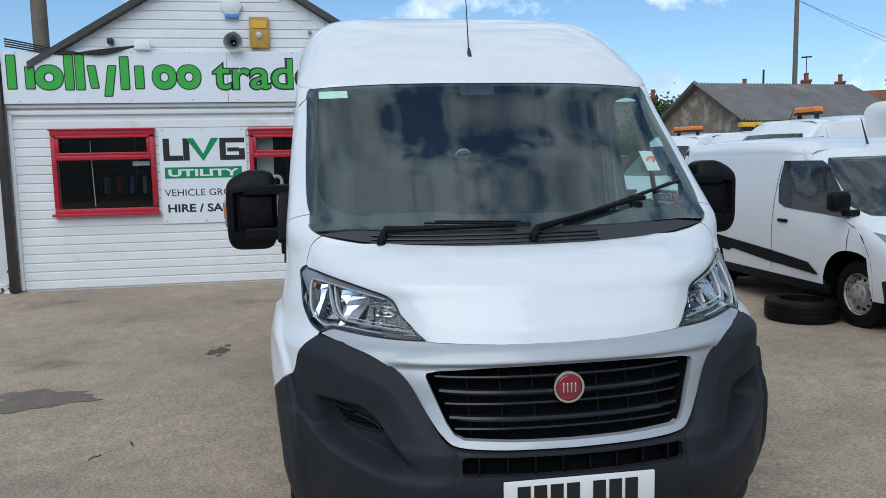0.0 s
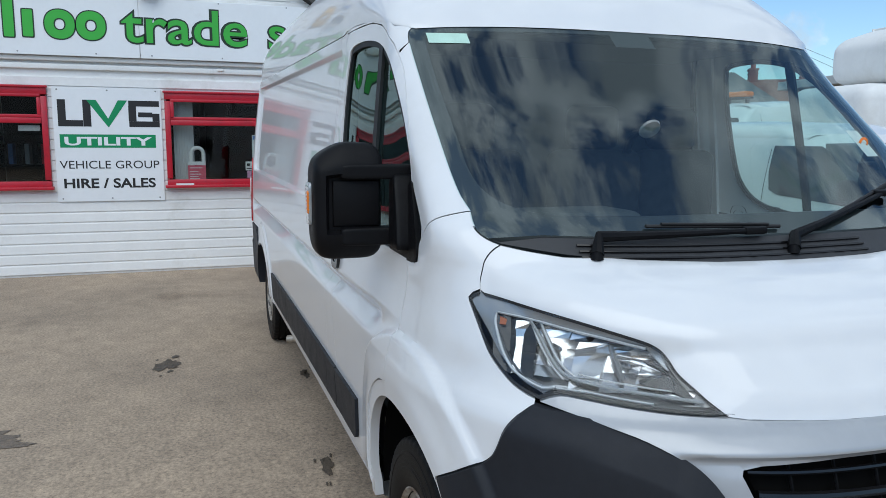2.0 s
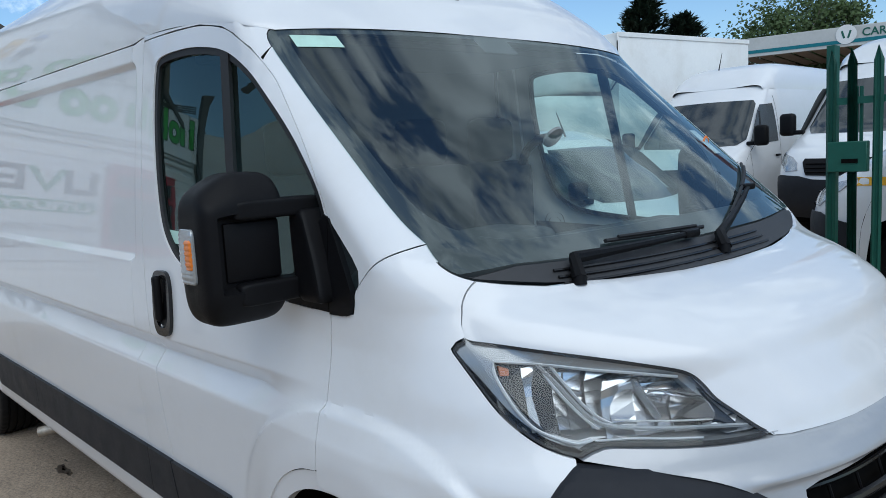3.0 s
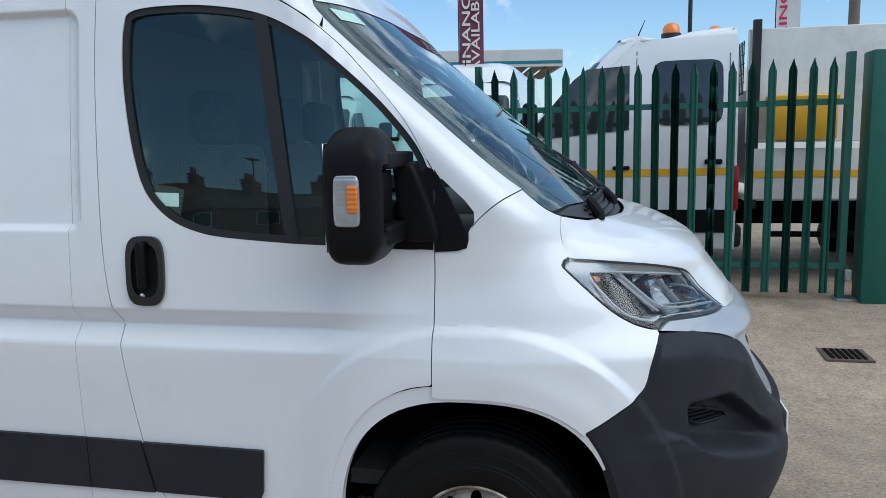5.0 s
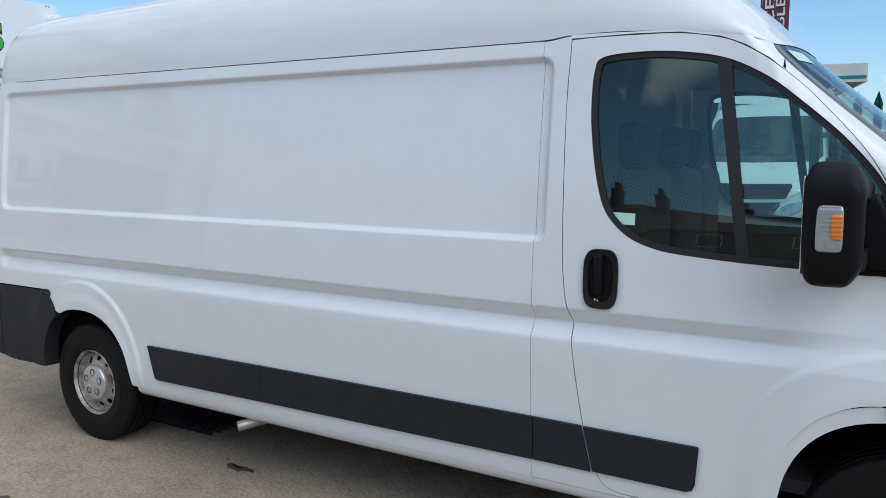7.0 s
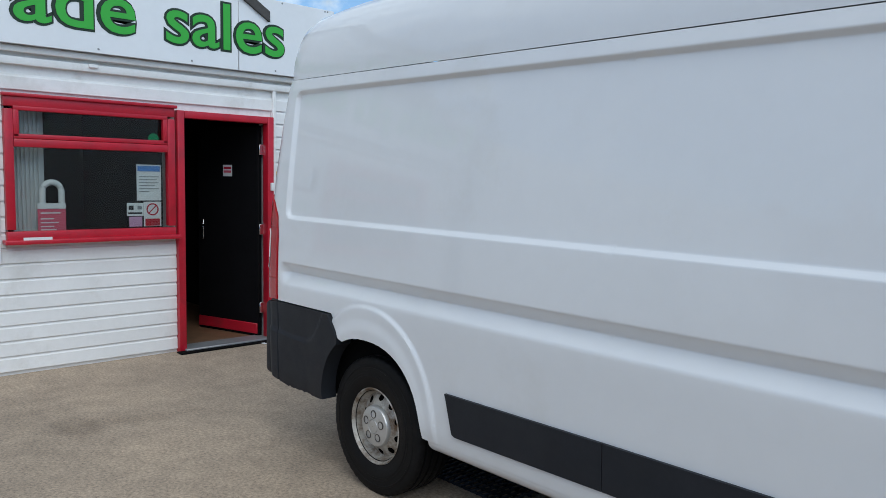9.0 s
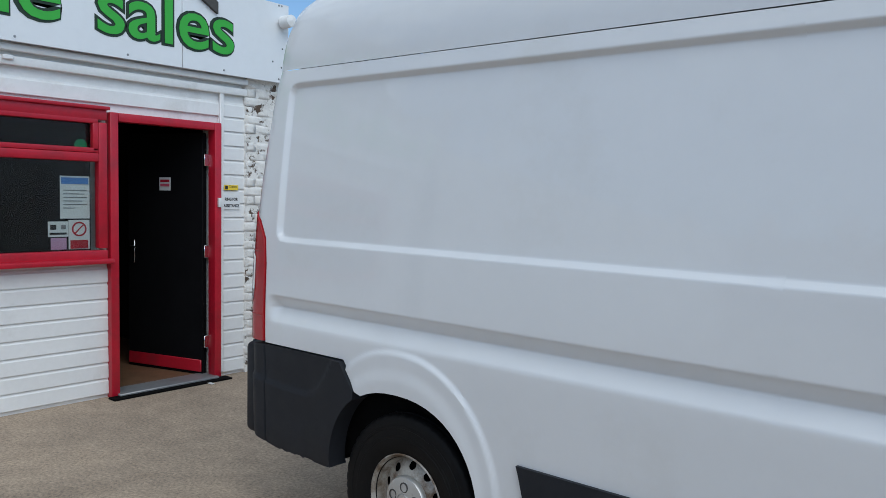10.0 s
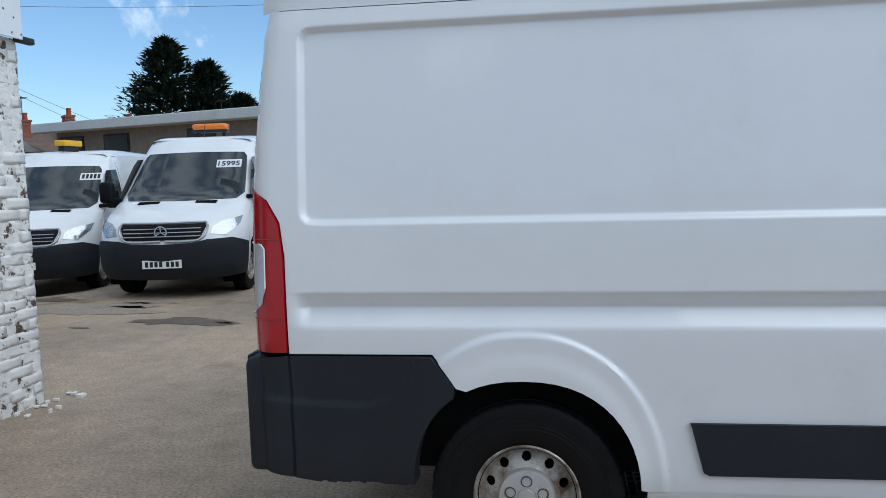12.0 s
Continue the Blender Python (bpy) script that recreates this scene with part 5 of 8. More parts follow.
    part("suction_cup", lathe([(0.001, 0.0), (0.036, -0.002), (0.034, 0.006), (0.014, 0.012), (0.001, 0.016)], 24, "X"), MET_GREY_LIGHT, ph).matrix_basis = pose(-0.022, -0.178, 1.652, 0, 40, 0)
    stick("sensor_cover", -0.045, 0.120, 1.944, 1.996, FRIT, -0.002)
    part("seat_belt", tube([(-1.12, -0.80, 1.75), (-1.08, -0.79, 1.3), (-1.0, -0.78, 0.9)], 0.012, 6), RUBBER, van)
    return van


build_van()


# ---- the yard: ground, office, fence ----
def text_part(name, body, size, material, parent, m, extrude=0.003, offset=0.0, width=None, align="LEFT"):
    """Lettering in the built-in font as a mesh, lying in its own x-y plane; width: stretch to that width."""
    cu = bpy.data.curves.new("lettering", "FONT")
    cu.body, cu.size, cu.extrude, cu.offset, cu.align_x = body, size, extrude, offset, align
    cu.resolution_u = 4
    tmp = bpy.data.objects.new("lettering", cu)
    scene.collection.objects.link(tmp)
    bpy.context.view_layer.update()
    me = bpy.data.meshes.new_from_object(tmp.evaluated_get(bpy.context.evaluated_depsgraph_get()))
    bpy.data.objects.remove(tmp)
    bpy.data.curves.remove(cu)
    if width:
        xs = [v.co.x for v in me.vertices]
        k = width / (max(xs) - min(xs))
        x0 = min(xs) if align == "LEFT" else 0
        for v in me.vertices:
            v.co.x = (v.co.x - x0) * k
    me.materials.clear()
    me.materials.append(material)
    me.name = name
    ob = new(name, me)
    ob.parent = parent
    ob.matrix_basis = m
    return ob


FACE_E = Matrix(((0, 0, 1, 0), (1, 0, 0, 0), (0, 1, 0, 0), (0, 0, 0, 1)))   # lettering read from +x, running to +y


def ground_z(x, y):
    rise = 0.045 * max(0.0, min(y, 14.0) - 1.5) * smooth01(-3.2, -0.4, x)
    fall = 0.20 * smooth01(-10.2, -12.6, x) * smooth01(4.5, 7.5, y)
    return rise - fall + 0.017 * smooth01(-2.6, -0.6, x)


def asphalt_material(name="worn_tarmac", tone=(1.0, 1.0, 1.0), gloss=0.88):
    m = bpy.data.materials.new(name)
    m.use_nodes = True
    nt = m.node_tree
    b = nt.nodes["Principled BSDF"]
    b.inputs["Roughness"].default_value = gloss
    tc = nt.nodes.new("ShaderNodeTexCoord")

    def noi(scale, detail=8.0, rough=0.6):
        n = nt.nodes.new("ShaderNodeTexNoise")
        n.inputs["Scale"].default_value, n.inputs["Detail"].default_value, n.inputs["Roughness"].default_value = scale, detail, rough
        nt.links.new(tc.outputs["Object"], n.inputs["Vector"])
        return n.outputs["Fac"]

    def ramp(fac, stops):
        r = nt.nodes.new("ShaderNodeValToRGB")
        e = r.color_ramp.elements
        e[0].position, e[0].color = stops[0][0], (*stops[0][1], 1)
        e[1].position, e[1].color = stops[-1][0], (*stops[-1][1], 1)
        for p, c in stops[1:-1]:
            x = e.new(p)
            x.color = (*c, 1)
        nt.links.new(fac, r.inputs[0])
        return r.outputs[0]

    def mix(kind, f, a, c):
        x = nt.nodes.new("ShaderNodeMix")
        x.data_type, x.blend_type = "RGBA", kind
        if isinstance(f, float):
            x.inputs[0].default_value = f
        else:
            nt.links.new(f, x.inputs[0])
        nt.links.new(a, x.inputs[6])
        nt.links.new(c, x.inputs[7])
        return x.outputs[2]
    base = ramp(noi(0.45, 9.0, 0.62), [(0.30, (0.262, 0.210, 0.160)), (0.50, (0.372, 0.295, 0.220)), (0.72, (0.462, 0.362, 0.264))])
    grain = ramp(noi(55.0, 4.0, 0.7), [(0.30, (0.46, 0.46, 0.46)), (0.5, (1.0, 1.0, 1.0)), (0.70, (1.48, 1.45, 1.40))])
    fine = ramp(noi(6.0, 10.0, 0.7), [(0.30, (0.80, 0.80, 0.80)), (0.70, (1.16, 1.15, 1.13))])
    vor = nt.nodes.new("ShaderNodeTexVoronoi")
    vor.inputs["Scale"].default_value = 70.0
    nt.links.new(tc.outputs["Object"], vor.inputs["Vector"])
    chips = ramp(vor.outputs["Distance"], [(0.06, (1.55, 1.5, 1.42)), (0.14, (1.0, 1.0, 1.0))])
    c = mix("MULTIPLY", 1.0, mix("MULTIPLY", 1.0, mix("MULTIPLY", 0.85, base, grain), fine), chips)
    stain = ramp(noi(0.8, 6.0, 0.55), [(0.60, (1, 1, 1)), (0.70, (0.62, 0.60, 0.58))])
    c = mix("MULTIPLY", 1.0, c, stain)
    pit = nt.nodes.new("ShaderNodeTexVoronoi")
    pit.inputs["Scale"].default_value = 38.0
    nt.links.new(tc.outputs["Object"], pit.inputs["Vector"])
    c = mix("MULTIPLY", 1.0, c, ramp(pit.outputs["Distance"], [(0.07, (0.48, 0.47, 0.46)), (0.13, (1.0, 1.0, 1.0))]))
    c = mix("MULTIPLY", 1.0, c, ramp(pit.outputs["Distance"], [(0.0, tone), (1.0, tone)]))
    nt.links.new(c, b.inputs["Base Color"])
    bp = nt.nodes.new("ShaderNodeBump")
    bp.inputs["Strength"].default_value, bp.inputs["Distance"].default_value = 0.7, 0.006
    nt.links.new(noi(60.0, 5.0, 0.7), bp.inputs["Height"])
    nt.links.new(bp.outputs[0], b.inputs["Normal"])
    return m


def build_ground():
    xs = sorted(set([-900, -300, -120, -60] + span(-40, 20, 1.0) + [40, 90, 300, 900]))
    bm = bmesh.new()
    g = [[bm.verts.new((x, y, ground_z(x, y))) for y in xs] for x in xs]
    for i in range(len(xs) - 1):
        for j in range(len(xs) - 1):
            bm.faces.new((g[i][j], g[i + 1][j], g[i + 1][j + 1], g[i][j + 1]))
    tagged(part("ground", bm, asphalt_material()), "worn brown-grey tarmac yard with stains", "ground", kind="structure")


build_ground()
OIL = asphalt_material("oil_stain", (0.24, 0.235, 0.23), 0.6)
DAMP = asphalt_material("damp_patch", (0.42, 0.42, 0.43), 0.5)


def blot(name, x, y, a, b, material, label, seed, spots=0):
    rnd = random.Random(seed)
    ph = [rnd.uniform(0, 6.28) for _ in range(5)]
    bm = bmesh.new()
    for s in range(spots + 1):
        cx, cy, ka = (x, y, 1.0) if s == 0 else (x + rnd.uniform(-2.2, 2.2) * a, y + rnd.uniform(-2, 2) * b, rnd.uniform(0.1, 0.3))
        ring = []
        for k in range(90):
            t = 2 * math.pi * k / 90
            r = ka * (1 + 0.22 * math.sin(2 * t + ph[0]) + 0.16 * math.sin(3 * t + ph[1]) + 0.12 * math.sin(5 * t + ph[2]) + 0.08 * math.sin(9 * t + ph[3]) + 0.05 * math.sin(15 * t + ph[4]) + rnd.uniform(-0.07, 0.07))
            px, py = cx + a * r * math.cos(t), cy + b * r * math.sin(t)
            ring.append(bm.verts.new((px, py, ground_z(px, py) + 0.0045)))
        bm.faces.new(ring)
    ob = part(name, bm, material, smooth=False)
    return tagged(ob, label, "stain", kind="structure")


blot("damp_patch", -2.30, -2.85, 0.20, 0.42, DAMP, "dark damp patch on the tarmac", 3, 0)
blot("oil_stain", -3.49, -1.76, 0.13, 0.075, OIL, "small oil stain on the tarmac", 5, 4)
blot("oil_stain", -3.0, -0.86, 0.07, 0.035, OIL, "small oil stain beside the van", 8, 4)
blot("oil_stain", -1.45, -0.985, 0.10, 0.030, OIL, "oil drip stain beside the van", 9, 5)
for x, y, a in ((-1.207, -1.966, 20), (-1.024, -2.124, -35)):
    bm = tube(curve([(-0.045, 0.0, 0.004), (-0.015, 0.008, 0.006), (0.01, -0.004, 0.008), (0.045, 0.010, 0.004)], 0.012), [0.003] * 40, 5, False)
    tw = tagged(part("twig", bm, mat("dry_twig", (0.06, 0.045, 0.03), 0.9, var=0.3, scale=40)), "small dry brown twig lying on the tarmac", "twig")
    tw.matrix_world = pose(x, y, ground_z(x, y), 0, 0, a)
blot("damp_patch", -8.05, 4.15, 0.55, 0.22, DAMP, "dark wet puddle mark on the tarmac", 11, 2)
blot("damp_patch", -11.6, 6.0, 0.9, 0.35, DAMP, "dark wet puddle mark in the yard", 12, 2)
blot("pale_patch", -10.2, 5.0, 1.3, 0.5, mat("pale_gravel", (0.30, 0.25, 0.20), 0.95, var=0.3, scale=25, bump=0.01, bscale=90), "pale gravelly repair patch in the tarmac", 13, 3)


# ---- the office ----
XF = -7.54
BOARD = mat("white_painted_board", (0.80, 0.80, 0.79), 0.55, var=0.035, scale=3, island=0.03, bump=0.0012, bscale=160, dirt=(0.52, 0.50, 0.45), dirt_at=(0.56, 0.9), dirt_scale=1.6)
PAINT_W = mat("white_gloss_trim", (0.84, 0.84, 0.825), 0.45, var=0.04, scale=5, dirt=(0.5, 0.47, 0.42), dirt_at=(0.58, 0.88), dirt_scale=3)
RED_PAINT = mat("red_gloss_paint", (0.47, 0.010, 0.028), 0.33, var=0.10, scale=6, bump=0.0008, bscale=120, dirt=(0.28, 0.02, 0.03), dirt_at=(0.5, 0.8), dirt_scale=5)
SIGN_W = mat("sign_white", (0.80, 0.82, 0.84), 0.42, var=0.02, scale=2, dirt=(0.6, 0.6, 0.58), dirt_at=(0.6, 0.95))
GREEN = mat("sign_green", (0.055, 0.42, 0.045), 0.5, var=0.03)
UGREEN = mat("board_green", (0.004, 0.25, 0.085), 0.5, var=0.03)
DARK_OUT = mat("letter_outline", (0.012, 0.030, 0.014), 0.5, var=0.05)
# near-black: the gloom of the unlit office is put into the colour
ROOM_SHADE = mat("room_shade_black", (0.014, 0.014, 0.015), 0.9, var=0.2, scale=2)
BLACK_DOOR = mat("black_door_paint", (0.005, 0.005, 0.006), 0.7, spec=0.1, var=0.2, scale=3)
ROOF_FELT = mat("roof_felt", (0.075, 0.072, 0.070), 0.9, var=0.2, scale=4, bump=0.004, bscale=60)
FLOORWOOD = mat("brown_floor", (0.16, 0.09, 0.05), 0.5, var=0.2, scale=8)
MET_GREY = mat("grey_metal", (0.30, 0.31, 0.32), 0.45, metal=0.5, var=0.1)
PINK = mat("pink_card", (0.62, 0.10, 0.16), 0.5, var=0.05)
BLUE_CARD = mat("blue_card", (0.10, 0.25, 0.60), 0.5, var=0.05)
PAPER = mat("white_paper", (0.75, 0.76, 0.76), 0.6, var=0.03)
BROWN_PIPE = mat("dark_brown_pipe", (0.035, 0.026, 0.022), 0.5, var=0.2, scale=6, dirt=(0.12, 0.10, 0.08), dirt_at=(0.6, 0.85), dirt_scale=4)
WOODPOLE = mat("weathered_pole", (0.17, 0.14, 0.11), 0.85, var=0.2, scale=5, bump=0.004, bscale=30)
CABLE = mat("black_cable", (0.015, 0.015, 0.016), 0.6, var=0.1)

W1 = (-4.315, -3.0, 1.01, 2.145)
W2 = (-1.765, -0.470, 1.015, 2.118)
DR = (-0.449, 0.478, 0.0, 2.097)


def rect(y0, y1, z0, z1):
    return [(y0, z0), (y1, z0), (y1, z1), (y0, z1)]


def build_office():
    gable = [(-4.82, 0.0), (0.745, 0.0), (0.745, 3.12), (0.1, 3.12), (-2.0, 4.42), (-4.22, 3.12), (-4.82, 3.12)]
    holes = [rect(W1[0] + 0.02, W1[1] - 0.02, W1[2] + 0.02, W1[3] - 0.02), rect(W2[0] + 0.02, W2[1] - 0.02, W2[2] + 0.02, W2[3] - 0.02), [(DR[0] + 0.03, 0.0012), (DR[1] - 0.03, 0.0012), (DR[1] - 0.03, DR[3] - 0.03), (DR[0] + 0.03, DR[3] - 0.03)]]
    bm = sheet(gable, lambda y, z: Vector((XF - 0.022, y, z)), [], [], holes, 0.5, 0.16, lambda p: Vector((-1, 0, 0)))
    wall = tagged(part("wall_front", bm, PAINT_W, smooth=False), "white painted timber-clad office front wall", "wall", kind="structure")
    # shiplap boards, each its own piece
    pitch = 0.1185

    def board(y0, y1, z):
        h = pitch
        prof = [(-0.020, 0.0), (-0.002, 0.0), (0.0, 0.004), (-0.003, h * 0.80), (-0.010, h * 0.88), (-0.014, h - 0.001), (-0.020, h - 0.001)]
        b = bmesh.new()
        a = [b.verts.new((XF + x, y0 + 0.0015, z + zz)) for x, zz in prof]
        c = [b.verts.new((XF + x, y1 - 0.0015, z + zz)) for x, zz in prof]
        for i in range(len(prof) - 1):
            b.faces.new((a[i], a[i + 1], c[i + 1], c[i]))
        b.faces.new(a)
        b.faces.new(c)
        part("board", b, BOARD, wall, smooth=False)
    z = 0.03
    while z < 4.35:
        cuts = []
        if z + pitch < 2.36:
            for o in (W1, W2, DR):
                if z + pitch > o[2] + 0.02 and z < o[3] - 0.02:
                    cuts.append((o[0], o[1]))
            lo, hi = -4.80, 0.735
        elif z < 3.05:
            z += pitch
            continue
        else:
            k = (z + pitch - 3.12) / 1.30
            lo, hi = -4.22 + 2.16 * max(0, k), 0.10 - 2.16 * max(0, k)
            if hi - lo < 0.1:
                break
        y = lo
        for c0, c1 in sorted(cuts):
            if c0 - y > 0.03:
                board(y, c0, z)
            y = c1
        if hi - y > 0.03:
            board(y, hi, z)
        z += pitch
    # moulding under the sign, corner trims
    part("moulding", bm_box(0.05, 5.56, 0.05, (XF + 0.018, -2.04, 2.460), 0.012, 2), PAINT_W, wall)
    part("moulding", bm_box(0.035, 5.56, 0.06, (XF + 0.010, -2.04, 2.375), 0.010, 2), PAINT_W, wall)
    part("corner_trim", bm_box(0.03, 0.05, 2.35, (XF + 0.008, -4.80, 1.19), 0.006, 1), PAINT_W, wall)
    part("corner_trim", bm_box(0.025, 0.035, 2.32, (XF + 0.006, 0.503, 1.20), 0.005, 1), PAINT_W, wall)
    part("cable_cover", bm_box(0.03, 0.07, 0.03, (XF + 0.035, -1.12, 2.39), 0.006, 1), PAINT_W, wall)
    # other walls, roof, room
    for nm, o in (("wall_side", bm_box(6.0, 0.16, 3.1, (XF - 3.2, 0.82, 1.55))), ("wall_side_far", bm_box(6.0, 0.16, 3.1, (XF - 3.2, -4.74, 1.55))), ("wall_back", bm_box(0.16, 5.6, 3.1, (XF - 6.2, -1.92, 1.55)))):
        tagged(part(nm, o, PAINT_W, smooth=False), "white rendered office wall", "wall", kind="structure")
    # lining and ceiling carry the room's shade in their colour
    room = tagged(part("room_lining", join(bm_box(5.9, 0.02, 2.9, (XF - 3.15, 0.72, 1.47)), bm_box(5.9, 0.02, 2.9, (XF - 3.15, -4.64, 1.47)), bm_box(0.02, 5.4, 2.9, (XF - 6.1, -1.92, 1.47)), bm_box(0.02, 1.0, 1.0, (XF - 0.19, -4.0, 0.48)), bm_box(0.02, 2.2, 0.98, (XF - 0.19, -2.4, 0.49)), bm_box(1.6, 0.03, 2.5, (XF - 1.0, -0.50, 1.25))), ROOM_SHADE, smooth=False), "office interior coloured near-black for its unlit gloom", "room", kind="structure")
    tagged(part("floor", bm_box(6.0, 5.35, 0.05, (XF - 3.17, -1.95, -0.005)), FLOORWOOD, smooth=False), "brown wooden office floor", "floor", kind="structure")
    tagged(part("ceiling", bm_box(6.0, 5.5, 0.05, (XF - 3.17, -1.92, 2.95)), ROOM_SHADE, smooth=False), "office ceiling coloured near-black as unlit shade", "ceiling", kind="structure")
    roof = bmesh.new()
    for (y0, z0), (y1, z1) in (((-4.50, 2.93), (-2.0, 4.42)), ((-2.0, 4.42), (0.40, 2.95))):
        v = [roof.verts.new(p) for p in ((XF + 0.12, y0, z0), (XF + 0.12, y1, z1), (XF - 6.4, y1, z1), (XF - 6.4, y0, z0), (XF + 0.12, y0, z0 + 0.09), (XF + 0.12, y1, z1 + 0.09), (XF - 6.4, y1, z1 + 0.09), (XF - 6.4, y0, z0 + 0.09))]
        for f in ((0, 1, 2, 3), (4, 7, 6, 5), (0, 4, 5, 1), (1, 5, 6, 2), (2, 6, 7, 3), (3, 7, 4, 0)):
            roof.faces.new([v[i] for i in f])
    tagged(part("roof", roof, ROOF_FELT, smooth=False), "dark felted pitched roof of the office", "roof", kind="structure")
    tagged(part("roof_flat", bm_box(6.3, 1.0, 0.10, (XF - 3.1, 0.62, 3.10)), ROOF_FELT, smooth=False), "flat dark roof edge beside the gable", "roof", kind="structure")

    def window(n, o, zbar, label):
        y0, y1, z0, z1 = o
        win = thing("window_%d" % n, label, "window", kind="structure")
        t = 0.062
        for nm, b in (("window_frame", bm_box(0.07, y1 - y0, t + 0.02, (XF + 0.012, (y0 + y1) / 2, z1 - t / 2 - 0.01), 0.006)), ("window_frame", bm_box(0.07, t, z1 - z0 - 0.2, (XF + 0.012, y0 + t / 2, (z0 + z1) / 2), 0.006)), ("window_frame", bm_box(0.07, t, z1 - z0 - 0.2, (XF + 0.012, y1 - t / 2, (z0 + z1) / 2), 0.006)), ("window_frame", bm_box(0.07, y1 - y0, t + 0.03, (XF + 0.012, (y0 + y1) / 2, z0 + t / 2 + 0.01), 0.006)), ("transom", bm_box(0.075, y1 - y0 - 2 * t, 0.062, (XF + 0.014, (y0 + y1) / 2, zbar), 0.008)), ("vent_sash", bm_box(0.05, y1 - y0 - 2 * t, 0.035, (XF + 0.022, (y0 + y1) / 2, zbar + 0.05), 0.006)), ("vent_sash", bm_box(0.05, y1 - y0 - 2 * t, 0.035, (XF + 0.022, (y0 + y1) / 2, z1 - t - 0.03), 0.006)), ("vent_sash", bm_box(0.05, 0.04, 0.20, (XF + 0.022, y0 + t + 0.02, (zbar + z1 - t) / 2), 0.006)), ("vent_sash", bm_box(0.05, 0.04, 0.20, (XF + 0.022, y1 - t - 0.02, (zbar + z1 - t) / 2), 0.006)), ("window_sill", bm_box(0.12, y1 - y0 + 0.05, 0.035, (XF + 0.045, (y0 + y1) / 2, z0 + 0.008), 0.008)), ("drip_rail", bm_box(0.06, y1 - y0 + 0.03, 0.025, (XF + 0.04, (y0 + y1) / 2, z1 + 0.004), 0.006))):
            part(nm, b, RED_PAINT, win)
        for a, b in ((z0 + t, zbar - 0.02), (zbar + 0.02, z1 - t)):
            p = part("pane", bm_box(0.005, y1 - y0 - 2 * t + 0.02, b - a + 0.02, (XF - 0.012, (y0 + y1) / 2, (a + b) / 2)), WINDOW_GLASS, win, smooth=False)
            p.visible_shadow = False
        return win
    w1 = window(1, W1, 1.775, "red-framed office window with a small top light")
    w2 = window(2, W2, 1.768, "red-framed office window with notices inside")
    # blinds and shelf seen in the windows
    bl = thing("vertical_blind", "grey vertical blind behind the office window", "blind", pose(0, 0, 0))
    for k in range(7):
        part("blind_slat", bm_box(0.004, 0.055, 1.0, (XF - 0.13, -1.655 + 0.030 * k, 1.55), rot=Matrix.Rotation(0.6, 3, "Z")), PAPER, bl, smooth=False)
    part("blind_rail", bm_box(0.03, 1.15, 0.03, (XF - 0.13, -1.12, 2.06)), PAPER, bl, smooth=False)
    part("blind_wand", tube([(XF - 0.10, -3.86, 2.0), (XF - 0.10, -3.84, 1.12)], 0.006, 6), PAPER, bl)
    shelf = thing("shelf_unit", "dark shelf with rows of files inside the office", "shelf")
    part("shelf_board", bm_box(0.3, 1.6, 0.03, (XF - 1.6, -3.5, 1.22)), BLACK_DOOR, shelf, smooth=False)
    part("shelf_board", bm_box(0.3, 1.6, 0.03, (XF - 1.6, -3.5, 1.62)), BLACK_DOOR, shelf, smooth=False)
    part("shelf_side", bm_box(0.3, 0.03, 1.75, (XF - 1.6, -4.3, 0.89)), BLACK_DOOR, shelf, smooth=False)
    part("shelf_side", bm_box(0.3, 0.03, 1.75, (XF - 1.6, -2.7, 0.89)), BLACK_DOOR, shelf, smooth=False)
    for k in range(15):
        part("file", bm_box(0.2, 0.055, 0.26, (XF - 1.58, -4.15 + 0.095 * k, 1.37), 0.004, 1), (RED_PAINT, MET_GREY, BLUE_CARD)[k % 3] if k % 2 else BLACK_DOOR, shelf, smooth=False)
    # cards in window 2
    def card(name, y0, y1, z0, z1, m, x=XF - 0.022, label="", cat="notice"):
        return tagged(part(name, bm_box(0.003, y1 - y0, z1 - z0, (x, (y0 + y1) / 2, (z0 + z1) / 2)), m, smooth=False), label, cat)

    def bars(parent, y0, y1, zs, h, m, x, cut=()):
        for i, z in enumerate(zs):
            part("text_bar", bm_box(0.0015, (y1 - y0) * (cut[i] if cut else 1), h, (x, y0 + (y1 - y0) * (cut[i] if cut else 1) / 2, z)), m, parent, smooth=False)
    c = card("notice", -0.776, -0.570, 1.330, 1.631, PAPER, label="white paper notice with a blue heading taped inside the window")
    part("heading", bm_box(0.0015, 0.19, 0.045, (XF - 0.0195, -0.673, 1.597)), BLUE_CARD, c, smooth=False)
    bars(c, -0.755, -0.59, [1.53, 1.505, 1.48, 1.455, 1.43, 1.405], 0.006, MET_GREY, XF - 0.0195, (1, 0.9, 1, 0.8, 1, 0.5))
    c = card("small_notice", -0.860, -0.722, 1.202, 1.310, PAPER, label="small white notice with dark pictures in the window")
    bars(c, -0.85, -0.735, [1.225], 0.014, INK, XF - 0.0195)
    part("picture", bm_box(0.0015, 0.04, 0.035, (XF - 0.0195, -0.825, 1.270)), INK, c, smooth=False)
    part("picture", bm_box(0.0015, 0.035, 0.03, (XF - 0.0195, -0.755, 1.270)), MET_GREY, c, smooth=False)
    c = card("pink_note", -0.842, -0.735, 1.112, 1.195, mat("lilac_card", (0.55, 0.32, 0.48), 0.6, var=0.04), label="small lilac note in the window")
    c = card("no_smoking_sign", -0.720, -0.572, 1.112, 1.320, PAPER, label="white and red no smoking sign in the window")
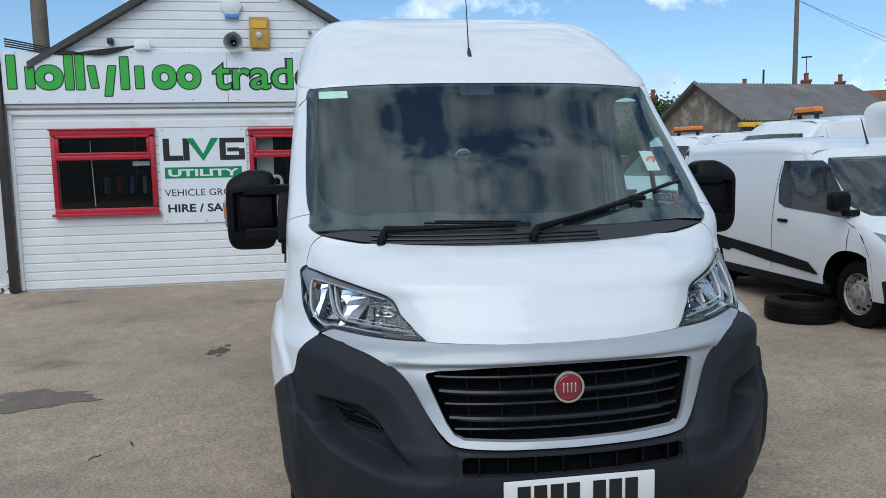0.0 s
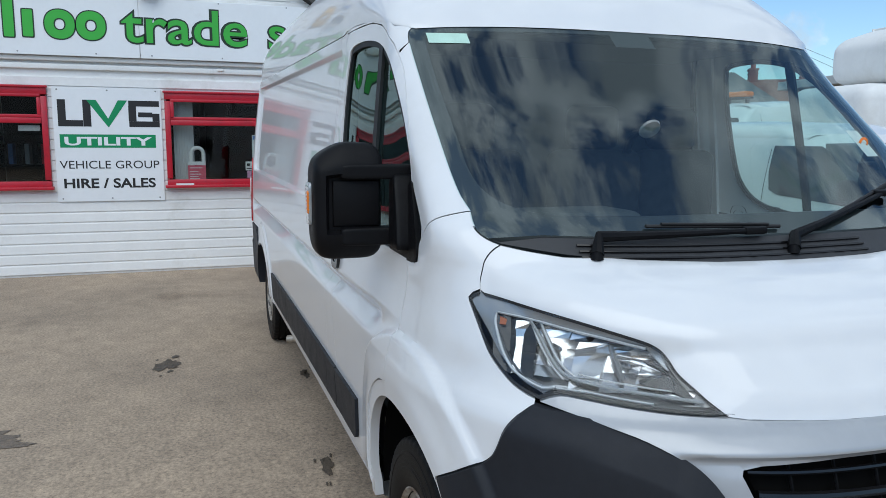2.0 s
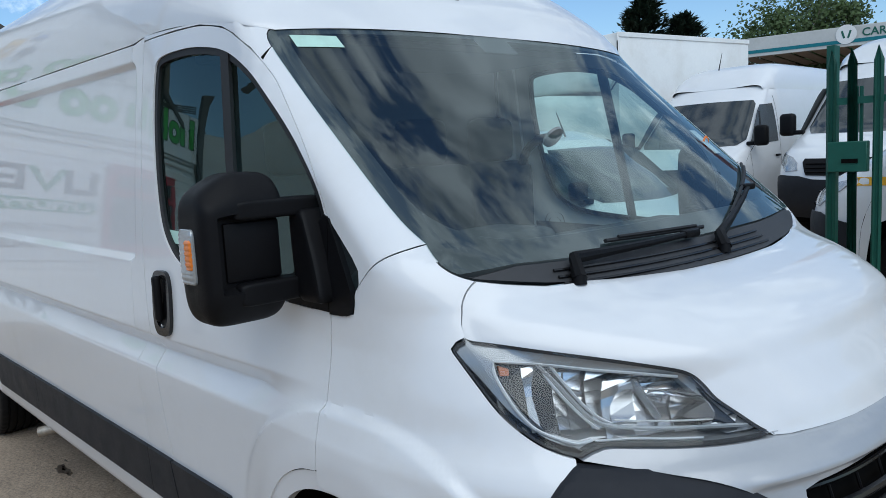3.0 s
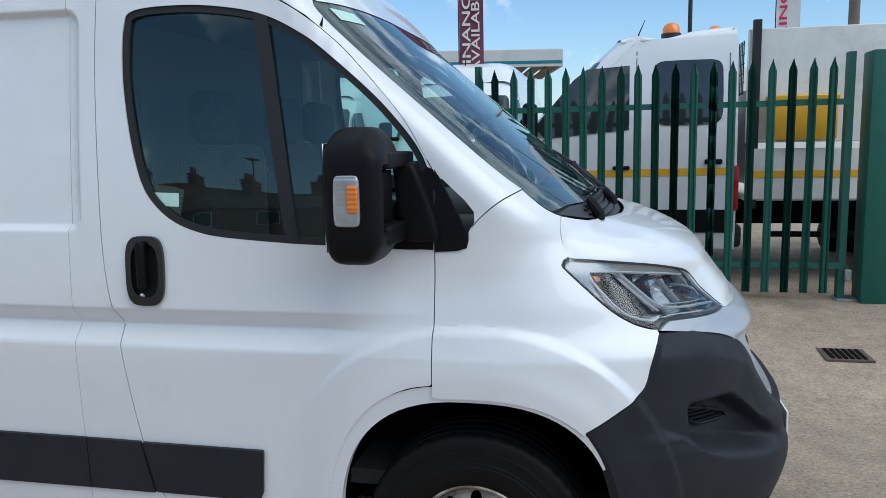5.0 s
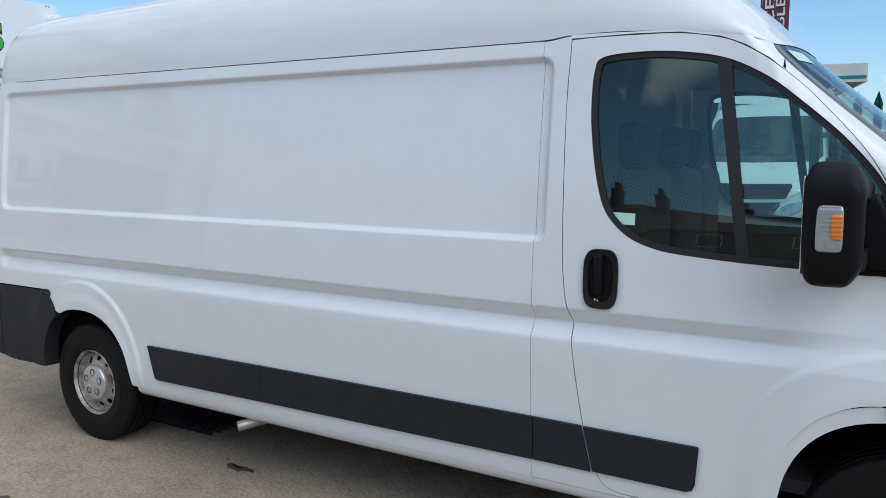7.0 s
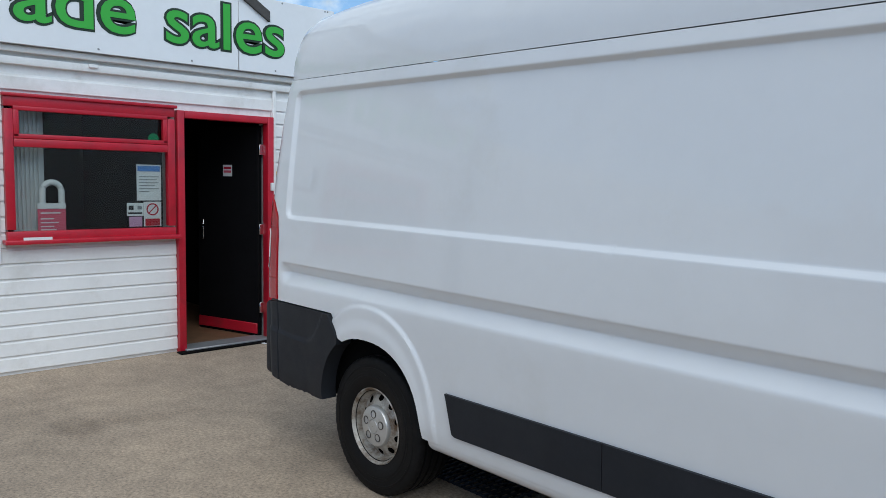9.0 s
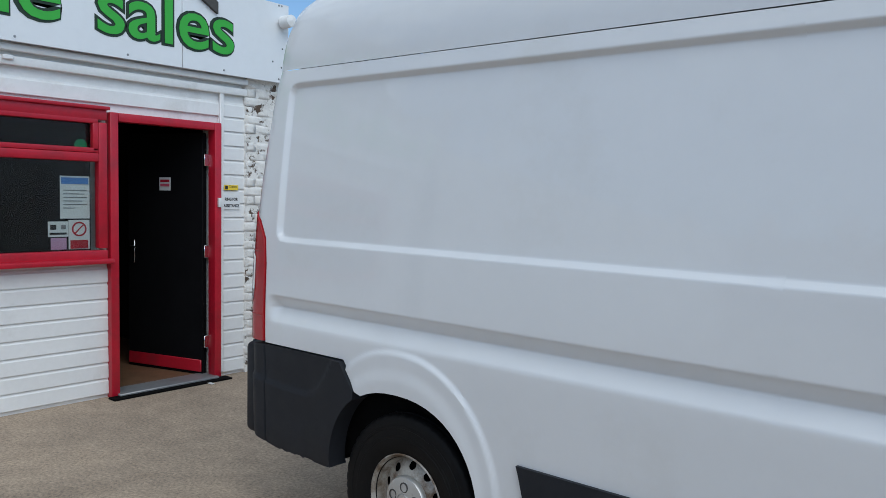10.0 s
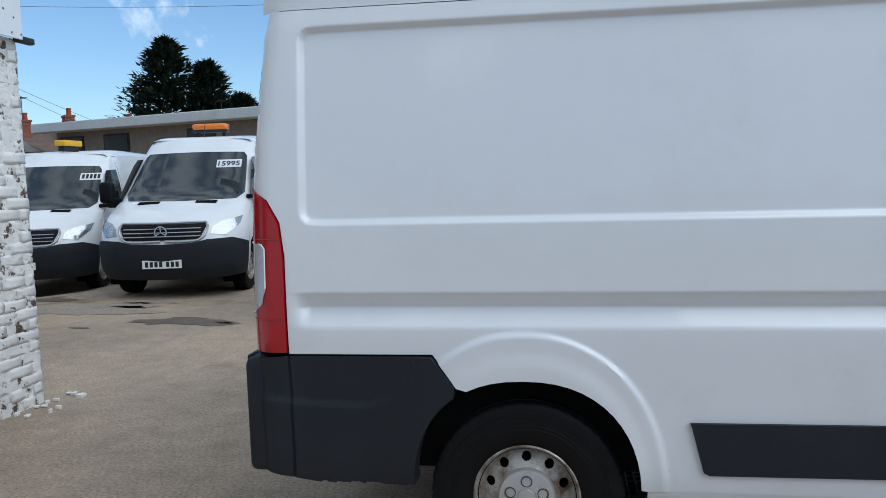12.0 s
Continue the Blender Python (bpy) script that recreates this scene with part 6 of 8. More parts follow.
    part("ring", lathe([(0.052, -0.0005), (0.052, 0.001), (0.041, 0.001), (0.041, -0.0005)], 28, "X", at=(XF - 0.0195, -0.646, 1.255)), RED_PAINT, c)
    part("slash", bm_box(0.001, 0.09, 0.009, (XF - 0.0192, -0.646, 1.255), rot=Matrix.Rotation(0.8, 3, "X")), RED_PAINT, c, smooth=False)
    part("footer", bm_box(0.0015, 0.125, 0.06, (XF - 0.0195, -0.646, 1.146)), RED_PAINT, c, smooth=False)
    c = card("pink_sign", -1.530, -1.326, 1.098, 1.266, PINK, XF - 0.05, "pink card sign standing on the window ledge", "sign")
    part("header", bm_box(0.0015, 0.205, 0.042, (XF - 0.047, -1.428, 1.290)), PAPER, c, smooth=False)
    bars(c, -1.51, -1.35, [1.235, 1.19, 1.16, 1.13, 1.105], 0.009, PAPER, XF - 0.047, (0.9, 0.6, 0.8, 0.6, 0.7))
    tagged(part("green_sticker", lathe([(0.045, 0), (0.045, 0.002), (0.001, 0.002)], 24, "X", at=(XF - 0.017, -0.631, 1.850)), UGREEN), "round green sticker on the window", "sticker")
    lock = [(XF - 0.075, -1.487, 1.26), (XF - 0.075, -1.487, 1.40)] + [(XF - 0.075, -1.417 + 0.07 * math.cos(a), 1.40 + 0.075 * math.sin(a)) for a in span(math.pi, 0, 0.3)] + [(XF - 0.075, -1.347, 1.26)]
    tagged(part("white_loop", tube(lock, 0.024, 10), PAPER), "white padlock-shaped loop standing behind the pink sign", "display")
    tagged(part("price_ticket", bm_box(0.003, 0.20, 0.035, (XF + 0.10, -1.57, 1.042)), PAPER, smooth=False), "paper strip lying on the red window sill", "paper")
    tagged(part("white_tag", bm_box(0.003, 0.22, 0.06, (XF - 0.02, -3.20, 1.69)), PAPER, smooth=False), "small white label inside the window", "label")
    # door: frame, leaf standing open, threshold
    door = thing("door_1", "open black office door with a red frame", "door", kind="structure")
    for b in (bm_box(0.10, 0.062, 2.10, (XF, DR[0] + 0.031, 1.05), 0.006), bm_box(0.10, 0.062, 2.10, (XF, DR[1] - 0.031, 1.05), 0.006), bm_box(0.10, DR[1] - DR[0] - 0.126, 0.062, (XF, (DR[0] + DR[1]) / 2, 2.068), 0.006)):
        part("door_frame", b, RED_PAINT, door)
    part("threshold", bm_box(0.22, 0.84, 0.03, (XF - 0.02, 0.015, 0.015), 0.006, 1), MET_GREY, door)
    part("step_edge", bm_box(0.10, 1.0, 0.014, (XF + 0.10, 0.02, 0.008), 0.004, 1), SHADE_BLACK, door)
    leaf = part("door_leaf", bm_box(0.82, 0.045, 2.0, (-0.41, 0, 1.02), 0.004, 1), BLACK_DOOR, door)
    leaf.matrix_basis = pose(XF - 0.08, 0.402, 0, 0, 0, 16.4)
    part("kick_rail", bm_box(0.80, 0.012, 0.10, (-0.41, -0.028, 0.095), 0.004, 1), RED_PAINT, leaf)
    h = part("door_handle", bm_box(0.04, 0.008, 0.20, (-0.76, -0.027, 1.02), 0.003, 1), CHROME, leaf)
    part("lever", tube([(-0.76, -0.03, 1.06), (-0.76, -0.07, 1.06), (-0.66, -0.07, 1.06)], 0.009, 8), CHROME, h)
    s = part("door_notice", bm_box(0.12, 0.003, 0.11, (-0.40, -0.026, 1.60)), PAPER, leaf, smooth=False)
    part("notice_band", bm_box(0.10, 0.002, 0.022, (-0.40, -0.028, 1.625)), RED_PAINT, s, smooth=False)
    part("notice_band", bm_box(0.10, 0.002, 0.022, (-0.40, -0.028, 1.590)), PINK, s, smooth=False)
    for k in (0.3, 1.05, 1.8):
        part("hinge", bm_box(0.02, 0.05, 0.10, (XF - 0.06, DR[1] - 0.07, k), 0.003, 1), CHROME, door)
    # signs beside the door
    s = tagged(part("caution_sign", bm_box(0.003, 0.135, 0.042, (XF + 0.006, 0.598, 1.580)), PLATE_YELLOW, smooth=False), "small yellow caution sign on the cladding", "sign")
    part("pictogram", bm_box(0.0015, 0.026, 0.03, (XF + 0.008, 0.552, 1.580)), INK, s, smooth=False)
    text_part("lettering", "Caution", 0.026, INK, s, Matrix.Translation((XF + 0.008, 0.575, 1.581)) @ FACE_E, 0.0005, width=0.075)
    s = tagged(part("ring_sign", bm_box(0.003, 0.165, 0.120, (XF + 0.006, 0.600, 1.458)), PAPER, smooth=False), "white sign reading ring for assistance", "sign")
    text_part("lettering", "RING FOR", 0.034, INK, s, Matrix.Translation((XF + 0.008, 0.537, 1.472)) @ FACE_E, 0.0005, 0.0012, width=0.125)
    text_part("lettering", "ASSISTANCE", 0.034, INK, s, Matrix.Translation((XF + 0.008, 0.525, 1.418)) @ FACE_E, 0.0005, 0.0012, width=0.150)
    s = tagged(part("bell_push", bm_box(0.025, 0.035, 0.075, (XF + 0.062, 0.455, 1.455), 0.006), PAPER), "white bell push on the door frame", "bell")
    # big sign
    sign = thing("shop_sign", "long white sign board with green lettering over the office front", "sign")
    for y0, y1 in ((-4.82, -2.00), (-1.995, 0.10), (0.105, 1.115)):
        part("sign_panel", bm_box(0.012, y1 - y0, 0.67, (XF + 0.085, (y0 + y1) / 2, 2.822), 0.003, 1), SIGN_W, sign)
    part("sign_back", bm_box(0.07, 5.88, 0.60, (XF + 0.042, -1.86, 2.835)), PAINT_W, sign, smooth=False)
    rnd = random.Random(4)
    for y in [-4.6, -3.9, -3.2, -2.5, -1.9, -1.1, -0.3, 0.5, 0.98, 1.07]:
        for z in (2.52, 3.14):
            part("screw", lathe([(0.009, 0), (0.007, 0.004), (0.001, 0.005)], 8, "X", at=(XF + 0.091, y + rnd.uniform(-0.05, 0.05), z)), MET_GREY, sign)
    for (y, z) in ((1.05, 2.78), (0.95, 2.66), (1.04, 2.62)):
        part("screw", lathe([(0.008, 0), (0.001, 0.003)], 8, "X", at=(XF + 0.091, y, z)), INK, sign)

    def word(body, y0, y1, z, size):
        m = Matrix.Translation((XF + 0.0925, y0, z)) @ FACE_E
        text_part("letter_outline", body, size, DARK_OUT, sign, Matrix.Translation((XF + 0.0925, y0 - 0.020, z)) @ FACE_E, 0.001, 0.024, width=y1 - y0 + 0.03)
        text_part("lettering", body, size, GREEN, sign, m @ Matrix.Translation((0, 0, 0.004)), 0.002, 0.005, width=y1 - y0)
    word("trade", -2.18, -0.805, 2.668, 0.56)
    word("sales", -0.555, 0.56, 2.655, 0.56)
    # the trade name as plain green strokes
    strokes = [("bar", -4.79, 0.10, 2.66, 3.08, 0), ("bar", -4.57, 0.10, 2.66, 2.93, 0), ("ring", -4.455, 0.335, 2.645, 2.955, 0), ("bar", -4.09, 0.10, 2.645, 3.09, 0), ("bar", -3.955, 0.10, 2.645, 3.09, 0), ("bar", -3.79, 0.09, 2.665, 2.945, -0.12), ("bar", -3.58, 0.09, 2.56, 2.945, 0.16), ("bar", -3.40, 0.10, 2.645, 3.06, 0), ("bar", -3.215, 0.10, 2.655, 2.94, 0), ("ring", -3.0, 0.30, 2.645, 2.955, 0), ("ring", -2.685, 0.30, 2.645, 2.955, 0)]
    for kind, y, w, z0, z1, lean in strokes:
        y, z0, z1 = y + 0.04, z0 + 0.022, z1 + 0.022
        for grow, xx, mt in ((0.013, 0.0925, DARK_OUT), (0.0, 0.0955, GREEN)):
            b = bmesh.new()
            cy, cz, hy, hz = y + w / 2, (z0 + z1) / 2, w / 2 + grow, (z1 - z0) / 2 + grow
            o = arch_line(cy, cz, hy, hz, 2.2 if kind == "ring" else 14, 0, 360, 36)[:-1]
            ou = [b.verts.new((XF + xx, a + lean * (c - cz), c)) for a, c in o]
            if kind == "ring":
                inn = [b.verts.new((XF + xx, cy + (a - cy) * 0.40, cz + (c - cz) * 0.42)) for a, c in o] if grow == 0 else [b.verts.new((XF + xx, cy + (a - cy) * 0.28, cz + (c - cz) * 0.31)) for a, c in o]
                for k in range(len(o)):
                    b.faces.new((ou[k - 1], ou[k], inn[k], inn[k - 1]))
            else:
                b.faces.new(ou)
            r = bmesh.ops.extrude_face_region(b, geom=list(b.faces))
            bmesh.ops.translate(b, vec=(0.002, 0, 0), verts=[v for v in r["geom"] if isinstance(v, bmesh.types.BMVert)])
            part("sign_stroke", b, mt, sign, smooth=False)
    # hire board
    hb = thing("hire_board", "white board with black and green lettering between the windows", "sign", pose(0, 0.341, 0.024) @ Matrix.Diagonal((1, 1.105, 1, 1)))
    part("board_panel", bm_box(0.006, 1.04, 1.295, (XF + 0.012, -2.46, 1.483), 0.002, 1), SIGN_W, hb)
    xx = XF + 0.016
    for b in (bm_box(0.002, 0.075, 0.30, (xx, -2.895, 1.84)), bm_box(0.002, 0.075, 0.30, (xx, -2.660, 1.84)), bm_box(0.002, 0.16, 0.07, (xx, -2.78, 1.725)), bm_box(0.002, 0.30, 0.065, (xx, -2.11, 1.957)), bm_box(0.002, 0.075, 0.17, (xx, -2.225, 1.84)), bm_box(0.002, 0.30, 0.065, (xx, -2.11, 1.722)), bm_box(0.002, 0.07, 0.09, (xx, -1.995, 1.80)), bm_box(0.002, 0.14, 0.055, (xx, -2.10, 1.83))):
        part("logo_block", b, INK, hb, smooth=False)
    v = bmesh.new()
    for pts in (((-2.66, 1.99), (-2.57, 1.99), (-2.46, 1.78), (-2.46, 1.68)), ((-2.46, 1.68), (-2.46, 1.78), (-2.36, 1.99), (-2.27, 1.99))):
        v.faces.new([v.verts.new((xx + 0.0015, a, c)) for a, c in pts])
    part("logo_wedge", v, UGREEN, hb, smooth=False)
    part("green_band", bm_box(0.002, 0.92, 0.150, (xx, -2.467, 1.526)), UGREEN, hb, smooth=False)
    text_part("lettering", "UTILITY", 0.13, SIGN_W, hb, Matrix.Translation((xx + 0.0016, -2.885, 1.480)) @ FACE_E, 0.001, 0.004, width=0.84)
    text_part("lettering", "VEHICLE GROUP", 0.13, INK, hb, Matrix.Translation((xx, -2.943, 1.213)) @ FACE_E, 0.001, 0.0, width=0.96)
    text_part("lettering", "HIRE / SALES", 0.15, INK, hb, Matrix.Translation((xx, -2.912, 0.993)) @ FACE_E, 0.001, 0.004, width=0.885)
    for y in (-2.93, -2.46, -1.99):
        for z in (0.87, 2.10):
            part("screw", lathe([(0.009, 0), (0.007, 0.003), (0.001, 0.004)], 8, "X", at=(XF + 0.0155, y, z)), MET_GREY, hb)
    # brick pier
    PIER_B = mat("painted_brick", (0.80, 0.78, 0.74), 0.8, var=0.07, scale=6, island=0.03, bump=0.016, bscale=16, dirt=(0.30, 0.21, 0.15), dirt_at=(0.69, 0.72), dirt_scale=11)
    MORT = mat("old_mortar", (0.78, 0.76, 0.72), 0.95, var=0.12, scale=12, bump=0.012, bscale=25, dirt=(0.10, 0.07, 0.05), dirt_at=(0.54, 0.59), dirt_scale=9)
    pier = thing("brick_pier", "white painted brick pier with peeling paint", "pier", kind="structure")
    part("mortar", bm_box(0.30, 0.430, 2.50, (XF - 0.1365, 1.043, 1.25)), MORT, pier, smooth=False)
    rnd = random.Random(7)
    shapes = []
    for k in range(9):
        b = bmesh.new()
        bmesh.ops.create_cube(b, size=2)
        bmesh.ops.subdivide_edges(b, edges=b.edges, cuts=2, use_grid_fill=True)
        for vv in b.verts:
            q = vv.co / (abs(vv.co.x) ** 60 + abs(vv.co.y) ** 60 + abs(vv.co.z) ** 60) ** (1 / 60)
            vv.co = Vector((q.x * 0.050, q.y * 0.112, q.z * 0.0375)) + Vector((rnd.uniform(-0.004, 0.004), rnd.uniform(-0.004, 0.004), rnd.uniform(-0.004, 0.004)))
        bmesh.ops.recalc_face_normals(b, faces=b.faces)
        me = bpy.data.meshes.new("brick")
        b.to_mesh(me)
        b.free()
        me.materials.append(PIER_B)
        me.shade_smooth()
        shapes.append(me)
    for c in range(33):
        ys = [0.935, 1.152] if c % 2 == 0 else [0.880, 1.043, 1.207]
        for i, y in enumerate(ys):
            b = new("brick", rnd.choice(shapes))
            b.parent = pier
            sy = 1.0 if c % 2 == 0 else (0.49 if i != 1 else 1.0)
            b.matrix_basis = pose(XF - 0.035 + rnd.uniform(-0.004, 0.003), y, 0.040 + 0.0755 * c, rnd.uniform(-1.2, 1.2), rnd.uniform(-1.0, 1.0), rnd.uniform(-1, 1)) @ Matrix.Diagonal((1, sy, 1, 1))
        if c % 2 == 0:
            b = new("brick", rnd.choice(shapes))
            b.parent = pier
            b.matrix_basis = pose(XF - 0.17, 1.222, 0.040 + 0.0755 * c, 0, 0, 90 + rnd.uniform(-2, 2))
    pier.matrix_world = pose(0, -0.040, 0) @ Matrix.Diagonal((1, 0.935, 1, 1))
    tagged(part("rubble", join(*[bm_box(rnd.uniform(0.015, 0.05), rnd.uniform(0.015, 0.05), rnd.uniform(0.01, 0.03), (XF + rnd.uniform(0.04, 0.25), rnd.uniform(0.75, 1.35), 0.012), 0.003, 1) for _ in range(12)]), PIER_B, smooth=False), "flakes of paint and mortar fallen beside the pier", "debris", kind="stuff")
    # things on the gable
    sp = thing("horn_speaker", "grey horn loudspeaker on the gable", "speaker")
    part("horn", lathe([(0.030, 0.0), (0.045, 0.08), (0.075, 0.14), (0.120, 0.18), (0.126, 0.185), (0.115, 0.18), (0.06, 0.12), (0.02, 0.06)], 28, "X", at=(XF + 0.02, -1.889, 3.267)), MET_GREY, sp)
    part("horn_core", lathe([(0.03, 0.16), (0.035, 0.10), (0.01, 0.06)], 16, "X", at=(XF + 0.02, -1.889, 3.267)), INK, sp)
    part("bracket", bm_box(0.05, 0.05, 0.10, (XF + 0.03, -1.889, 3.38), 0.006), MET_GREY, sp)
    al = thing("alarm_box", "weathered yellow metal alarm box on the gable", "alarm")
    part("case", bm_box(0.09, 0.26, 0.41, (XF + 0.045, -1.552, 3.412), 0.015, 2), mat("ochre_case", (0.52, 0.30, 0.05), 0.5, var=0.15, scale=8, dirt=(0.25, 0.16, 0.08), dirt_at=(0.5, 0.8), dirt_scale=7), al)
    part("lamp", lathe([(0.045, 0), (0.042, 0.015), (0.02, 0.025), (0.001, 0.026)], 20, "X", at=(XF + 0.09, -1.552, 3.372)), WHITE_LENS, al)
    part("lid", bm_box(0.012, 0.20, 0.10, (XF + 0.095, -1.552, 3.512), 0.004, 1), YELLOW, al)
    bell = thing("bell_box", "white and blue security bell box on the gable", "alarm")
    part("case", lathe([(0.15, 0), (0.145, 0.05), (0.13, 0.06), (0.001, 0.062)], 6, "X", at=(XF, -1.906, 3.76)), PAPER, bell)
    part("blue_rim", bm_box(0.064, 0.18, 0.06, (XF + 0.034, -1.906, 3.63), 0.012, 2), BLUE_CARD, bell)
    jb = tagged(part("junction_box", bm_box(0.09, 0.20, 0.13, (XF + 0.10, -3.06, 3.235), 0.012, 2), PAINT_W), "white cable box above the sign", "box")
    tagged(part("sensor", bm_box(0.10, 0.07, 0.08, (XF + 0.05, -3.47, 3.29), 0.015, 2), INK), "small black sensor above the sign", "sensor")
    tagged(part("sensor", bm_box(0.08, 0.05, 0.05, (XF + 0.05, -0.88, 3.42), 0.015, 2), MET_GREY), "small grey sensor on the gable", "sensor")
    for k in range(4):
        pts = curve([(XF + 0.10, -3.14, 3.225), (XF + 0.12, -3.6, 3.17 - 0.02 * k), (XF + 0.10, -4.1, 3.12 + 0.02 * k), (XF + 0.10, -4.75, 3.22 + 0.03 * k)], 0.1)
        tagged(part("cable", tube(pts, 0.011, 6), CABLE), "black cable slung above the sign", "cable", "cables over the sign")
    cam2 = thing("security_camera", "white security camera on the sign end", "camera")
    part("body", lathe([(0.001, 0.14), (0.05, 0.13), (0.055, 0.02), (0.04, 0.0), (0.001, 0)], 20, "X", at=(XF + 0.10, 1.04, 3.00)), PAINT_W, cam2)
    part("hood", bm_box(0.05, 0.16, 0.045, (XF + 0.04, 1.19, 2.50), 0.01, 2), INK, cam2)
    # downpipe and white wall beyond it
    pipe = thing("downpipe", "dark brown square downpipe at the corner of the office", "pipe")
    part("pipe", bm_box(0.085, 0.10, 3.5, (XF + 0.085, -4.885, 1.76), 0.01, 2), BROWN_PIPE, pipe)
    for z in (0.3, 1.7, 3.0):
        part("pipe_clip", bm_box(0.10, 0.13, 0.04, (XF + 0.075, -4.885, z), 0.006, 1), BROWN_PIPE, pipe)
    nb = tagged(part("neighbour_wall", bm_box(0.25, 9.0, 3.0, (XF - 0.10, -9.40, 1.5)), mat("white_render", (0.72, 0.72, 0.70), 0.9, var=0.08, scale=2, bump=0.004, bscale=50, dirt=(0.45, 0.42, 0.38), dirt_at=(0.55, 0.8)), smooth=False), "white rendered wall beside the office", "wall", kind="structure")
    part("wall_base", bm_box(0.05, 9.0, 0.12, (XF + 0.05, -9.40, 0.06)), MORT, nb, smooth=False)


build_office()


# ---- palisade fence ----
def build_fence():
    FGREEN = mat("green_fence_paint", (0.008, 0.095, 0.066), 0.55, var=0.10, scale=7, dirt=(0.05, 0.07, 0.05), dirt_at=(0.62, 0.9), dirt_scale=5)
    fence = thing("palisade_fence", "dark green steel palisade fence with pointed pales", "fence")
    Y = 3.99
    b = bmesh.new()
    prof = [(-0.034, 0.010), (-0.018, -0.006), (-0.008, 0.004), (0.008, 0.004), (0.018, -0.006), (0.034, 0.010)]
    z0, z1, z2 = 0.20, 2.10, 2.20
    rows = [[b.verts.new((x, y, z)) for x, y in prof] for z in (z0, z1)]
    tip = [b.verts.new((x * 0.08, y * 0.6, z2 if abs(x) < 0.02 else z2 - 0.01)) for x, y in prof]
    rows.append(tip)
    for r0, r1 in zip(rows, rows[1:]):
        for k in range(5):
            b.faces.new((r0[k], r0[k + 1], r1[k + 1], r1[k]))
    bmesh.ops.solidify(b, geom=list(b.faces), thickness=0.003)
    me = bpy.data.meshes.new("pale")
    b.to_mesh(me)
    b.free()
    me.materials.append(FGREEN)
    x = -0.786
    k = 0
    rnd = random.Random(2)
    while x < 2.30:
        p = new("pale", me)
        p.parent = fence
        p.matrix_basis = pose(x, Y - 0.03, ground_z(x, Y) * 0.0, 0, rnd.uniform(-0.3, 0.3), rnd.uniform(-2, 2))
        k += 1
        x += 0.1575
    for z in (1.83, 0.44):
        part("rail", bm_box(3.14, 0.006, 0.05, (0.77, Y - 0.012, z)), FGREEN, fence, smooth=False)
        part("rail", bm_box(3.14, 0.045, 0.006, (0.77, Y + 0.008, z + 0.022)), FGREEN, fence, smooth=False)
    for px in (-0.80, 2.36):
        part("post", bm_box(0.055, 0.10, 2.24, (px, Y + 0.06, 1.12)), FGREEN, fence, smooth=False)
    lk = part("lock_box", bm_box(0.27, 0.06, 0.22, (-0.66, Y - 0.02, 1.43), 0.006, 1), FGREEN, fence)
    part("lock_slot", bm_box(0.11, 0.01, 0.03, (-0.64, Y - 0.053, 1.40)), SHADE_BLACK, lk, smooth=False)
    for dz in (0.30, 0.38):
        part("upright_bar", bm_box(0.02, 0.02, 0.42, (-0.74 + dz * 0.4, Y + 0.02, 1.72)), FGREEN, fence, smooth=False)
    part("post_foot", bm_box(0.20, 0.20, 0.10, (2.42, Y + 0.08, 0.10), 0.01, 1), MET_GREY, fence)
    part("latch", bm_box(0.05, 0.08, 0.10, (2.40, Y, 0.36), 0.006, 1), MET_GREY, fence)
    part("gate_post", bm_box(0.26, 0.26, 2.22, (2.62, Y + 0.05, 1.13), 0.012, 2), FGREEN, fence)
    # drain cover
    d = thing("drain_cover", "rusty iron drain cover set in the tarmac", "drain")
    zz = ground_z(1.98, 2.46)
    RUST = mat("rusty_iron", (0.13, 0.10, 0.08), 0.7, metal=0.4, var=0.3, scale=20)
    part("frame", bm_box(0.30, 0.30, 0.014, (1.98, 2.46, zz + 0.002)), RUST, d, smooth=False)
    for k in range(6):
        part("bar", bm_box(0.022, 0.24, 0.012, (1.88 + 0.04 * k, 2.46, zz + 0.010)), SHADE_BLACK, d, smooth=False)


build_fence()


# ---- parked vehicles ----
SCREEN = mat("tinted_screen", (0.030, 0.036, 0.038), 0.06, var=0.15, scale=3, spec=0.8)
FAR_WHITE = WHITE_PAINT


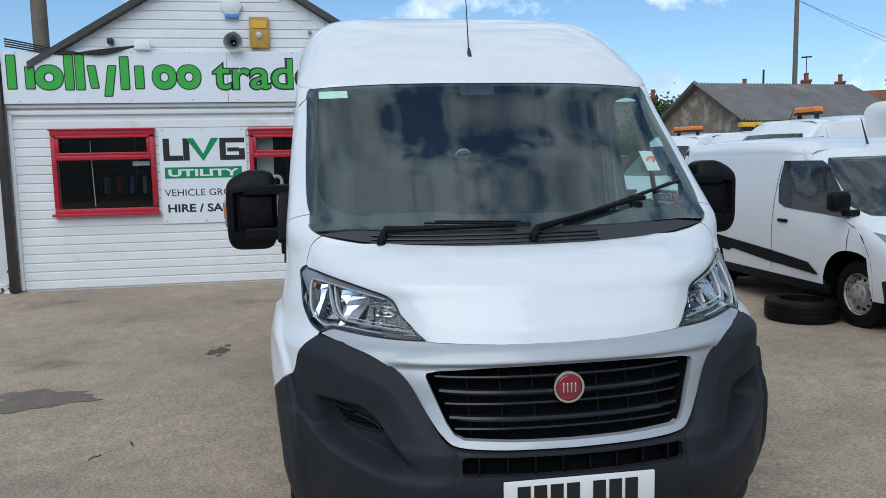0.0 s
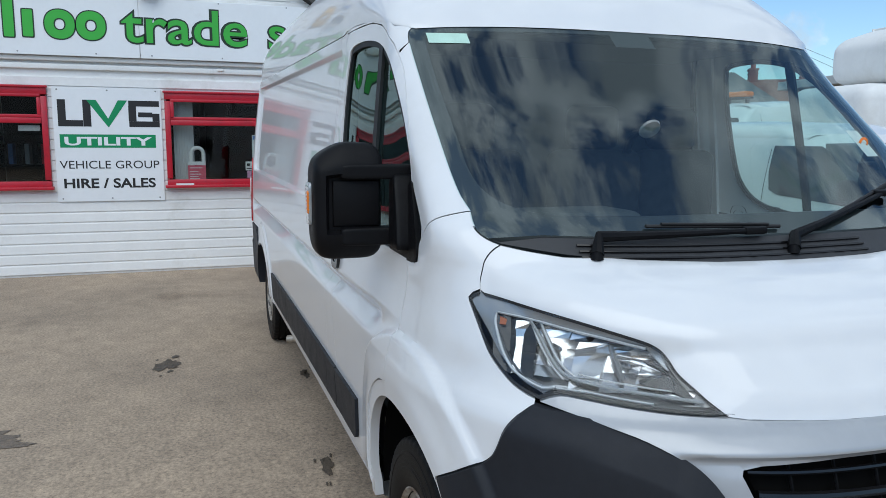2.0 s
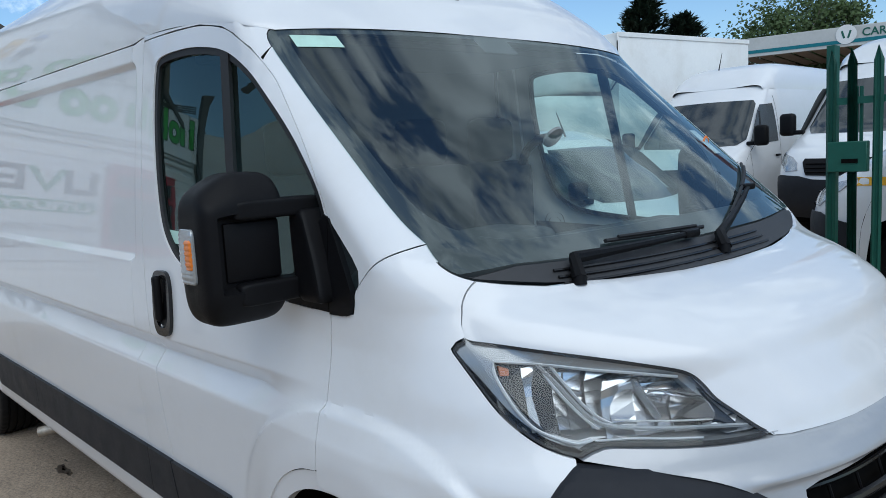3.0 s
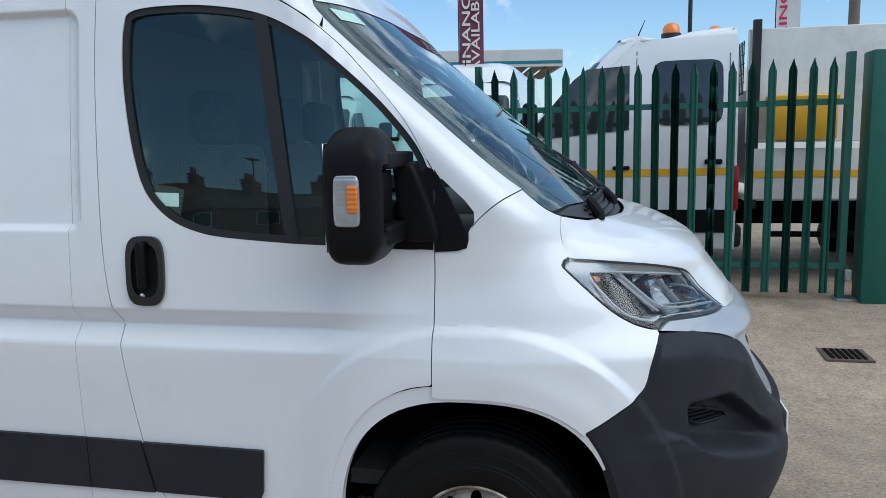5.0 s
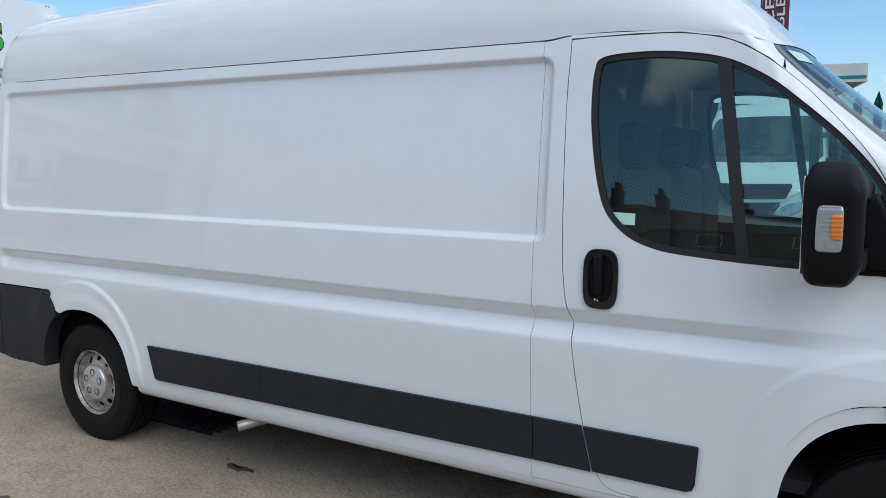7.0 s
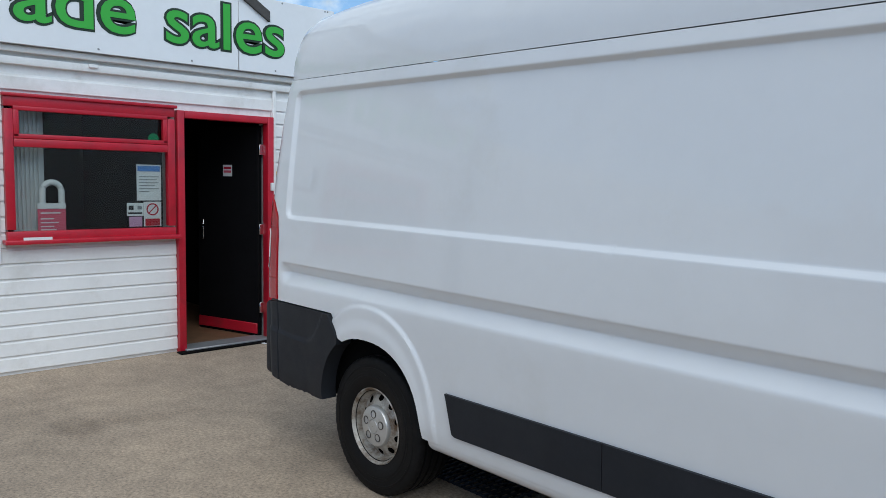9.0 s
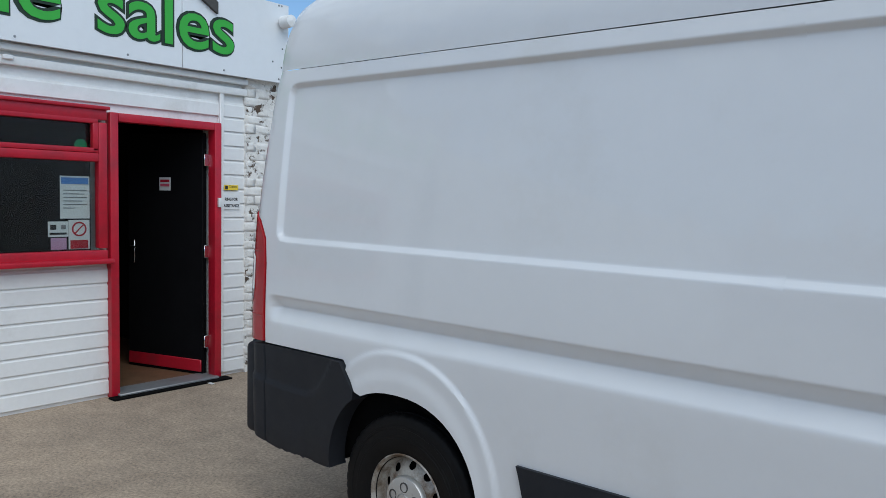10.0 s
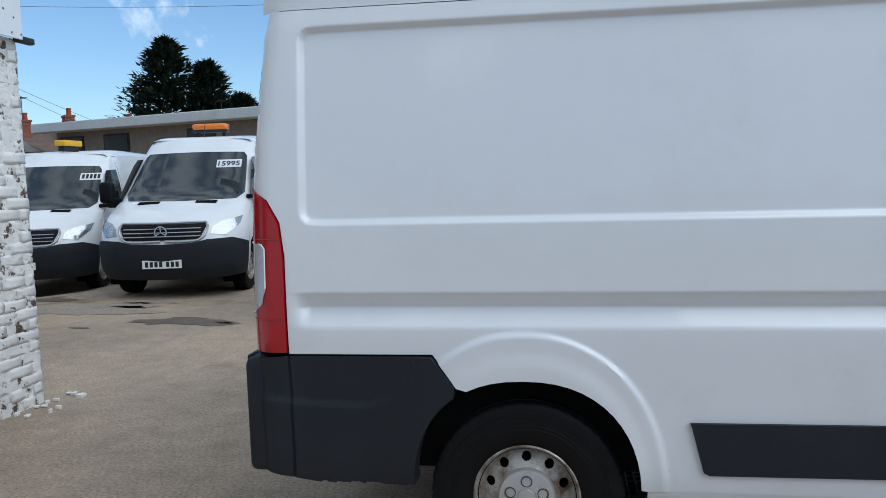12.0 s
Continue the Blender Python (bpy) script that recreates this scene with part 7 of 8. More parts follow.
def parked(name, label, m, kind="big", length=5.9, base=3.66, roof=2.45, cargo=True, beacon=0, stripe=False, strip=False, grille="plain", side_win=1, bumper_dark=True, group="parked vans", plate="white", tail_windows=False):
    """A simpler white van; local x forward from the front axle, y to its left."""
    v = thing(name, label, "van", m, group)
    if kind == "big":
        hull = Hull(nose=[(0.22, 0.80), (0.45, 0.93), (0.70, 0.96), (0.92, 0.90), (1.04, 0.80), (1.14, 0.62), (1.24, 0.36), (1.30, 0.18), (1.65, -0.24), (2.02, -0.62), (2.2, -0.82)], width=[(0.25, 0.94), (0.5, 0.99), (0.95, 1.0), (1.3, 0.98), (1.7, 0.93), (2.1, 0.86), (2.2, 0.83)], reach=[(0.2, 0.5), (0.9, 0.62), (1.15, 0.5), (1.3, 0.34), (2.1, 0.26)], tail=[(0.3, -length + 1.0), (2.3, -length + 1.04)], taper=[(0.9, 0.0), (1.2, 0.03), (2.1, 0.05)])
        zb, zt, tr, rr, wy = 1.285, 1.98, 0.345, 0.20, 0.88
        win = [(-0.95, 1.34), (-0.15, 1.30), (-0.05, 1.36), (-0.42, 1.80), (-0.55, 1.90), (-0.95, 1.92)]
        lamp = [("y", 0.62, 0.86), ("y", 0.80, 0.84), ("y", 0.93, 0.98), ("y", 0.94, 1.08), ("y", 0.74, 1.02), ("y", 0.64, 0.95)]
        bz, gr = 0.80, (0.56, 0.79, 1.00)
    else:
        hull = Hull(nose=[(0.20, 0.72), (0.40, 0.83), (0.60, 0.86), (0.75, 0.82), (0.86, 0.70), (0.96, 0.42), (1.04, 0.12), (1.30, -0.24), (1.62, -0.70), (1.7, -0.82)], width=[(0.2, 0.86), (0.45, 0.905), (0.8, 0.915), (1.05, 0.90), (1.4, 0.84), (1.68, 0.77)], reach=[(0.2, 0.5), (0.8, 0.6), (1.0, 0.42), (1.7, 0.3)], tail=[(0.3, -length + 0.86), (1.6, -length + 0.92)], taper=[(0.8, 0.0), (1.0, 0.03), (1.7, 0.05)])
        zb, zt, tr, rr, wy = 1.03, 1.585, 0.315, 0.19, 0.80
        win = [(-1.22, 1.30), (-1.17, 1.12), (-1.05, 1.075), (-0.12, 1.02), (-0.05, 1.06), (-0.52, 1.50), (-0.66, 1.56), (-1.22, 1.56)]
        lamp = [("y", 0.52, 0.74), ("y", 0.74, 0.70), ("y", 0.86, 0.80), ("y", 0.86, 0.92), ("y", 0.68, 0.86), ("y", 0.54, 0.80)]
        bz, gr = 0.58, (0.45, 0.62, 0.78)
    tail = -length + (1.0 if kind == "big" else 0.86)
    zr = hull.width[-1][0]
    back = tail if cargo else -1.93
    # front shell
    o = [(-1.57, 0.30), (1.57, 0.30), (1.57, zr - 0.002), (-1.57, zr - 0.002)]
    part("front_shell", sheet(o, lambda t, z: hull.at(t, z), span(-1.5, 1.5, 0.08), span(0.3, zr, 0.05), (), 0.08, 0), FAR_WHITE, v)

    def fr(nm, pts, mt, off, full=True, parent=v, du=0.1, dv=0.05):
        ts = hull.front(pts)
        ou = both(ts) if full else ts
        us = span(min(t for t, z in ou), max(t for t, z in ou), du)
        vs = span(min(z for t, z in ou), max(z for t, z in ou), dv)
        return part(nm, sheet(ou, lambda t, z: hull.at(t, z, off), us, vs, (), 0.05, 0.012, to_axis), mt, parent)
    hw = hull.w(zt) * 0.90
    fr("windscreen", [("y", 0, zb), ("y", hull.w(zb) * 0.80, zb + 0.02), ("y", hull.w(zb) * 0.885, zb + 0.10), ("y", hw, zt - 0.06), ("y", hw - 0.05, zt), ("y", 0, zt + 0.012)], SCREEN, 0.010)
    fr("bumper", [("y", 0, 0.26), ("y", 0.7, 0.27), ("x", 0.42, 0.30), ("x", 0.42, bz - 0.08), ("y", 0.86 if kind == "big" else 0.78, bz), ("y", 0.58, bz - 0.01), ("y", 0.40, bz - 0.05), ("y", 0, bz - 0.06)], GREY_PLASTIC, 0.022)
    g = fr("grille", [("y", 0, gr[1]), ("y", gr[0] * 0.88, gr[1] + 0.01), ("y", gr[0], gr[2] - 0.04), ("y", gr[0] * 0.97, gr[2]), ("y", 0, gr[2] - 0.005)], BLACK_PLASTIC, 0.014)
    for k in range(3):
        z = gr[1] + 0.05 + 0.05 * k
        part("grille_slat", tube([hull.at(hull.t_of("y", abs(y), z) * (1 if y > 0 else -1), z, 0.024) for y in span(-gr[0] * 0.9, gr[0] * 0.9, 0.1)], 0.009, 6), DARK_CHROME if grille == "star" and kind == "big" else BLACK_PLASTIC, g)
    if grille == "star":
        zz = (gr[1] + gr[2]) / 2
        b = part("badge", lathe([(0.085, 0), (0.085, 0.012), (0.070, 0.012), (0.070, 0)], 28, "X", at=(hull.xc(zz) + 0.02, 0, zz)), CHROME, v)
        for a in (90, 210, 330):
            part("badge_bar", bm_box(0.008, 0.014, 0.07, (hull.xc(zz) + 0.028, 0.035 * math.cos(radians(a)), zz + 0.035 * math.sin(radians(a))), rot=Matrix.Rotation(radians(a - 90), 3, "X")), CHROME, b, smooth=False)
        part("grille_surround", tube([hull.at(hull.t_of("y", abs(y), z) * (1 if y > 0 else -1), z, 0.016) for y, z in curve([(0, gr[1] - 0.01), (gr[0] * 0.86, gr[1]), (gr[0] * 1.04, gr[2] - 0.03), (gr[0] * 0.98, gr[2] + 0.015), (0, gr[2] + 0.012), (-gr[0] * 0.98, gr[2] + 0.015), (-gr[0] * 1.04, gr[2] - 0.03), (-gr[0] * 0.86, gr[1])], 0.06, True)], 0.016, 6), SILVER_PAINT, v)
        for s in (-1, 1):
            part("bonnet_vent", bm_box(0.09, 0.30, 0.012, (hull.xc(zb - 0.03) - 0.05, s * 0.40, zb - 0.015), 0.005, 1, Matrix.Rotation(radians(20), 3, "Y")), SHADE_BLACK, v)
    pl = part("number_plate", bm_box(0.008, 0.52, 0.11, (hull.xc(0.45) + 0.030, 0, 0.48), 0.002, 1), PLATE_WHITE, v)
    for k in range(7):
        part("plate_bar", bm_box(0.003, 0.042, 0.07, (hull.xc(0.45) + 0.034, -0.20 + 0.062 * k + (0.03 if k > 3 else 0), 0.48)), INK, pl, smooth=False)
    for s in (-1, 1):
        ts = [(s * -t, z) for t, z in hull.front(lamp)]
        us = span(min(t for t, z in ts), max(t for t, z in ts), 0.08)
        hl = part("headlight", sheet(ts, lambda t, z: hull.at(t, z, 0.010), us, span(0.7, 1.1, 0.05), (), 0.05, 0.012, to_axis), DARK_CHROME, v)
        part("lens", sheet(inset(ts, 0.012), lambda t, z: hull.at(t, z, 0.016), us, span(0.7, 1.1, 0.05), (), 0.05, 0), CLEAR, hl)
        # side skin
        af = [p for p in arch_line(0, tr, tr + 0.085, tr + 0.095, 2.3, -6, 186, 20) if p[1] > 0.32]
        ar = [(x - base, z) for x, z in af]
        xf = [(hull.xc(z) - hull.L(z), z) for z in span(0.32, zr - 0.04, 0.12)]
        q = [p for p in af if p[0] < xf[0][0] - 0.01]
        if cargo:
            q += [p for p in ar]
        q += [(back, 0.34), (back, zr - 0.04)]
        q += list(reversed(xf))
        part("side_panel", sheet(dense(q, 0.1), lambda x, z: Vector((x, s * hull.side(x, z), z)), span(back, 0.3, 0.15), span(0.35, zr, 0.1), (), 0.1, 0), FAR_WHITE, v)
        wn = part("side_window", sheet(win, lambda x, z: Vector((x, s * (hull.straight(x, z) + 0.006), z)), span(-1.2, -0.1, 0.15), span(1.0, 1.95, 0.12), (), 0.08, 0.01, to_axis), SCREEN, v)
        part("window_divider", sheet([(-0.52, win[0][1] - 0.03), (-0.48, win[0][1] - 0.03), (-0.58, 1.50), (-0.62, 1.50)] if kind == "small" else [(-0.40, 1.32), (-0.36, 1.32), (-0.46, 1.80), (-0.50, 1.80)], lambda x, z: Vector((x, s * (hull.straight(x, z) + 0.010), z)), [], [], (), 0.08, 0), RUBBER, wn)
        if side_win > 1:
            o2 = arch_line(-1.485, 1.655, 0.315, 0.295, 7.0, 0, 360, 28)[:-1]
            part("door_handle", bm_box(0.16, 0.03, 0.035, (-1.72, s * (hull.straight(-1.7, 1.1) + 0.012), 1.16), 0.012, 2), BLACK_PLASTIC, v)
            part("door_gap", sheet([(-1.86, 0.45), (-1.853, 0.45), (-1.853, 2.0), (-1.86, 2.0)], lambda x, z: Vector((x, s * (hull.straight(x, z) + 0.003), z)), [], span(0.45, 2.0, 0.1), (), 0.1, 0), SHADE_BLACK, v)
            part("side_window", sheet(o2, lambda x, z: Vector((x, s * (hull.straight(x, z) + 0.006), z)), span(-1.8, -1.1, 0.15), span(1.3, 1.95, 0.12), (), 0.08, 0.01, to_axis), SCREEN, v)
        for xl, za, zb2 in ((-1.02 if kind == "big" else -1.26, 0.42, zr - 0.15), (0.02 if kind == "big" else -0.06, 0.85 if kind == "big" else 0.72, zb)):
            part("door_gap", sheet([(xl, za), (xl + 0.007, za), (xl + 0.007, zb2), (xl, zb2)], lambda x, z: Vector((x, s * (hull.side(x, z) + 0.002), z)), [], span(za, zb2, 0.1), (), 0.1, 0), SHADE_BLACK, v)
        part("door_handle", bm_box(0.16, 0.03, 0.035, (-0.88 if kind == "big" else -1.06, s * (hull.straight(-0.9, 1.1 if kind == "big" else 0.93) + 0.012), 1.12 if kind == "big" else 0.935), 0.012, 2), BLACK_PLASTIC, v)
        part("wing_mirror", bm_box(0.14, 0.20, 0.30 if kind == "big" else 0.19, (-0.02 if kind == "big" else -0.10, s * (hull.w(1.3) + 0.16), zb + 0.15), 0.05, 3), BLACK_PLASTIC, v)
        part("mirror_arm", bm_box(0.08, 0.16, 0.06, (-0.02 if kind == "big" else -0.10, s * (hull.w(1.2) + 0.01), zb + 0.04), 0.02, 2), BLACK_PLASTIC, v)
        for xw in (0, -base):
            if xw == 0 or cargo:
                line = arch_line(xw, tr, tr + 0.10, tr + 0.11, 2.3, -20, 200, 16)
                bm = bmesh.new()
                rows = [[bm.verts.new((x, s * y, z)) for x, z in line] for y in (wy + 0.06, wy - 0.25)]
                for k in range(len(line) - 1):
                    bm.faces.new((rows[0][k], rows[0][k + 1], rows[1][k + 1], rows[1][k]))
                bm.faces.new(rows[1])
                part("wheel_housing", bm, SHADE_BLACK, v)
            make_wheel("wheel", tr, 0.20, rr, v, (xw, s * (wy - 0.08), tr), s, holes=12, seg=40, rim_mat=STEEL_RIM)
        if strip:
            o3 = [(-2.75, 0.69), (-1.27, 0.60), (-0.62, 0.545), (-0.46, 0.44), (-1.27, 0.475), (-2.05, 0.54), (-2.12, 0.505), (-2.60, 0.525)]
            part("side_strip", sheet(dense(o3, 0.1), lambda x, z: Vector((x, s * (hull.side(x, z) + 0.014), z)), span(-2.7, -0.5, 0.2), [0.55], (), 0.1, 0.014, to_axis), BLACK_PLASTIC, v)
            part("sill", bm_box(2.0, 0.05, 0.10, (-1.33, s * 0.86, 0.30), 0.02, 2), BLACK_PLASTIC, v)
        if stripe:
            part("stripe", sheet([(back + 0.02, 1.045), (0.6, 1.02), (0.6, 1.085), (back + 0.02, 1.115)], lambda x, z: Vector((x, s * (hull.side(x, z) + 0.004), z)), span(back, 0.55, 0.15), [], (), 0.1, 0), YELLOW, v)
            part("lower_trim", sheet([(back + 0.02, 0.50), (-0.50, 0.50), (-0.50, 0.72), (back + 0.02, 0.72)], lambda x, z: Vector((x, s * (hull.side(x, z) + 0.010), z)), span(back, -0.5, 0.2), [0.6], (), 0.1, 0.01, to_axis), BLACK_PLASTIC, v)
    # roof
    brow_z = [(-1.3, roof - 0.02), (-1.0, roof - 0.10)] if kind == "small" else [(-1.6, roof - 0.02), (-1.25, roof - 0.10), (-1.0, zr + (roof - zr) * 0.42)]
    zt2 = [(tail - 0.02, roof - 0.15), (tail + 0.2, roof - 0.02), (-2.0, roof)] + brow_z + [(hull.nose[-1][1] + 0.02, zr - 0.02)]
    us = span(0, 0.8, 0.04) + span(0.815, 1, 0.0185)
    ss = span(-1, 1, 0.08)
    bm = bmesh.new()

    def rf(u, sv):
        a = sv * math.pi / 2
        q = math.copysign(abs(math.sin(a)) ** 0.33, a)
        x = back + 0.01 + (hull.nose[-1][1] + 0.010 - 0.06 * q * q - back - 0.01) * u
        z0 = zr - 0.05
        return Vector((x, q * (hull.side(min(x, hull.nose[-1][1] - 0.1), z0) - 0.001), z0 + (max(table(x, zt2), z0) - z0) * max(0.0, 1 - abs(q) ** 6) ** 0.5))
    gg = [[bm.verts.new(rf(u, sv)) for sv in ss] for u in us]
    for i in range(len(us) - 1):
        for j in range(len(ss) - 1):
            bm.faces.new((gg[i][j], gg[i + 1][j], gg[i + 1][j + 1], gg[i][j + 1]))
    part("roof", bm, FAR_WHITE, v)
    bm = bmesh.new()
    zz = span(0.36, zr - 0.04, 0.25)
    for y0, y1 in ((-1, -0.01), (0.01, 1)):
        rows = [[bm.verts.new((back + 0.004, y * hull.side(back + 0.1, z), z)) for y in (y0, y1)] for z in zz]
        for r0, r1 in zip(rows, rows[1:]):
            bm.faces.new((r0[0], r0[1], r1[1], r1[0]))
    part("rear_door", bm, FAR_WHITE, v)
    part("rear_head", bm_box(0.04, hull.side(back + 0.1, zr - 0.05) * 1.9, roof - zr, (back + 0.03, 0, (roof + zr) / 2 - 0.04), 0.01), FAR_WHITE, v)
    part("inner_core", bm_box(-back - 1.5, 1.3, zr - 0.8, ((back - 1.3) / 2, 0, zr / 2 + 0.1)), SHADE_BLACK, v, smooth=False)
    part("front_core", bm_box(1.0, 1.2, 0.5, (0.1, 0, 0.60)), SHADE_BLACK, v, smooth=False)
    part("rear_bumper", bm_box(0.12, 1.75, 0.22, (back - 0.02, 0, 0.45), 0.04, 2), GREY_PLASTIC, v)
    for s in (-1, 1):
        part("tail_lamp", bm_box(0.06, 0.09, 0.42, (back + 0.01, s * (hull.side(back + 0.1, 0.9) - 0.03), 0.92), 0.015, 2), RED_LENS, v)
    part("rear_plate", bm_box(0.008, 0.52, 0.11, (back - 0.006, 0.0, 0.78)), PLATE_YELLOW, v, smooth=False)
    part("aerial", tube([(-1.0, 0, roof - 0.10), (-1.12, 0, roof + 0.18)], [0.012, 0.004], 6), INK, v)
    for k in range(beacon):
        bx = (-1.35, 0.0) if beacon == 1 else ((-1.38, 0.1), (-1.86, -0.3))[k]
        b = part("beacon_base", lathe([(0.10, -0.06), (0.10, 0.035), (0.001, 0.04)], 20, "Z", at=(bx[0], bx[1], roof - 0.02)), INK, v)
        part("beacon", lathe([(0.090, 0.015), (0.088, 0.06), (0.07, 0.10), (0.03, 0.125), (0.001, 0.128)], 20, "Z", at=(bx[0], bx[1], roof - 0.0)), ORANGE, b, "orange flashing beacon")
    return v


def light_bar(m, w=0.9):
    b = thing("beacon_bar", "long orange roof light bar", "light bar", m)
    part("bar_base", bm_box(0.18, w, 0.04, (0, 0, 0.02), 0.01, 1), INK, b)
    part("bar_lens", bm_box(0.20, w, 0.10, (0, 0, 0.09), 0.035, 3), ORANGE, b)
    for s in (-1, 1):
        part("bar_foot", bm_box(0.06, 0.05, 0.14, (0, s * w * 0.38, -0.06)), INK, b, smooth=False)
    return b


# small van beside the long one, more behind it
parked("small_van", "white small panel van with dark side strip beside a tyre", pose(-2.98, 4.92, 0.0), "small", 4.42, 2.66, 1.82, strip=True)
# vans facing the fence
parked("tall_van", "white tall van with a dark windscreen in the far row", pose(-4.75, 9.0, 0.18, 0, 0, -88), "big", 6.0, 3.6, 2.62)
parked("tall_van", "white tall van parked behind the fence", pose(-1.95, 8.55, 0.30, 0, 0, -90), "big", 6.0, 3.6, 2.60)
# crew-cab tipper behind the fence
crew = parked("crew_cab_truck", "white crew-cab tipper truck with a yellow stripe behind the fence", pose(-0.38, 5.48, 0.16, 0, 0, 180), "big", 5.9, 3.66, 2.28, cargo=False, beacon=2, stripe=True, side_win=2, group="parked trucks")

# its cab stands taller than the vans
for ob in [o for o in crew.children_recursive if o.type == "MESH" and (o.parent == crew or o.name.startswith("beacon"))]:
    for v in ob.data.vertices:
        v.co.z += 0.17 * smooth01(1.12, 1.42, v.co.z)


def build_tipper():
    DROP = mat("tipper_white", (0.74, 0.74, 0.70), 0.5, var=0.06, scale=4, dirt=(0.5, 0.46, 0.40), dirt_at=(0.55, 0.85))
    t = thing("tipper_body", "white dropside tipper body with yellow toolbox", "truck body", pose(0, 0, 0))
    part("side_board", bm_box(3.2, 0.05, 0.48, (3.25, 4.66, 1.20), 0.008, 1), DROP, t)
    part("side_board", bm_box(3.2, 0.04, 1.05, (3.25, 4.72, 2.02), 0.008, 1), DROP, t)
    part("far_board", bm_box(3.2, 0.05, 1.4, (3.25, 6.55, 1.65)), DROP, t, smooth=False)
    part("floor_board", bm_box(3.2, 1.9, 0.06, (3.25, 5.6, 0.98)), DROP, t, smooth=False)
    part("stripe", bm_box(3.2, 0.004, 0.065, (3.25, 4.632, 1.20)), YELLOW, t, smooth=False)
    part("headboard_post", bm_box(0.07, 0.07, 1.75, (1.72, 4.68, 1.75)), INK, t, smooth=False)
    part("headboard", bm_box(0.04, 1.9, 0.9, (1.70, 5.6, 1.55)), MET_GREY, t, smooth=False)
    for k in range(6):
        part("mesh_wire", tube([(1.62, 4.75 + 0.09 * k, 1.95), (1.62, 4.75 + 0.09 * k, 2.45)], 0.006, 5), INK, t)
        part("mesh_wire", tube([(1.62, 4.72, 1.97 + 0.09 * k), (1.62, 5.25, 1.97 + 0.09 * k)], 0.006, 5), INK, t)
    bx = part("toolbox", bm_box(0.60, 0.10, 0.36, (2.12, 4.62, 1.70), 0.012, 2), YELLOW, t, "yellow steel toolbox")
    part("toolbox_lid", bm_box(0.62, 0.12, 0.05, (2.12, 4.615, 1.90), 0.01, 1), YELLOW, bx)
    part("chassis", bm_box(3.6, 0.9, 0.20, (3.1, 5.6, 0.78)), SHADE_BLACK, t, smooth=False)
    part("side_guard", bm_box(2.2, 0.06, 0.05, (3.0, 4.75, 0.62)), SHADE_BLACK, t, smooth=False)
    part("mudguard", bm_box(0.9, 0.3, 0.12, (3.1, 4.85, 0.80), 0.04, 2), SHADE_BLACK, t)
    for s in (-1, 1):
        make_wheel("wheel", 0.345, 0.20, 0.2, t, (3.11, 5.62 + s * 0.82, 0.345 + 0.08), s, holes=12, seg=40)


build_tipper()


def build_box_truck():
    BOX = mat("box_white", (0.78, 0.78, 0.76), 0.5, var=0.03, scale=2, dirt=(0.62, 0.60, 0.56), dirt_at=(0.5, 0.9))
    t = thing("box_truck", "white box truck with a dented rounded pod over the cab", "truck", pose(-7.75, 10.15, 0.0, 0, 0, -97.5), group="parked trucks")
    part("box", bm_box(4.0, 2.1, 2.6, (-2.0, 0, 2.30), 0.02, 2), BOX, t)
    pod = bm_box(0.95, 2.06, 0.98, (0.44, 0, 3.06), 0.26, 6)
    bmesh.ops.subdivide_edges(pod, edges=[e for e in pod.edges if e.calc_length() > 0.3], cuts=6, use_grid_fill=True)
    for v in pod.verts:
        # roof slopes down forward; a long shallow dent across the side
        v.co.z -= 0.20 * smooth01(0.0, 0.9, v.co.x) * smooth01(2.7, 3.5, v.co.z)
        v.co.y -= 0.035 * math.exp(-((v.co.x - 0.45) / 0.22) ** 2 - ((v.co.z - 2.95 - 0.4 * (v.co.x - 0.45)) / 0.10) ** 2) * (1 if v.co.y > 0.8 else 0)
    part("pod", pod, BOX, t)
    for sy in (-1, 1):
        part("corner_post", bm_box(0.05, 0.05, 2.6, (0.0, sy * 1.04, 2.30), 0.01, 1), BOX, t)
        part("pod_seal", tube([(0.02, sy * 1.045, 3.45), (0.03, sy * 1.05, 2.78), (0.22, sy * 1.05, 2.57)], 0.014, 6), RUBBER, t)
    part("top_rail", bm_box(4.02, 0.05, 0.09, (-2.0, 1.045, 3.56), 0.01, 1), BOX, t)
    part("cab", bm_box(1.75, 1.95, 1.60, (0.85, 0, 1.70), 0.25, 4), BOX, t)
    part("cab_screen", bm_box(0.04, 1.6, 0.65, (1.62, 0, 2.00), 0.015, 1, Matrix.Rotation(radians(-30), 3, "Y")), SCREEN, t)
    part("bonnet", bm_box(0.9, 1.85, 0.75, (1.95, 0, 1.05), 0.2, 4), BOX, t)
    part("chassis", bm_box(5.6, 0.9, 0.3, (-1.1, 0, 0.86)), SHADE_BLACK, t, smooth=False)
    for x in (1.75, -2.6):
        for s in (-1, 1):
            make_wheel("wheel", 0.36, 0.2, 0.2, t, (x, s * 0.85, 0.36), s, holes=12, seg=32)


build_box_truck()
# the three facing the yard beyond the office, and a small van backed up beside them
parked("cab_van", "white cab with an orange light bar and dark bumper", pose(-9.24, 6.56, 0.0, 0, 0, -82), "big", 5.6, 3.66, 2.30, grille="star", stripe=False, group="cabs in the yard")
light_bar(pose(-9.45, 7.97, 2.33, 0, 0, -82), 0.55)
parked("cab_van", "white cab with dark bumper and a yellow roof beacon", pose(-12.13, 7.40, -0.10, 0, 0, -76), "big", 5.6, 3.66, 2.30, grille="star", group="cabs in the yard")
yb = thing("yellow_light", "yellow roof work light", "light", pose(-12.42, 8.62, 2.24))
part("lamp_box", bm_box(0.2, 0.5, 0.10, (0, 0, 0.06), 0.02, 2), YELLOW, yb)
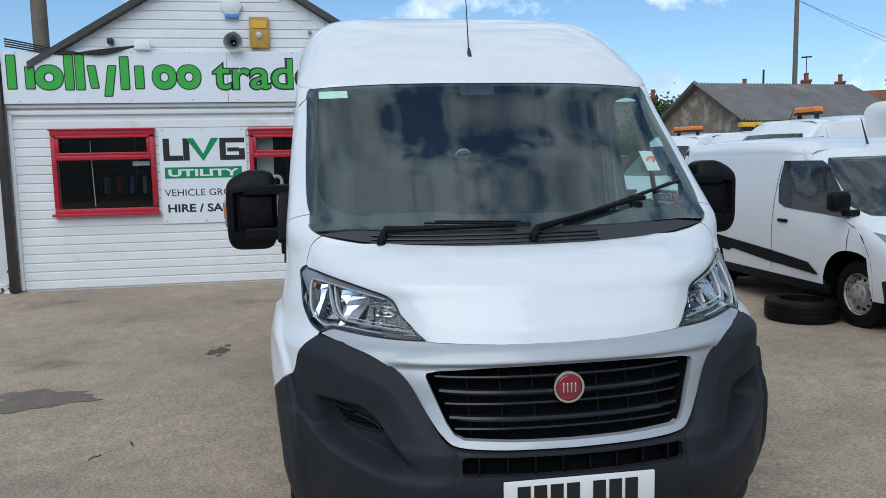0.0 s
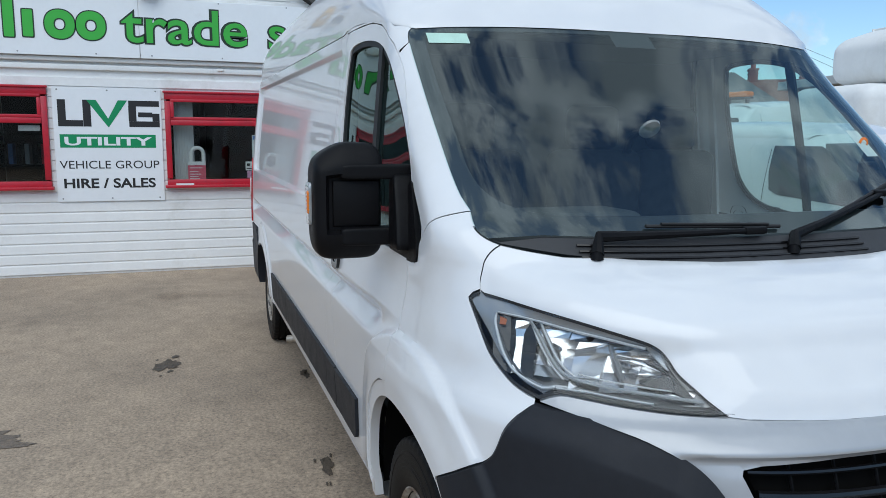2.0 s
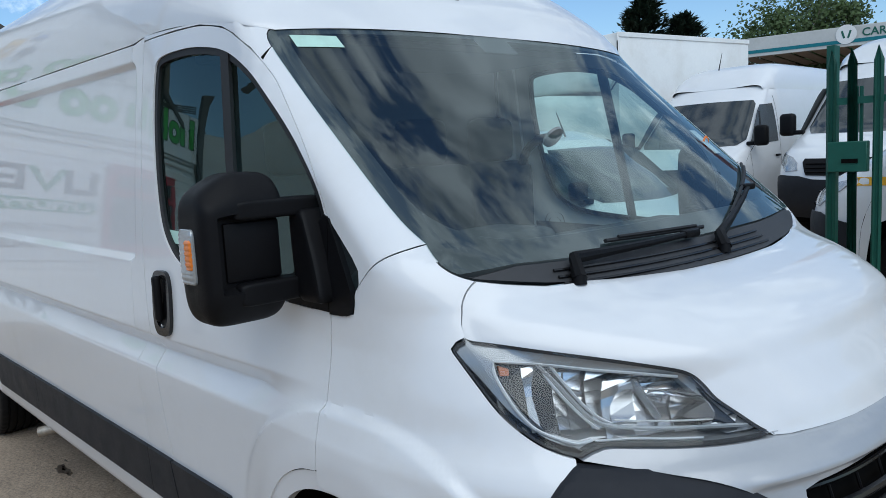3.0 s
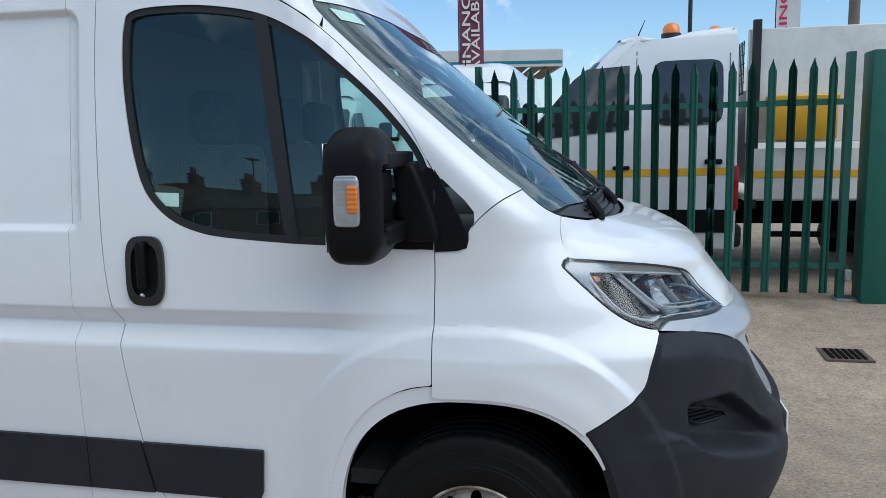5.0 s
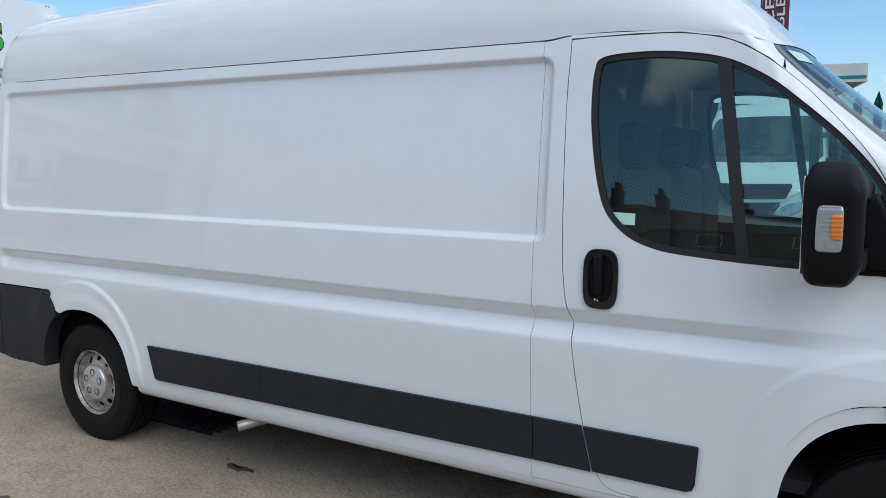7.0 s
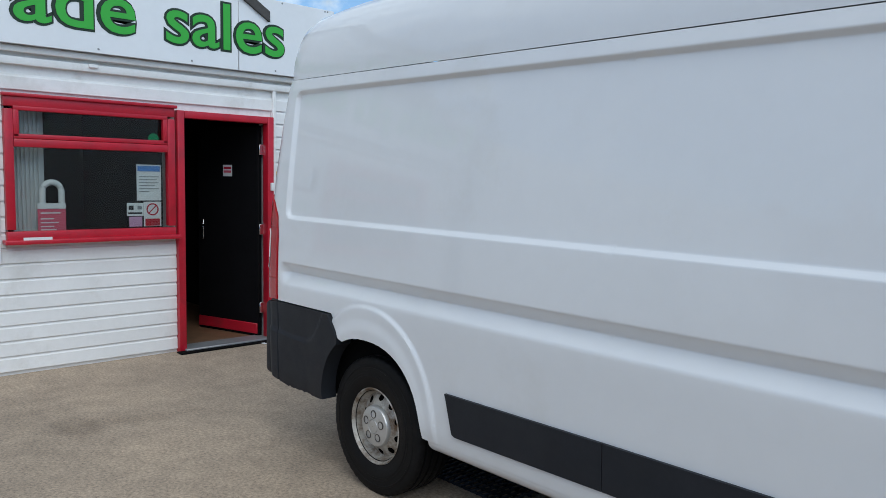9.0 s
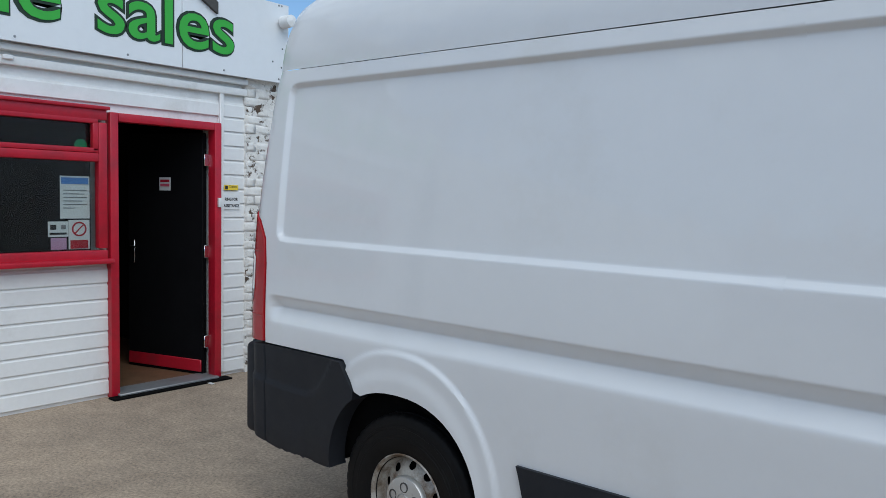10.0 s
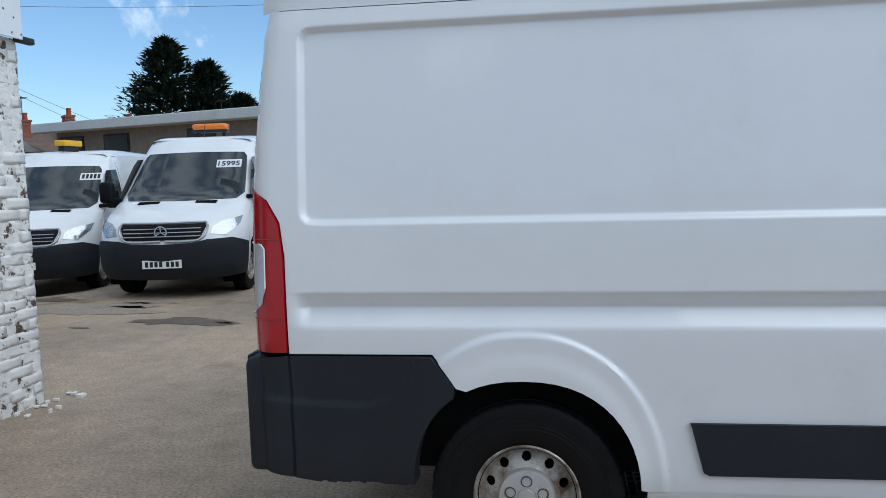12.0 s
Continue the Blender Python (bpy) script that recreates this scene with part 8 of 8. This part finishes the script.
part("lamp_foot", bm_box(0.1, 0.4, 0.10, (0, 0, -0.03)), INK, yb, smooth=False)
parked("cab_van", "white cab with a long orange roof light bar", pose(-14.15, 6.95, -0.10, 0, 0, -70), "big", 5.6, 3.66, 2.30, group="cabs in the yard")
light_bar(pose(-14.63, 8.27, 2.23, 0, 0, -70), 0.8)
parked("delivery_van", "small white van with closed rear doors beside the office", pose(-13.86, 3.60, -0.06, 0, 0, 180), "small", 4.42, 2.66, 1.84)
# price cards inside the cab windscreen
for (x, y, z, r, w) in ((-8.64, 6.80, 1.80, -82, 0.36), (-11.45, 7.76, 1.70, -76, 0.36)):
    pc = tagged(part("price_card", bm_box(0.004, w, 0.14, (0, 0, 0)), PAPER, smooth=False), "white price card behind a windscreen", "card")
    pc.matrix_basis = pose(x, y, z, 0, -38, r)
    if r == -82:
        text_part("price", "15995", 0.115, INK, pc, Matrix.Translation((0.004, -0.155, -0.042)) @ Matrix.Rotation(radians(90), 4, "Z") @ Matrix.Rotation(radians(90), 4, "X"), 0.001, 0.002, width=0.31)
    else:
        for k in range(5):
            part("price_bar", bm_box(0.002, w * 0.11, 0.085, (0.004, (-0.36 + 0.17 * k) * w, 0)), INK, pc, smooth=False)


# loose tyre, mesh panel under the van
def build_loose():
    ty = thing("loose_tyre", "worn black tyre lying flat on the tarmac", "tyre", pose(-3.46, 3.86, 0.004))
    R, r, h = 0.345, 0.215, 0.205
    prof = [(r, 0.02), (r + 0.03, 0.0), (R - 0.03, 0.0), (R - 0.006, 0.02)]
    for g in (0.055, 0.10, 0.145):
        prof += [(R, g - 0.012), (R - 0.008, g - 0.010), (R - 0.008, g + 0.010), (R, g + 0.012)]
    prof += [(R - 0.006, h - 0.02), (R - 0.03, h), (r + 0.03, h), (r, h - 0.02), (r + 0.02, h * 0.5), (r, 0.02)]
    part("tread", lathe(prof, 56, "Z"), TYRE, ty)
    part("bead", lathe([(r + 0.012, h - 0.006), (r + 0.004, h + 0.002), (r - 0.006, h - 0.008)], 48, "Z"), TYRE, ty)
    MESH = mat("blue_black_mesh", (0.030, 0.036, 0.050), 0.5, metal=0.5, var=0.2, scale=20)
    g = thing("mesh_panel", "dark steel mesh panel lying under the van", "panel")
    for k in range(24):
        part("mesh_bar", bm_box(0.008, 0.95, 0.012, (-4.42 + 0.04 * k, -0.15, 0.020)), MESH, g, smooth=False)
    for k in range(16):
        part("mesh_bar", bm_box(0.95, 0.008, 0.012, (-3.96, -0.60 + 0.06 * k, 0.010)), MESH, g, smooth=False)
    tagged(part("scrap_paper", bm_box(0.09, 0.03, 0.004, (-7.38, 0.30, 0.006)), PAPER, smooth=False), "scrap of white paper on the ground by the door", "paper")


build_loose()


# ---- distance: canopy, sheds, houses, trees, poles ----
def build_far():
    CREAM = mat("canopy_grey", (0.52, 0.53, 0.52), 0.6, var=0.06, scale=1.5, dirt=(0.36, 0.34, 0.30), dirt_at=(0.55, 0.85), dirt_scale=0.8)
    TEAL = mat("teal_band", (0.005, 0.16, 0.20), 0.5, var=0.05)
    TEALTEXT = mat("dark_green_text", (0.006, 0.10, 0.07), 0.5, var=0.05)
    SOFFIT = mat("soffit_brown", (0.20, 0.16, 0.13), 0.8, var=0.15, scale=2)
    ang = 12.5
    M = pose(-1.40, 25.9, 0.10, 0, 0, ang)
    c = thing("canopy", "long flat grey canopy with a green fascia sign", "canopy", M)
    part("fascia", bm_box(11.5, 0.10, 0.62, (-5.75, 0.0, 4.45), 0.01, 1), CREAM, c)
    part("fascia_side", bm_box(0.10, 6.0, 0.62, (0.0, 3.0, 4.45), 0.01, 1), CREAM, c)
    part("roof_deck", bm_box(11.5, 6.0, 0.10, (-5.75, 3.0, 4.72)), CREAM, c, smooth=False)
    part("teal_band", bm_box(11.0, 0.012, 0.11, (-5.5, -0.058, 4.30)), TEAL, c, smooth=False)
    for k in range(20):
        part("soffit_slat", bm_box(0.42, 5.9, 0.03, (-0.30 - 0.56 * k, 3.0, 4.16)), SOFFIT, c, smooth=False)
    for x in (-0.9, -6.0, -11.0):
        part("column", bm_box(0.28, 0.28, 4.2, (x, 2.4, 2.1)), CREAM, c, smooth=False)
    part("back_wall", bm_box(10.5, 0.3, 4.0, (-6.0, 6.2, 2.0)), SOFFIT, c, smooth=False)
    m = Matrix.Translation((-6.3, -0.060, 4.42)) @ Matrix.Rotation(radians(90), 4, "X")
    text_part("lettering", "CAR CARE", 0.34, TEALTEXT, c, m, 0.002, 0.006, width=1.6)
    part("sign_disc", lathe([(0.30, -0.07), (0.30, -0.075), (0.001, -0.075)], 28, "Y", at=(-6.75, 0, 4.52)), PAPER, c)
    for k in (-1, 1):
        part("disc_bar", bm_box(0.06, 0.004, 0.24, (-6.75 + 0.09 * k, -0.078, 4.52), rot=Matrix.Rotation(0.3 * k, 3, "Y")), TEALTEXT, c, smooth=False)
    # feather flags
    for nm, lab, x, y, ztop, col, tcol, words in (("feather_flag", "tall purple feather flag with white lettering", -2.46, 13.0, 5.8, (0.135, 0.028, 0.055), (0.62, 0.58, 0.54), ("FINANCE", "AVAILABLE")), ("feather_flag", "white feather flag with pink lettering", 4.32, 16.2, 5.4, (0.72, 0.70, 0.68), (0.60, 0.02, 0.10), ("SPRING",))):
        f = thing(nm, lab, "flag", pose(x, y, 0.3, 0, 0, 8 if x < 0 else -12))
        part("pole", tube([(-0.26, 0, 0), (-0.26, 0, ztop - 0.6), (-0.15, 0, ztop - 0.15), (0.10, 0, ztop - 0.03)], 0.014, 6), INK, f)
        b = bmesh.new()
        rows = []
        for k in range(25):
            z = 0.9 + (ztop - 1.0) * k / 24
            w = 0.50 * min(1.0, max(0.05, (ztop - 0.05 - z) / 0.8) ** 0.6) * (0.75 + 0.25 * min(1, k / 6))
            rows.append([b.verts.new((-0.245 + w * j / 4, 0.02 * math.sin(z * 3 + j), z)) for j in range(5)])
        for r0, r1 in zip(rows, rows[1:]):
            for j in range(4):
                b.faces.new((r0[j], r0[j + 1], r1[j + 1], r1[j]))
        part("sail", b, mat("flag_cloth", col, 0.8, var=0.06, scale=3), f)
        for i, wd in enumerate(words):
            mm = Matrix.Translation((-0.02 + 0.19 * i, -0.035, 2.68 if len(words) > 1 else 3.0)) @ Matrix.Rotation(radians(90), 4, "X") @ Matrix.Rotation(radians(90), 4, "Z")
            text_part("lettering", wd, 0.24, mat("flag_ink", tcol, 0.8, var=0.03), f, mm, 0.001, 0.003, width=1.8 if len(words) > 1 else 1.55)
    # slim poles
    for x, y, h, r, lab in ((1.84, 12.5, 8.5, 0.045, "slim dark lamp column"), (4.55, 12.0, 8.0, 0.10, "brown timber pole beyond the fence"), (-30.2, 21.45, 9.0, 0.13, "tall weathered telegraph pole"), (-9.95, -5.12, 7.5, 0.14, "weathered timber pole behind the office"), (-25.15, 16.74, 5.0, 0.05, "thin grey pole by the shed"), (-9.6, -1.3, 7.2, 0.05, "dark pole behind the office roof")):
        tagged(part("pole", tube([(x, y, -0.3), (x, y, h * 0.5), (x, y, h)], [r, r * 0.9, r * 0.75], 10), WOODPOLE if r > 0.09 else INK), lab, "pole", "poles")
    for end, sag in (((-8.0, 24.0, 8.0), 0.35), ((-24.0, 26.5, 4.2), 0.2), ((-23.8, 26.7, 4.45), 0.2)):
        a, b = Vector((-30.2, 21.45, 8.8)), Vector(end)
        pts = [a.lerp(b, k / 12) + Vector((0, 0, -sag * (1 - (2 * k / 12 - 1) ** 2))) for k in range(13)]
        tagged(part("overhead_wire", tube(pts, 0.007, 4), CABLE), "thin overhead telephone wire", "wire", "overhead wires")
    # corrugated shed
    SHEET = mat("old_corrugated_sheet", (0.16, 0.15, 0.145), 0.9, var=0.18, scale=1.2, dirt=(0.27, 0.25, 0.22), dirt_at=(0.55, 0.7), dirt_scale=0.7)
    TIN = mat("rusty_tin", (0.22, 0.17, 0.12), 0.8, var=0.3, scale=2.2, dirt=(0.35, 0.33, 0.30), dirt_at=(0.5, 0.6), dirt_scale=1.6)
    sh = thing("shed", "old shed with grey corrugated roof and rusty gable", "shed", pose(-23.25, 13.1, 0, 0, 0, 97.5))
    hw, ev, ap, ln = 2.7, 2.85, 4.3, 6.8
    for s in (-1, 1):
        b = bmesh.new()
        n = 96
        rows = []
        for j in range(4):
            k = j / 3
            rows.append([b.verts.new((-0.3 + (ln + 0.3) * i / n, s * hw * 1.04 * (1 - k), ev - 0.06 + (ap - ev + 0.06) * k + 0.03 * math.cos(i * math.pi * 0.98))) for i in range(n + 1)])
        for r0, r1 in zip(rows, rows[1:]):
            for i in range(n):
                b.faces.new((r0[i], r0[i + 1], r1[i + 1], r1[i]))
        part("roof_sheet", b, SHEET, sh)
        part("side_wall", bm_box(ln, 0.1, ev, (ln / 2, s * hw, ev / 2)), TIN, sh, smooth=False)
    b = bmesh.new()
    n = 90
    lo = [b.verts.new((0.02 * math.cos(i * math.pi), -hw + 2 * hw * i / n, 0)) for i in range(n + 1)]
    hi = [b.verts.new((0.02 * math.cos(i * math.pi), -hw + 2 * hw * i / n, ev + (ap - ev) * (1 - abs(2 * i / n - 1)))) for i in range(n + 1)]
    for i in range(n):
        b.faces.new((lo[i], lo[i + 1], hi[i + 1], hi[i]))
    part("gable_sheet", b, TIN, sh)
    for s in (-1, 1):
        part("barge_board", tube([(-0.3, s * hw * 1.04, ev - 0.05), (-0.3, 0, ap + 0.02)], 0.07, 4), SHEET, sh)
    # flat-roofed building
    BUFF = mat("buff_brick", (0.22, 0.18, 0.14), 0.9, var=0.15, scale=6)
    fb = thing("flat_roofed_building", "low brown building with a grey flat roof", "building", pose(-17.5, 19.0, 0, 0, 0, -14))
    part("wall", bm_box(8.4, 5.0, 3.5, (0.5, 2.9, 1.7)), BUFF, fb, smooth=False)
    part("roof", bm_box(9.4, 6.2, 0.30, (0.5, 2.9, 3.6), 0.02, 1), CREAM, fb)
    for x in (-3.0, -1.0, 2.5):
        w = part("window", bm_box(1.0, 0.06, 0.5, (x, 0.38, 3.0)), SCREEN, fb, smooth=False)
        part("window_frame", bm_box(1.1, 0.05, 0.6, (x, 0.392, 3.0)), INK, w, smooth=False)
    # houses with chimneys
    BRICK = mat("red_brick_far", (0.23, 0.085, 0.055), 0.9, var=0.18, scale=3)
    TILE = mat("red_roof_tile", (0.20, 0.085, 0.055), 0.85, var=0.2, scale=2, bump=0.02, bscale=14)
    TILE2 = mat("brown_roof_tile", (0.13, 0.085, 0.065), 0.85, var=0.2, scale=2, bump=0.02, bscale=14)
    POT = mat("chimney_pot", (0.30, 0.07, 0.04), 0.8, var=0.15)
    rnd = random.Random(21)
    spots = [(-53, 20.5, 62), (-51, 27, 62), (-48.5, 33, 58), (-46, 39, 55), (-42, 44.5, 50), (-37, 49, 45), (-30.5, 53, 40), (-24, 57, 35), (-17, 60, 25), (-46, -20, 100), (-44, -28, 100)] + [(-19.5 + 7.0 * k, -33.0, 180) for k in range(8)]
    for i, (x, y, r) in enumerate(spots):
        h = thing("house", "red brick terraced house with a tiled roof and chimney", "house", pose(x, y, 0, 0, 0, r), "terraced houses")
        e, a = 3.7 + rnd.uniform(-0.3, 0.3), 5.7 + rnd.uniform(-0.4, 0.4)
        part("wall", bm_box(7.0, 7.2, e, (0, 0, e / 2)), BRICK, h, smooth=False)
        b = bmesh.new()
        v = [b.verts.new(p) for p in ((-3.7, -3.9, e - 0.1), (3.7, -3.9, e - 0.1), (3.7, 3.9, e - 0.1), (-3.7, 3.9, e - 0.1), (-3.7, 0, a), (3.7, 0, a))]
        for f in ((0, 1, 5, 4), (2, 3, 4, 5), (0, 4, 3), (1, 2, 5), (0, 3, 2, 1)):
            b.faces.new([v[k] for k in f])
        part("roof", b, TILE if i % 2 else TILE2, h, smooth=False)
        for cx, cy in ((-2.9, rnd.uniform(-0.6, 0.6)), (rnd.uniform(0.2, 1.4), rnd.uniform(-0.6, 0.6))):
            top = a + rnd.uniform(0.6, 0.9)
            ch = part("chimney", join(bm_box(0.6, 1.3, top - a + 1.0, (cx, cy, (top + a - 1.0) / 2)), bm_box(0.72, 1.42, 0.14, (cx, cy, top)), bm_box(0.68, 1.38, 0.08, (cx, cy, top - 0.30))), BRICK, h, smooth=False)
            for k in range(rnd.choice((2, 3, 4))):
                part("chimney_pot", lathe([(0.15, 0), (0.13, 0.35), (0.16, 0.50), (0.10, 0.50)], 10, "Z", at=(cx, cy - 0.45 + 0.34 * k, top + 0.06)), POT, ch)
        if i % 2 == 0:
            ar = part("aerial", tube([(cx, 0.3, a + 1.0), (cx, 0.3, a + 2.6)], 0.03, 5), INK, h)
            for k in range(4):
                part("aerial_rod", tube([(cx - 0.35, 0.3 + 0.18 * k - 0.3, a + 2.5), (cx + 0.35, 0.3 + 0.18 * k - 0.3, a + 2.5)], 0.02, 4), INK, ar)
        for s in (-1, 1):
            w = part("window", bm_box(1.0, 0.06, 1.2, (s * 1.8, -3.6, e - 1.1)), SCREEN, h, smooth=False)
            part("window_frame", bm_box(1.12, 0.05, 1.32, (s * 1.8, -3.59, e - 1.1)), PAINT_W, w, smooth=False)
    return


build_far()


def leaf_mat(name, c):
    return mat(name, c, 0.7, var=0.35, scale=3.0)


def conifer(x, y, h, rad, seed, z0=0.0):
    rnd = random.Random(seed)
    t = thing("conifer", "tall dark green conifer tree", "tree", pose(x, y, z0), "conifers")
    part("trunk", tube([(0, 0, 0), (0.05, 0, h * 0.5), (0, 0, h)], [0.25, 0.16, 0.02], 8), WOODPOLE, t)
    verts, faces = [], []
    for k in range(520):
        # a bough that rises and arches over, carrying flat sprays
        f = rnd.random()
        z0b = h * (0.05 + 0.90 * f)
        a = rnd.uniform(0, 2 * math.pi)
        reach = (rad * (1 - f) ** 0.62 * rnd.uniform(0.62, 1.12) + 0.25) * (1 + 0.16 * math.sin(3 * a + seed) + 0.10 * math.sin(9 * f + seed))
        out_d = Vector((math.cos(a), math.sin(a), 0))
        for j in range(26):
            g = rnd.random() ** 0.6
            p = out_d * (reach * g) + Vector((rnd.gauss(0, 0.16), rnd.gauss(0, 0.16), z0b + reach * (0.55 * g - 0.25 * g * g) + rnd.gauss(0, 0.14)))
            d = (out_d + Vector((rnd.gauss(0, 0.45), rnd.gauss(0, 0.45), rnd.uniform(0.0, 0.8)))).normalized()
            s = d.cross(Vector((rnd.gauss(0, 0.4), rnd.gauss(0, 0.4), 1))).normalized()
            ln, w = rnd.uniform(0.28, 0.65), rnd.uniform(0.08, 0.18)
            n = len(verts)
            verts += [p - s * w, p + d * ln, p + s * w, p - d * ln * 0.4]
            faces.append((n, n + 1, n + 2, n + 3))
    me = bpy.data.meshes.new("crown")
    me.from_pydata([tuple(v) for v in verts], [], faces)
    me.materials.append(CONIFER)
    ob = new("crown", me)
    ob.parent = t


def broadleaf(x, y, h, rad, seed, z0=0.0):
    rnd = random.Random(seed)
    t = thing("tree", "leafy green tree with an uneven crown", "tree", pose(x, y, z0), "leafy trees")
    part("trunk", tube([(0, 0, 0), (0.1, 0, h * 0.4), (0, 0.1, h * 0.8)], [0.22, 0.16, 0.04], 8), WOODPOLE, t)
    verts, faces = [], []
    clumps = []
    for k in range(26):
        a, e = rnd.uniform(0, 6.28), rnd.uniform(-0.5, 1.0)
        q = rnd.uniform(0.35, 1.0)
        c = Vector((rad * q * math.cos(a) * (1 - 0.35 * max(0, e)), rad * q * math.sin(a) * (1 - 0.35 * max(0, e)), h * 0.66 + h * 0.30 * e))
        clumps.append((c, rnd.uniform(0.25, 0.5) * rad))
        part("limb", tube([(0.05, 0, h * 0.35), tuple(Vector((0.05, 0, h * 0.45)).lerp(c, 0.5)), tuple(c)], [0.06, 0.035, 0.012], 5), WOODPOLE, t) if k % 3 == 0 else None
    for k in range(9500):
        c, r = rnd.choice(clumps)
        p = c + Vector((rnd.gauss(0, 1), rnd.gauss(0, 1), rnd.gauss(0, 0.8))) * r * 0.55
        d = Vector((rnd.uniform(-1, 1), rnd.uniform(-1, 1), rnd.uniform(-0.6, 1))).normalized()
        s = d.orthogonal().normalized()
        w = rnd.uniform(0.03, 0.075)
        n = len(verts)
        verts += [p - s * w, p + d * w * 1.9, p + s * w, p - d * w * 0.8]
        faces += [(n, n + 1, n + 2, n + 3)]
    me = bpy.data.meshes.new("crown")
    me.from_pydata([tuple(v) for v in verts], [], faces)
    me.materials.append(LEAF)
    ob = new("crown", me)
    ob.parent = t


CONIFER = leaf_mat("conifer_needles", (0.012, 0.028, 0.014))
LEAF = leaf_mat("tree_leaves", (0.050, 0.085, 0.022))
for i, (x, y, h, r) in enumerate(((-41.2, 64.9, 16.1, 6.2), (-37.7, 66.7, 13.9, 4.8), (-35.0, 67.9, 10.6, 3.6))):
    conifer(x, y, h, r, 30 + i)
for i, (x, y, h, r) in enumerate(((-12.6, 30.5, 7.3, 2.4), (-10.9, 32.0, 6.6, 1.8), (-33.5, 15.5, 4.2, 1.6))):
    broadleaf(x, y, h, r, 60 + i)
# unseen block added behind the camera to close the yard in reflections
CLOSE = mat("block_grey", (0.42, 0.40, 0.37), 0.9, var=0.12, scale=1.5)
for (x, y, sx, sy, h) in ((28.0, -4.0, 6.0, 36.0, 5.0),):
    b = tagged(part("far_building", bm_box(sx, sy, h, (x, y, h / 2)), CLOSE, smooth=False), "plain grey block added unseen behind the camera", "building", kind="structure")
    part("roof", bm_box(sx + 0.6, sy + 0.6, 0.3, (x, y, h + 0.15)), ROOF_FELT, b, smooth=False)
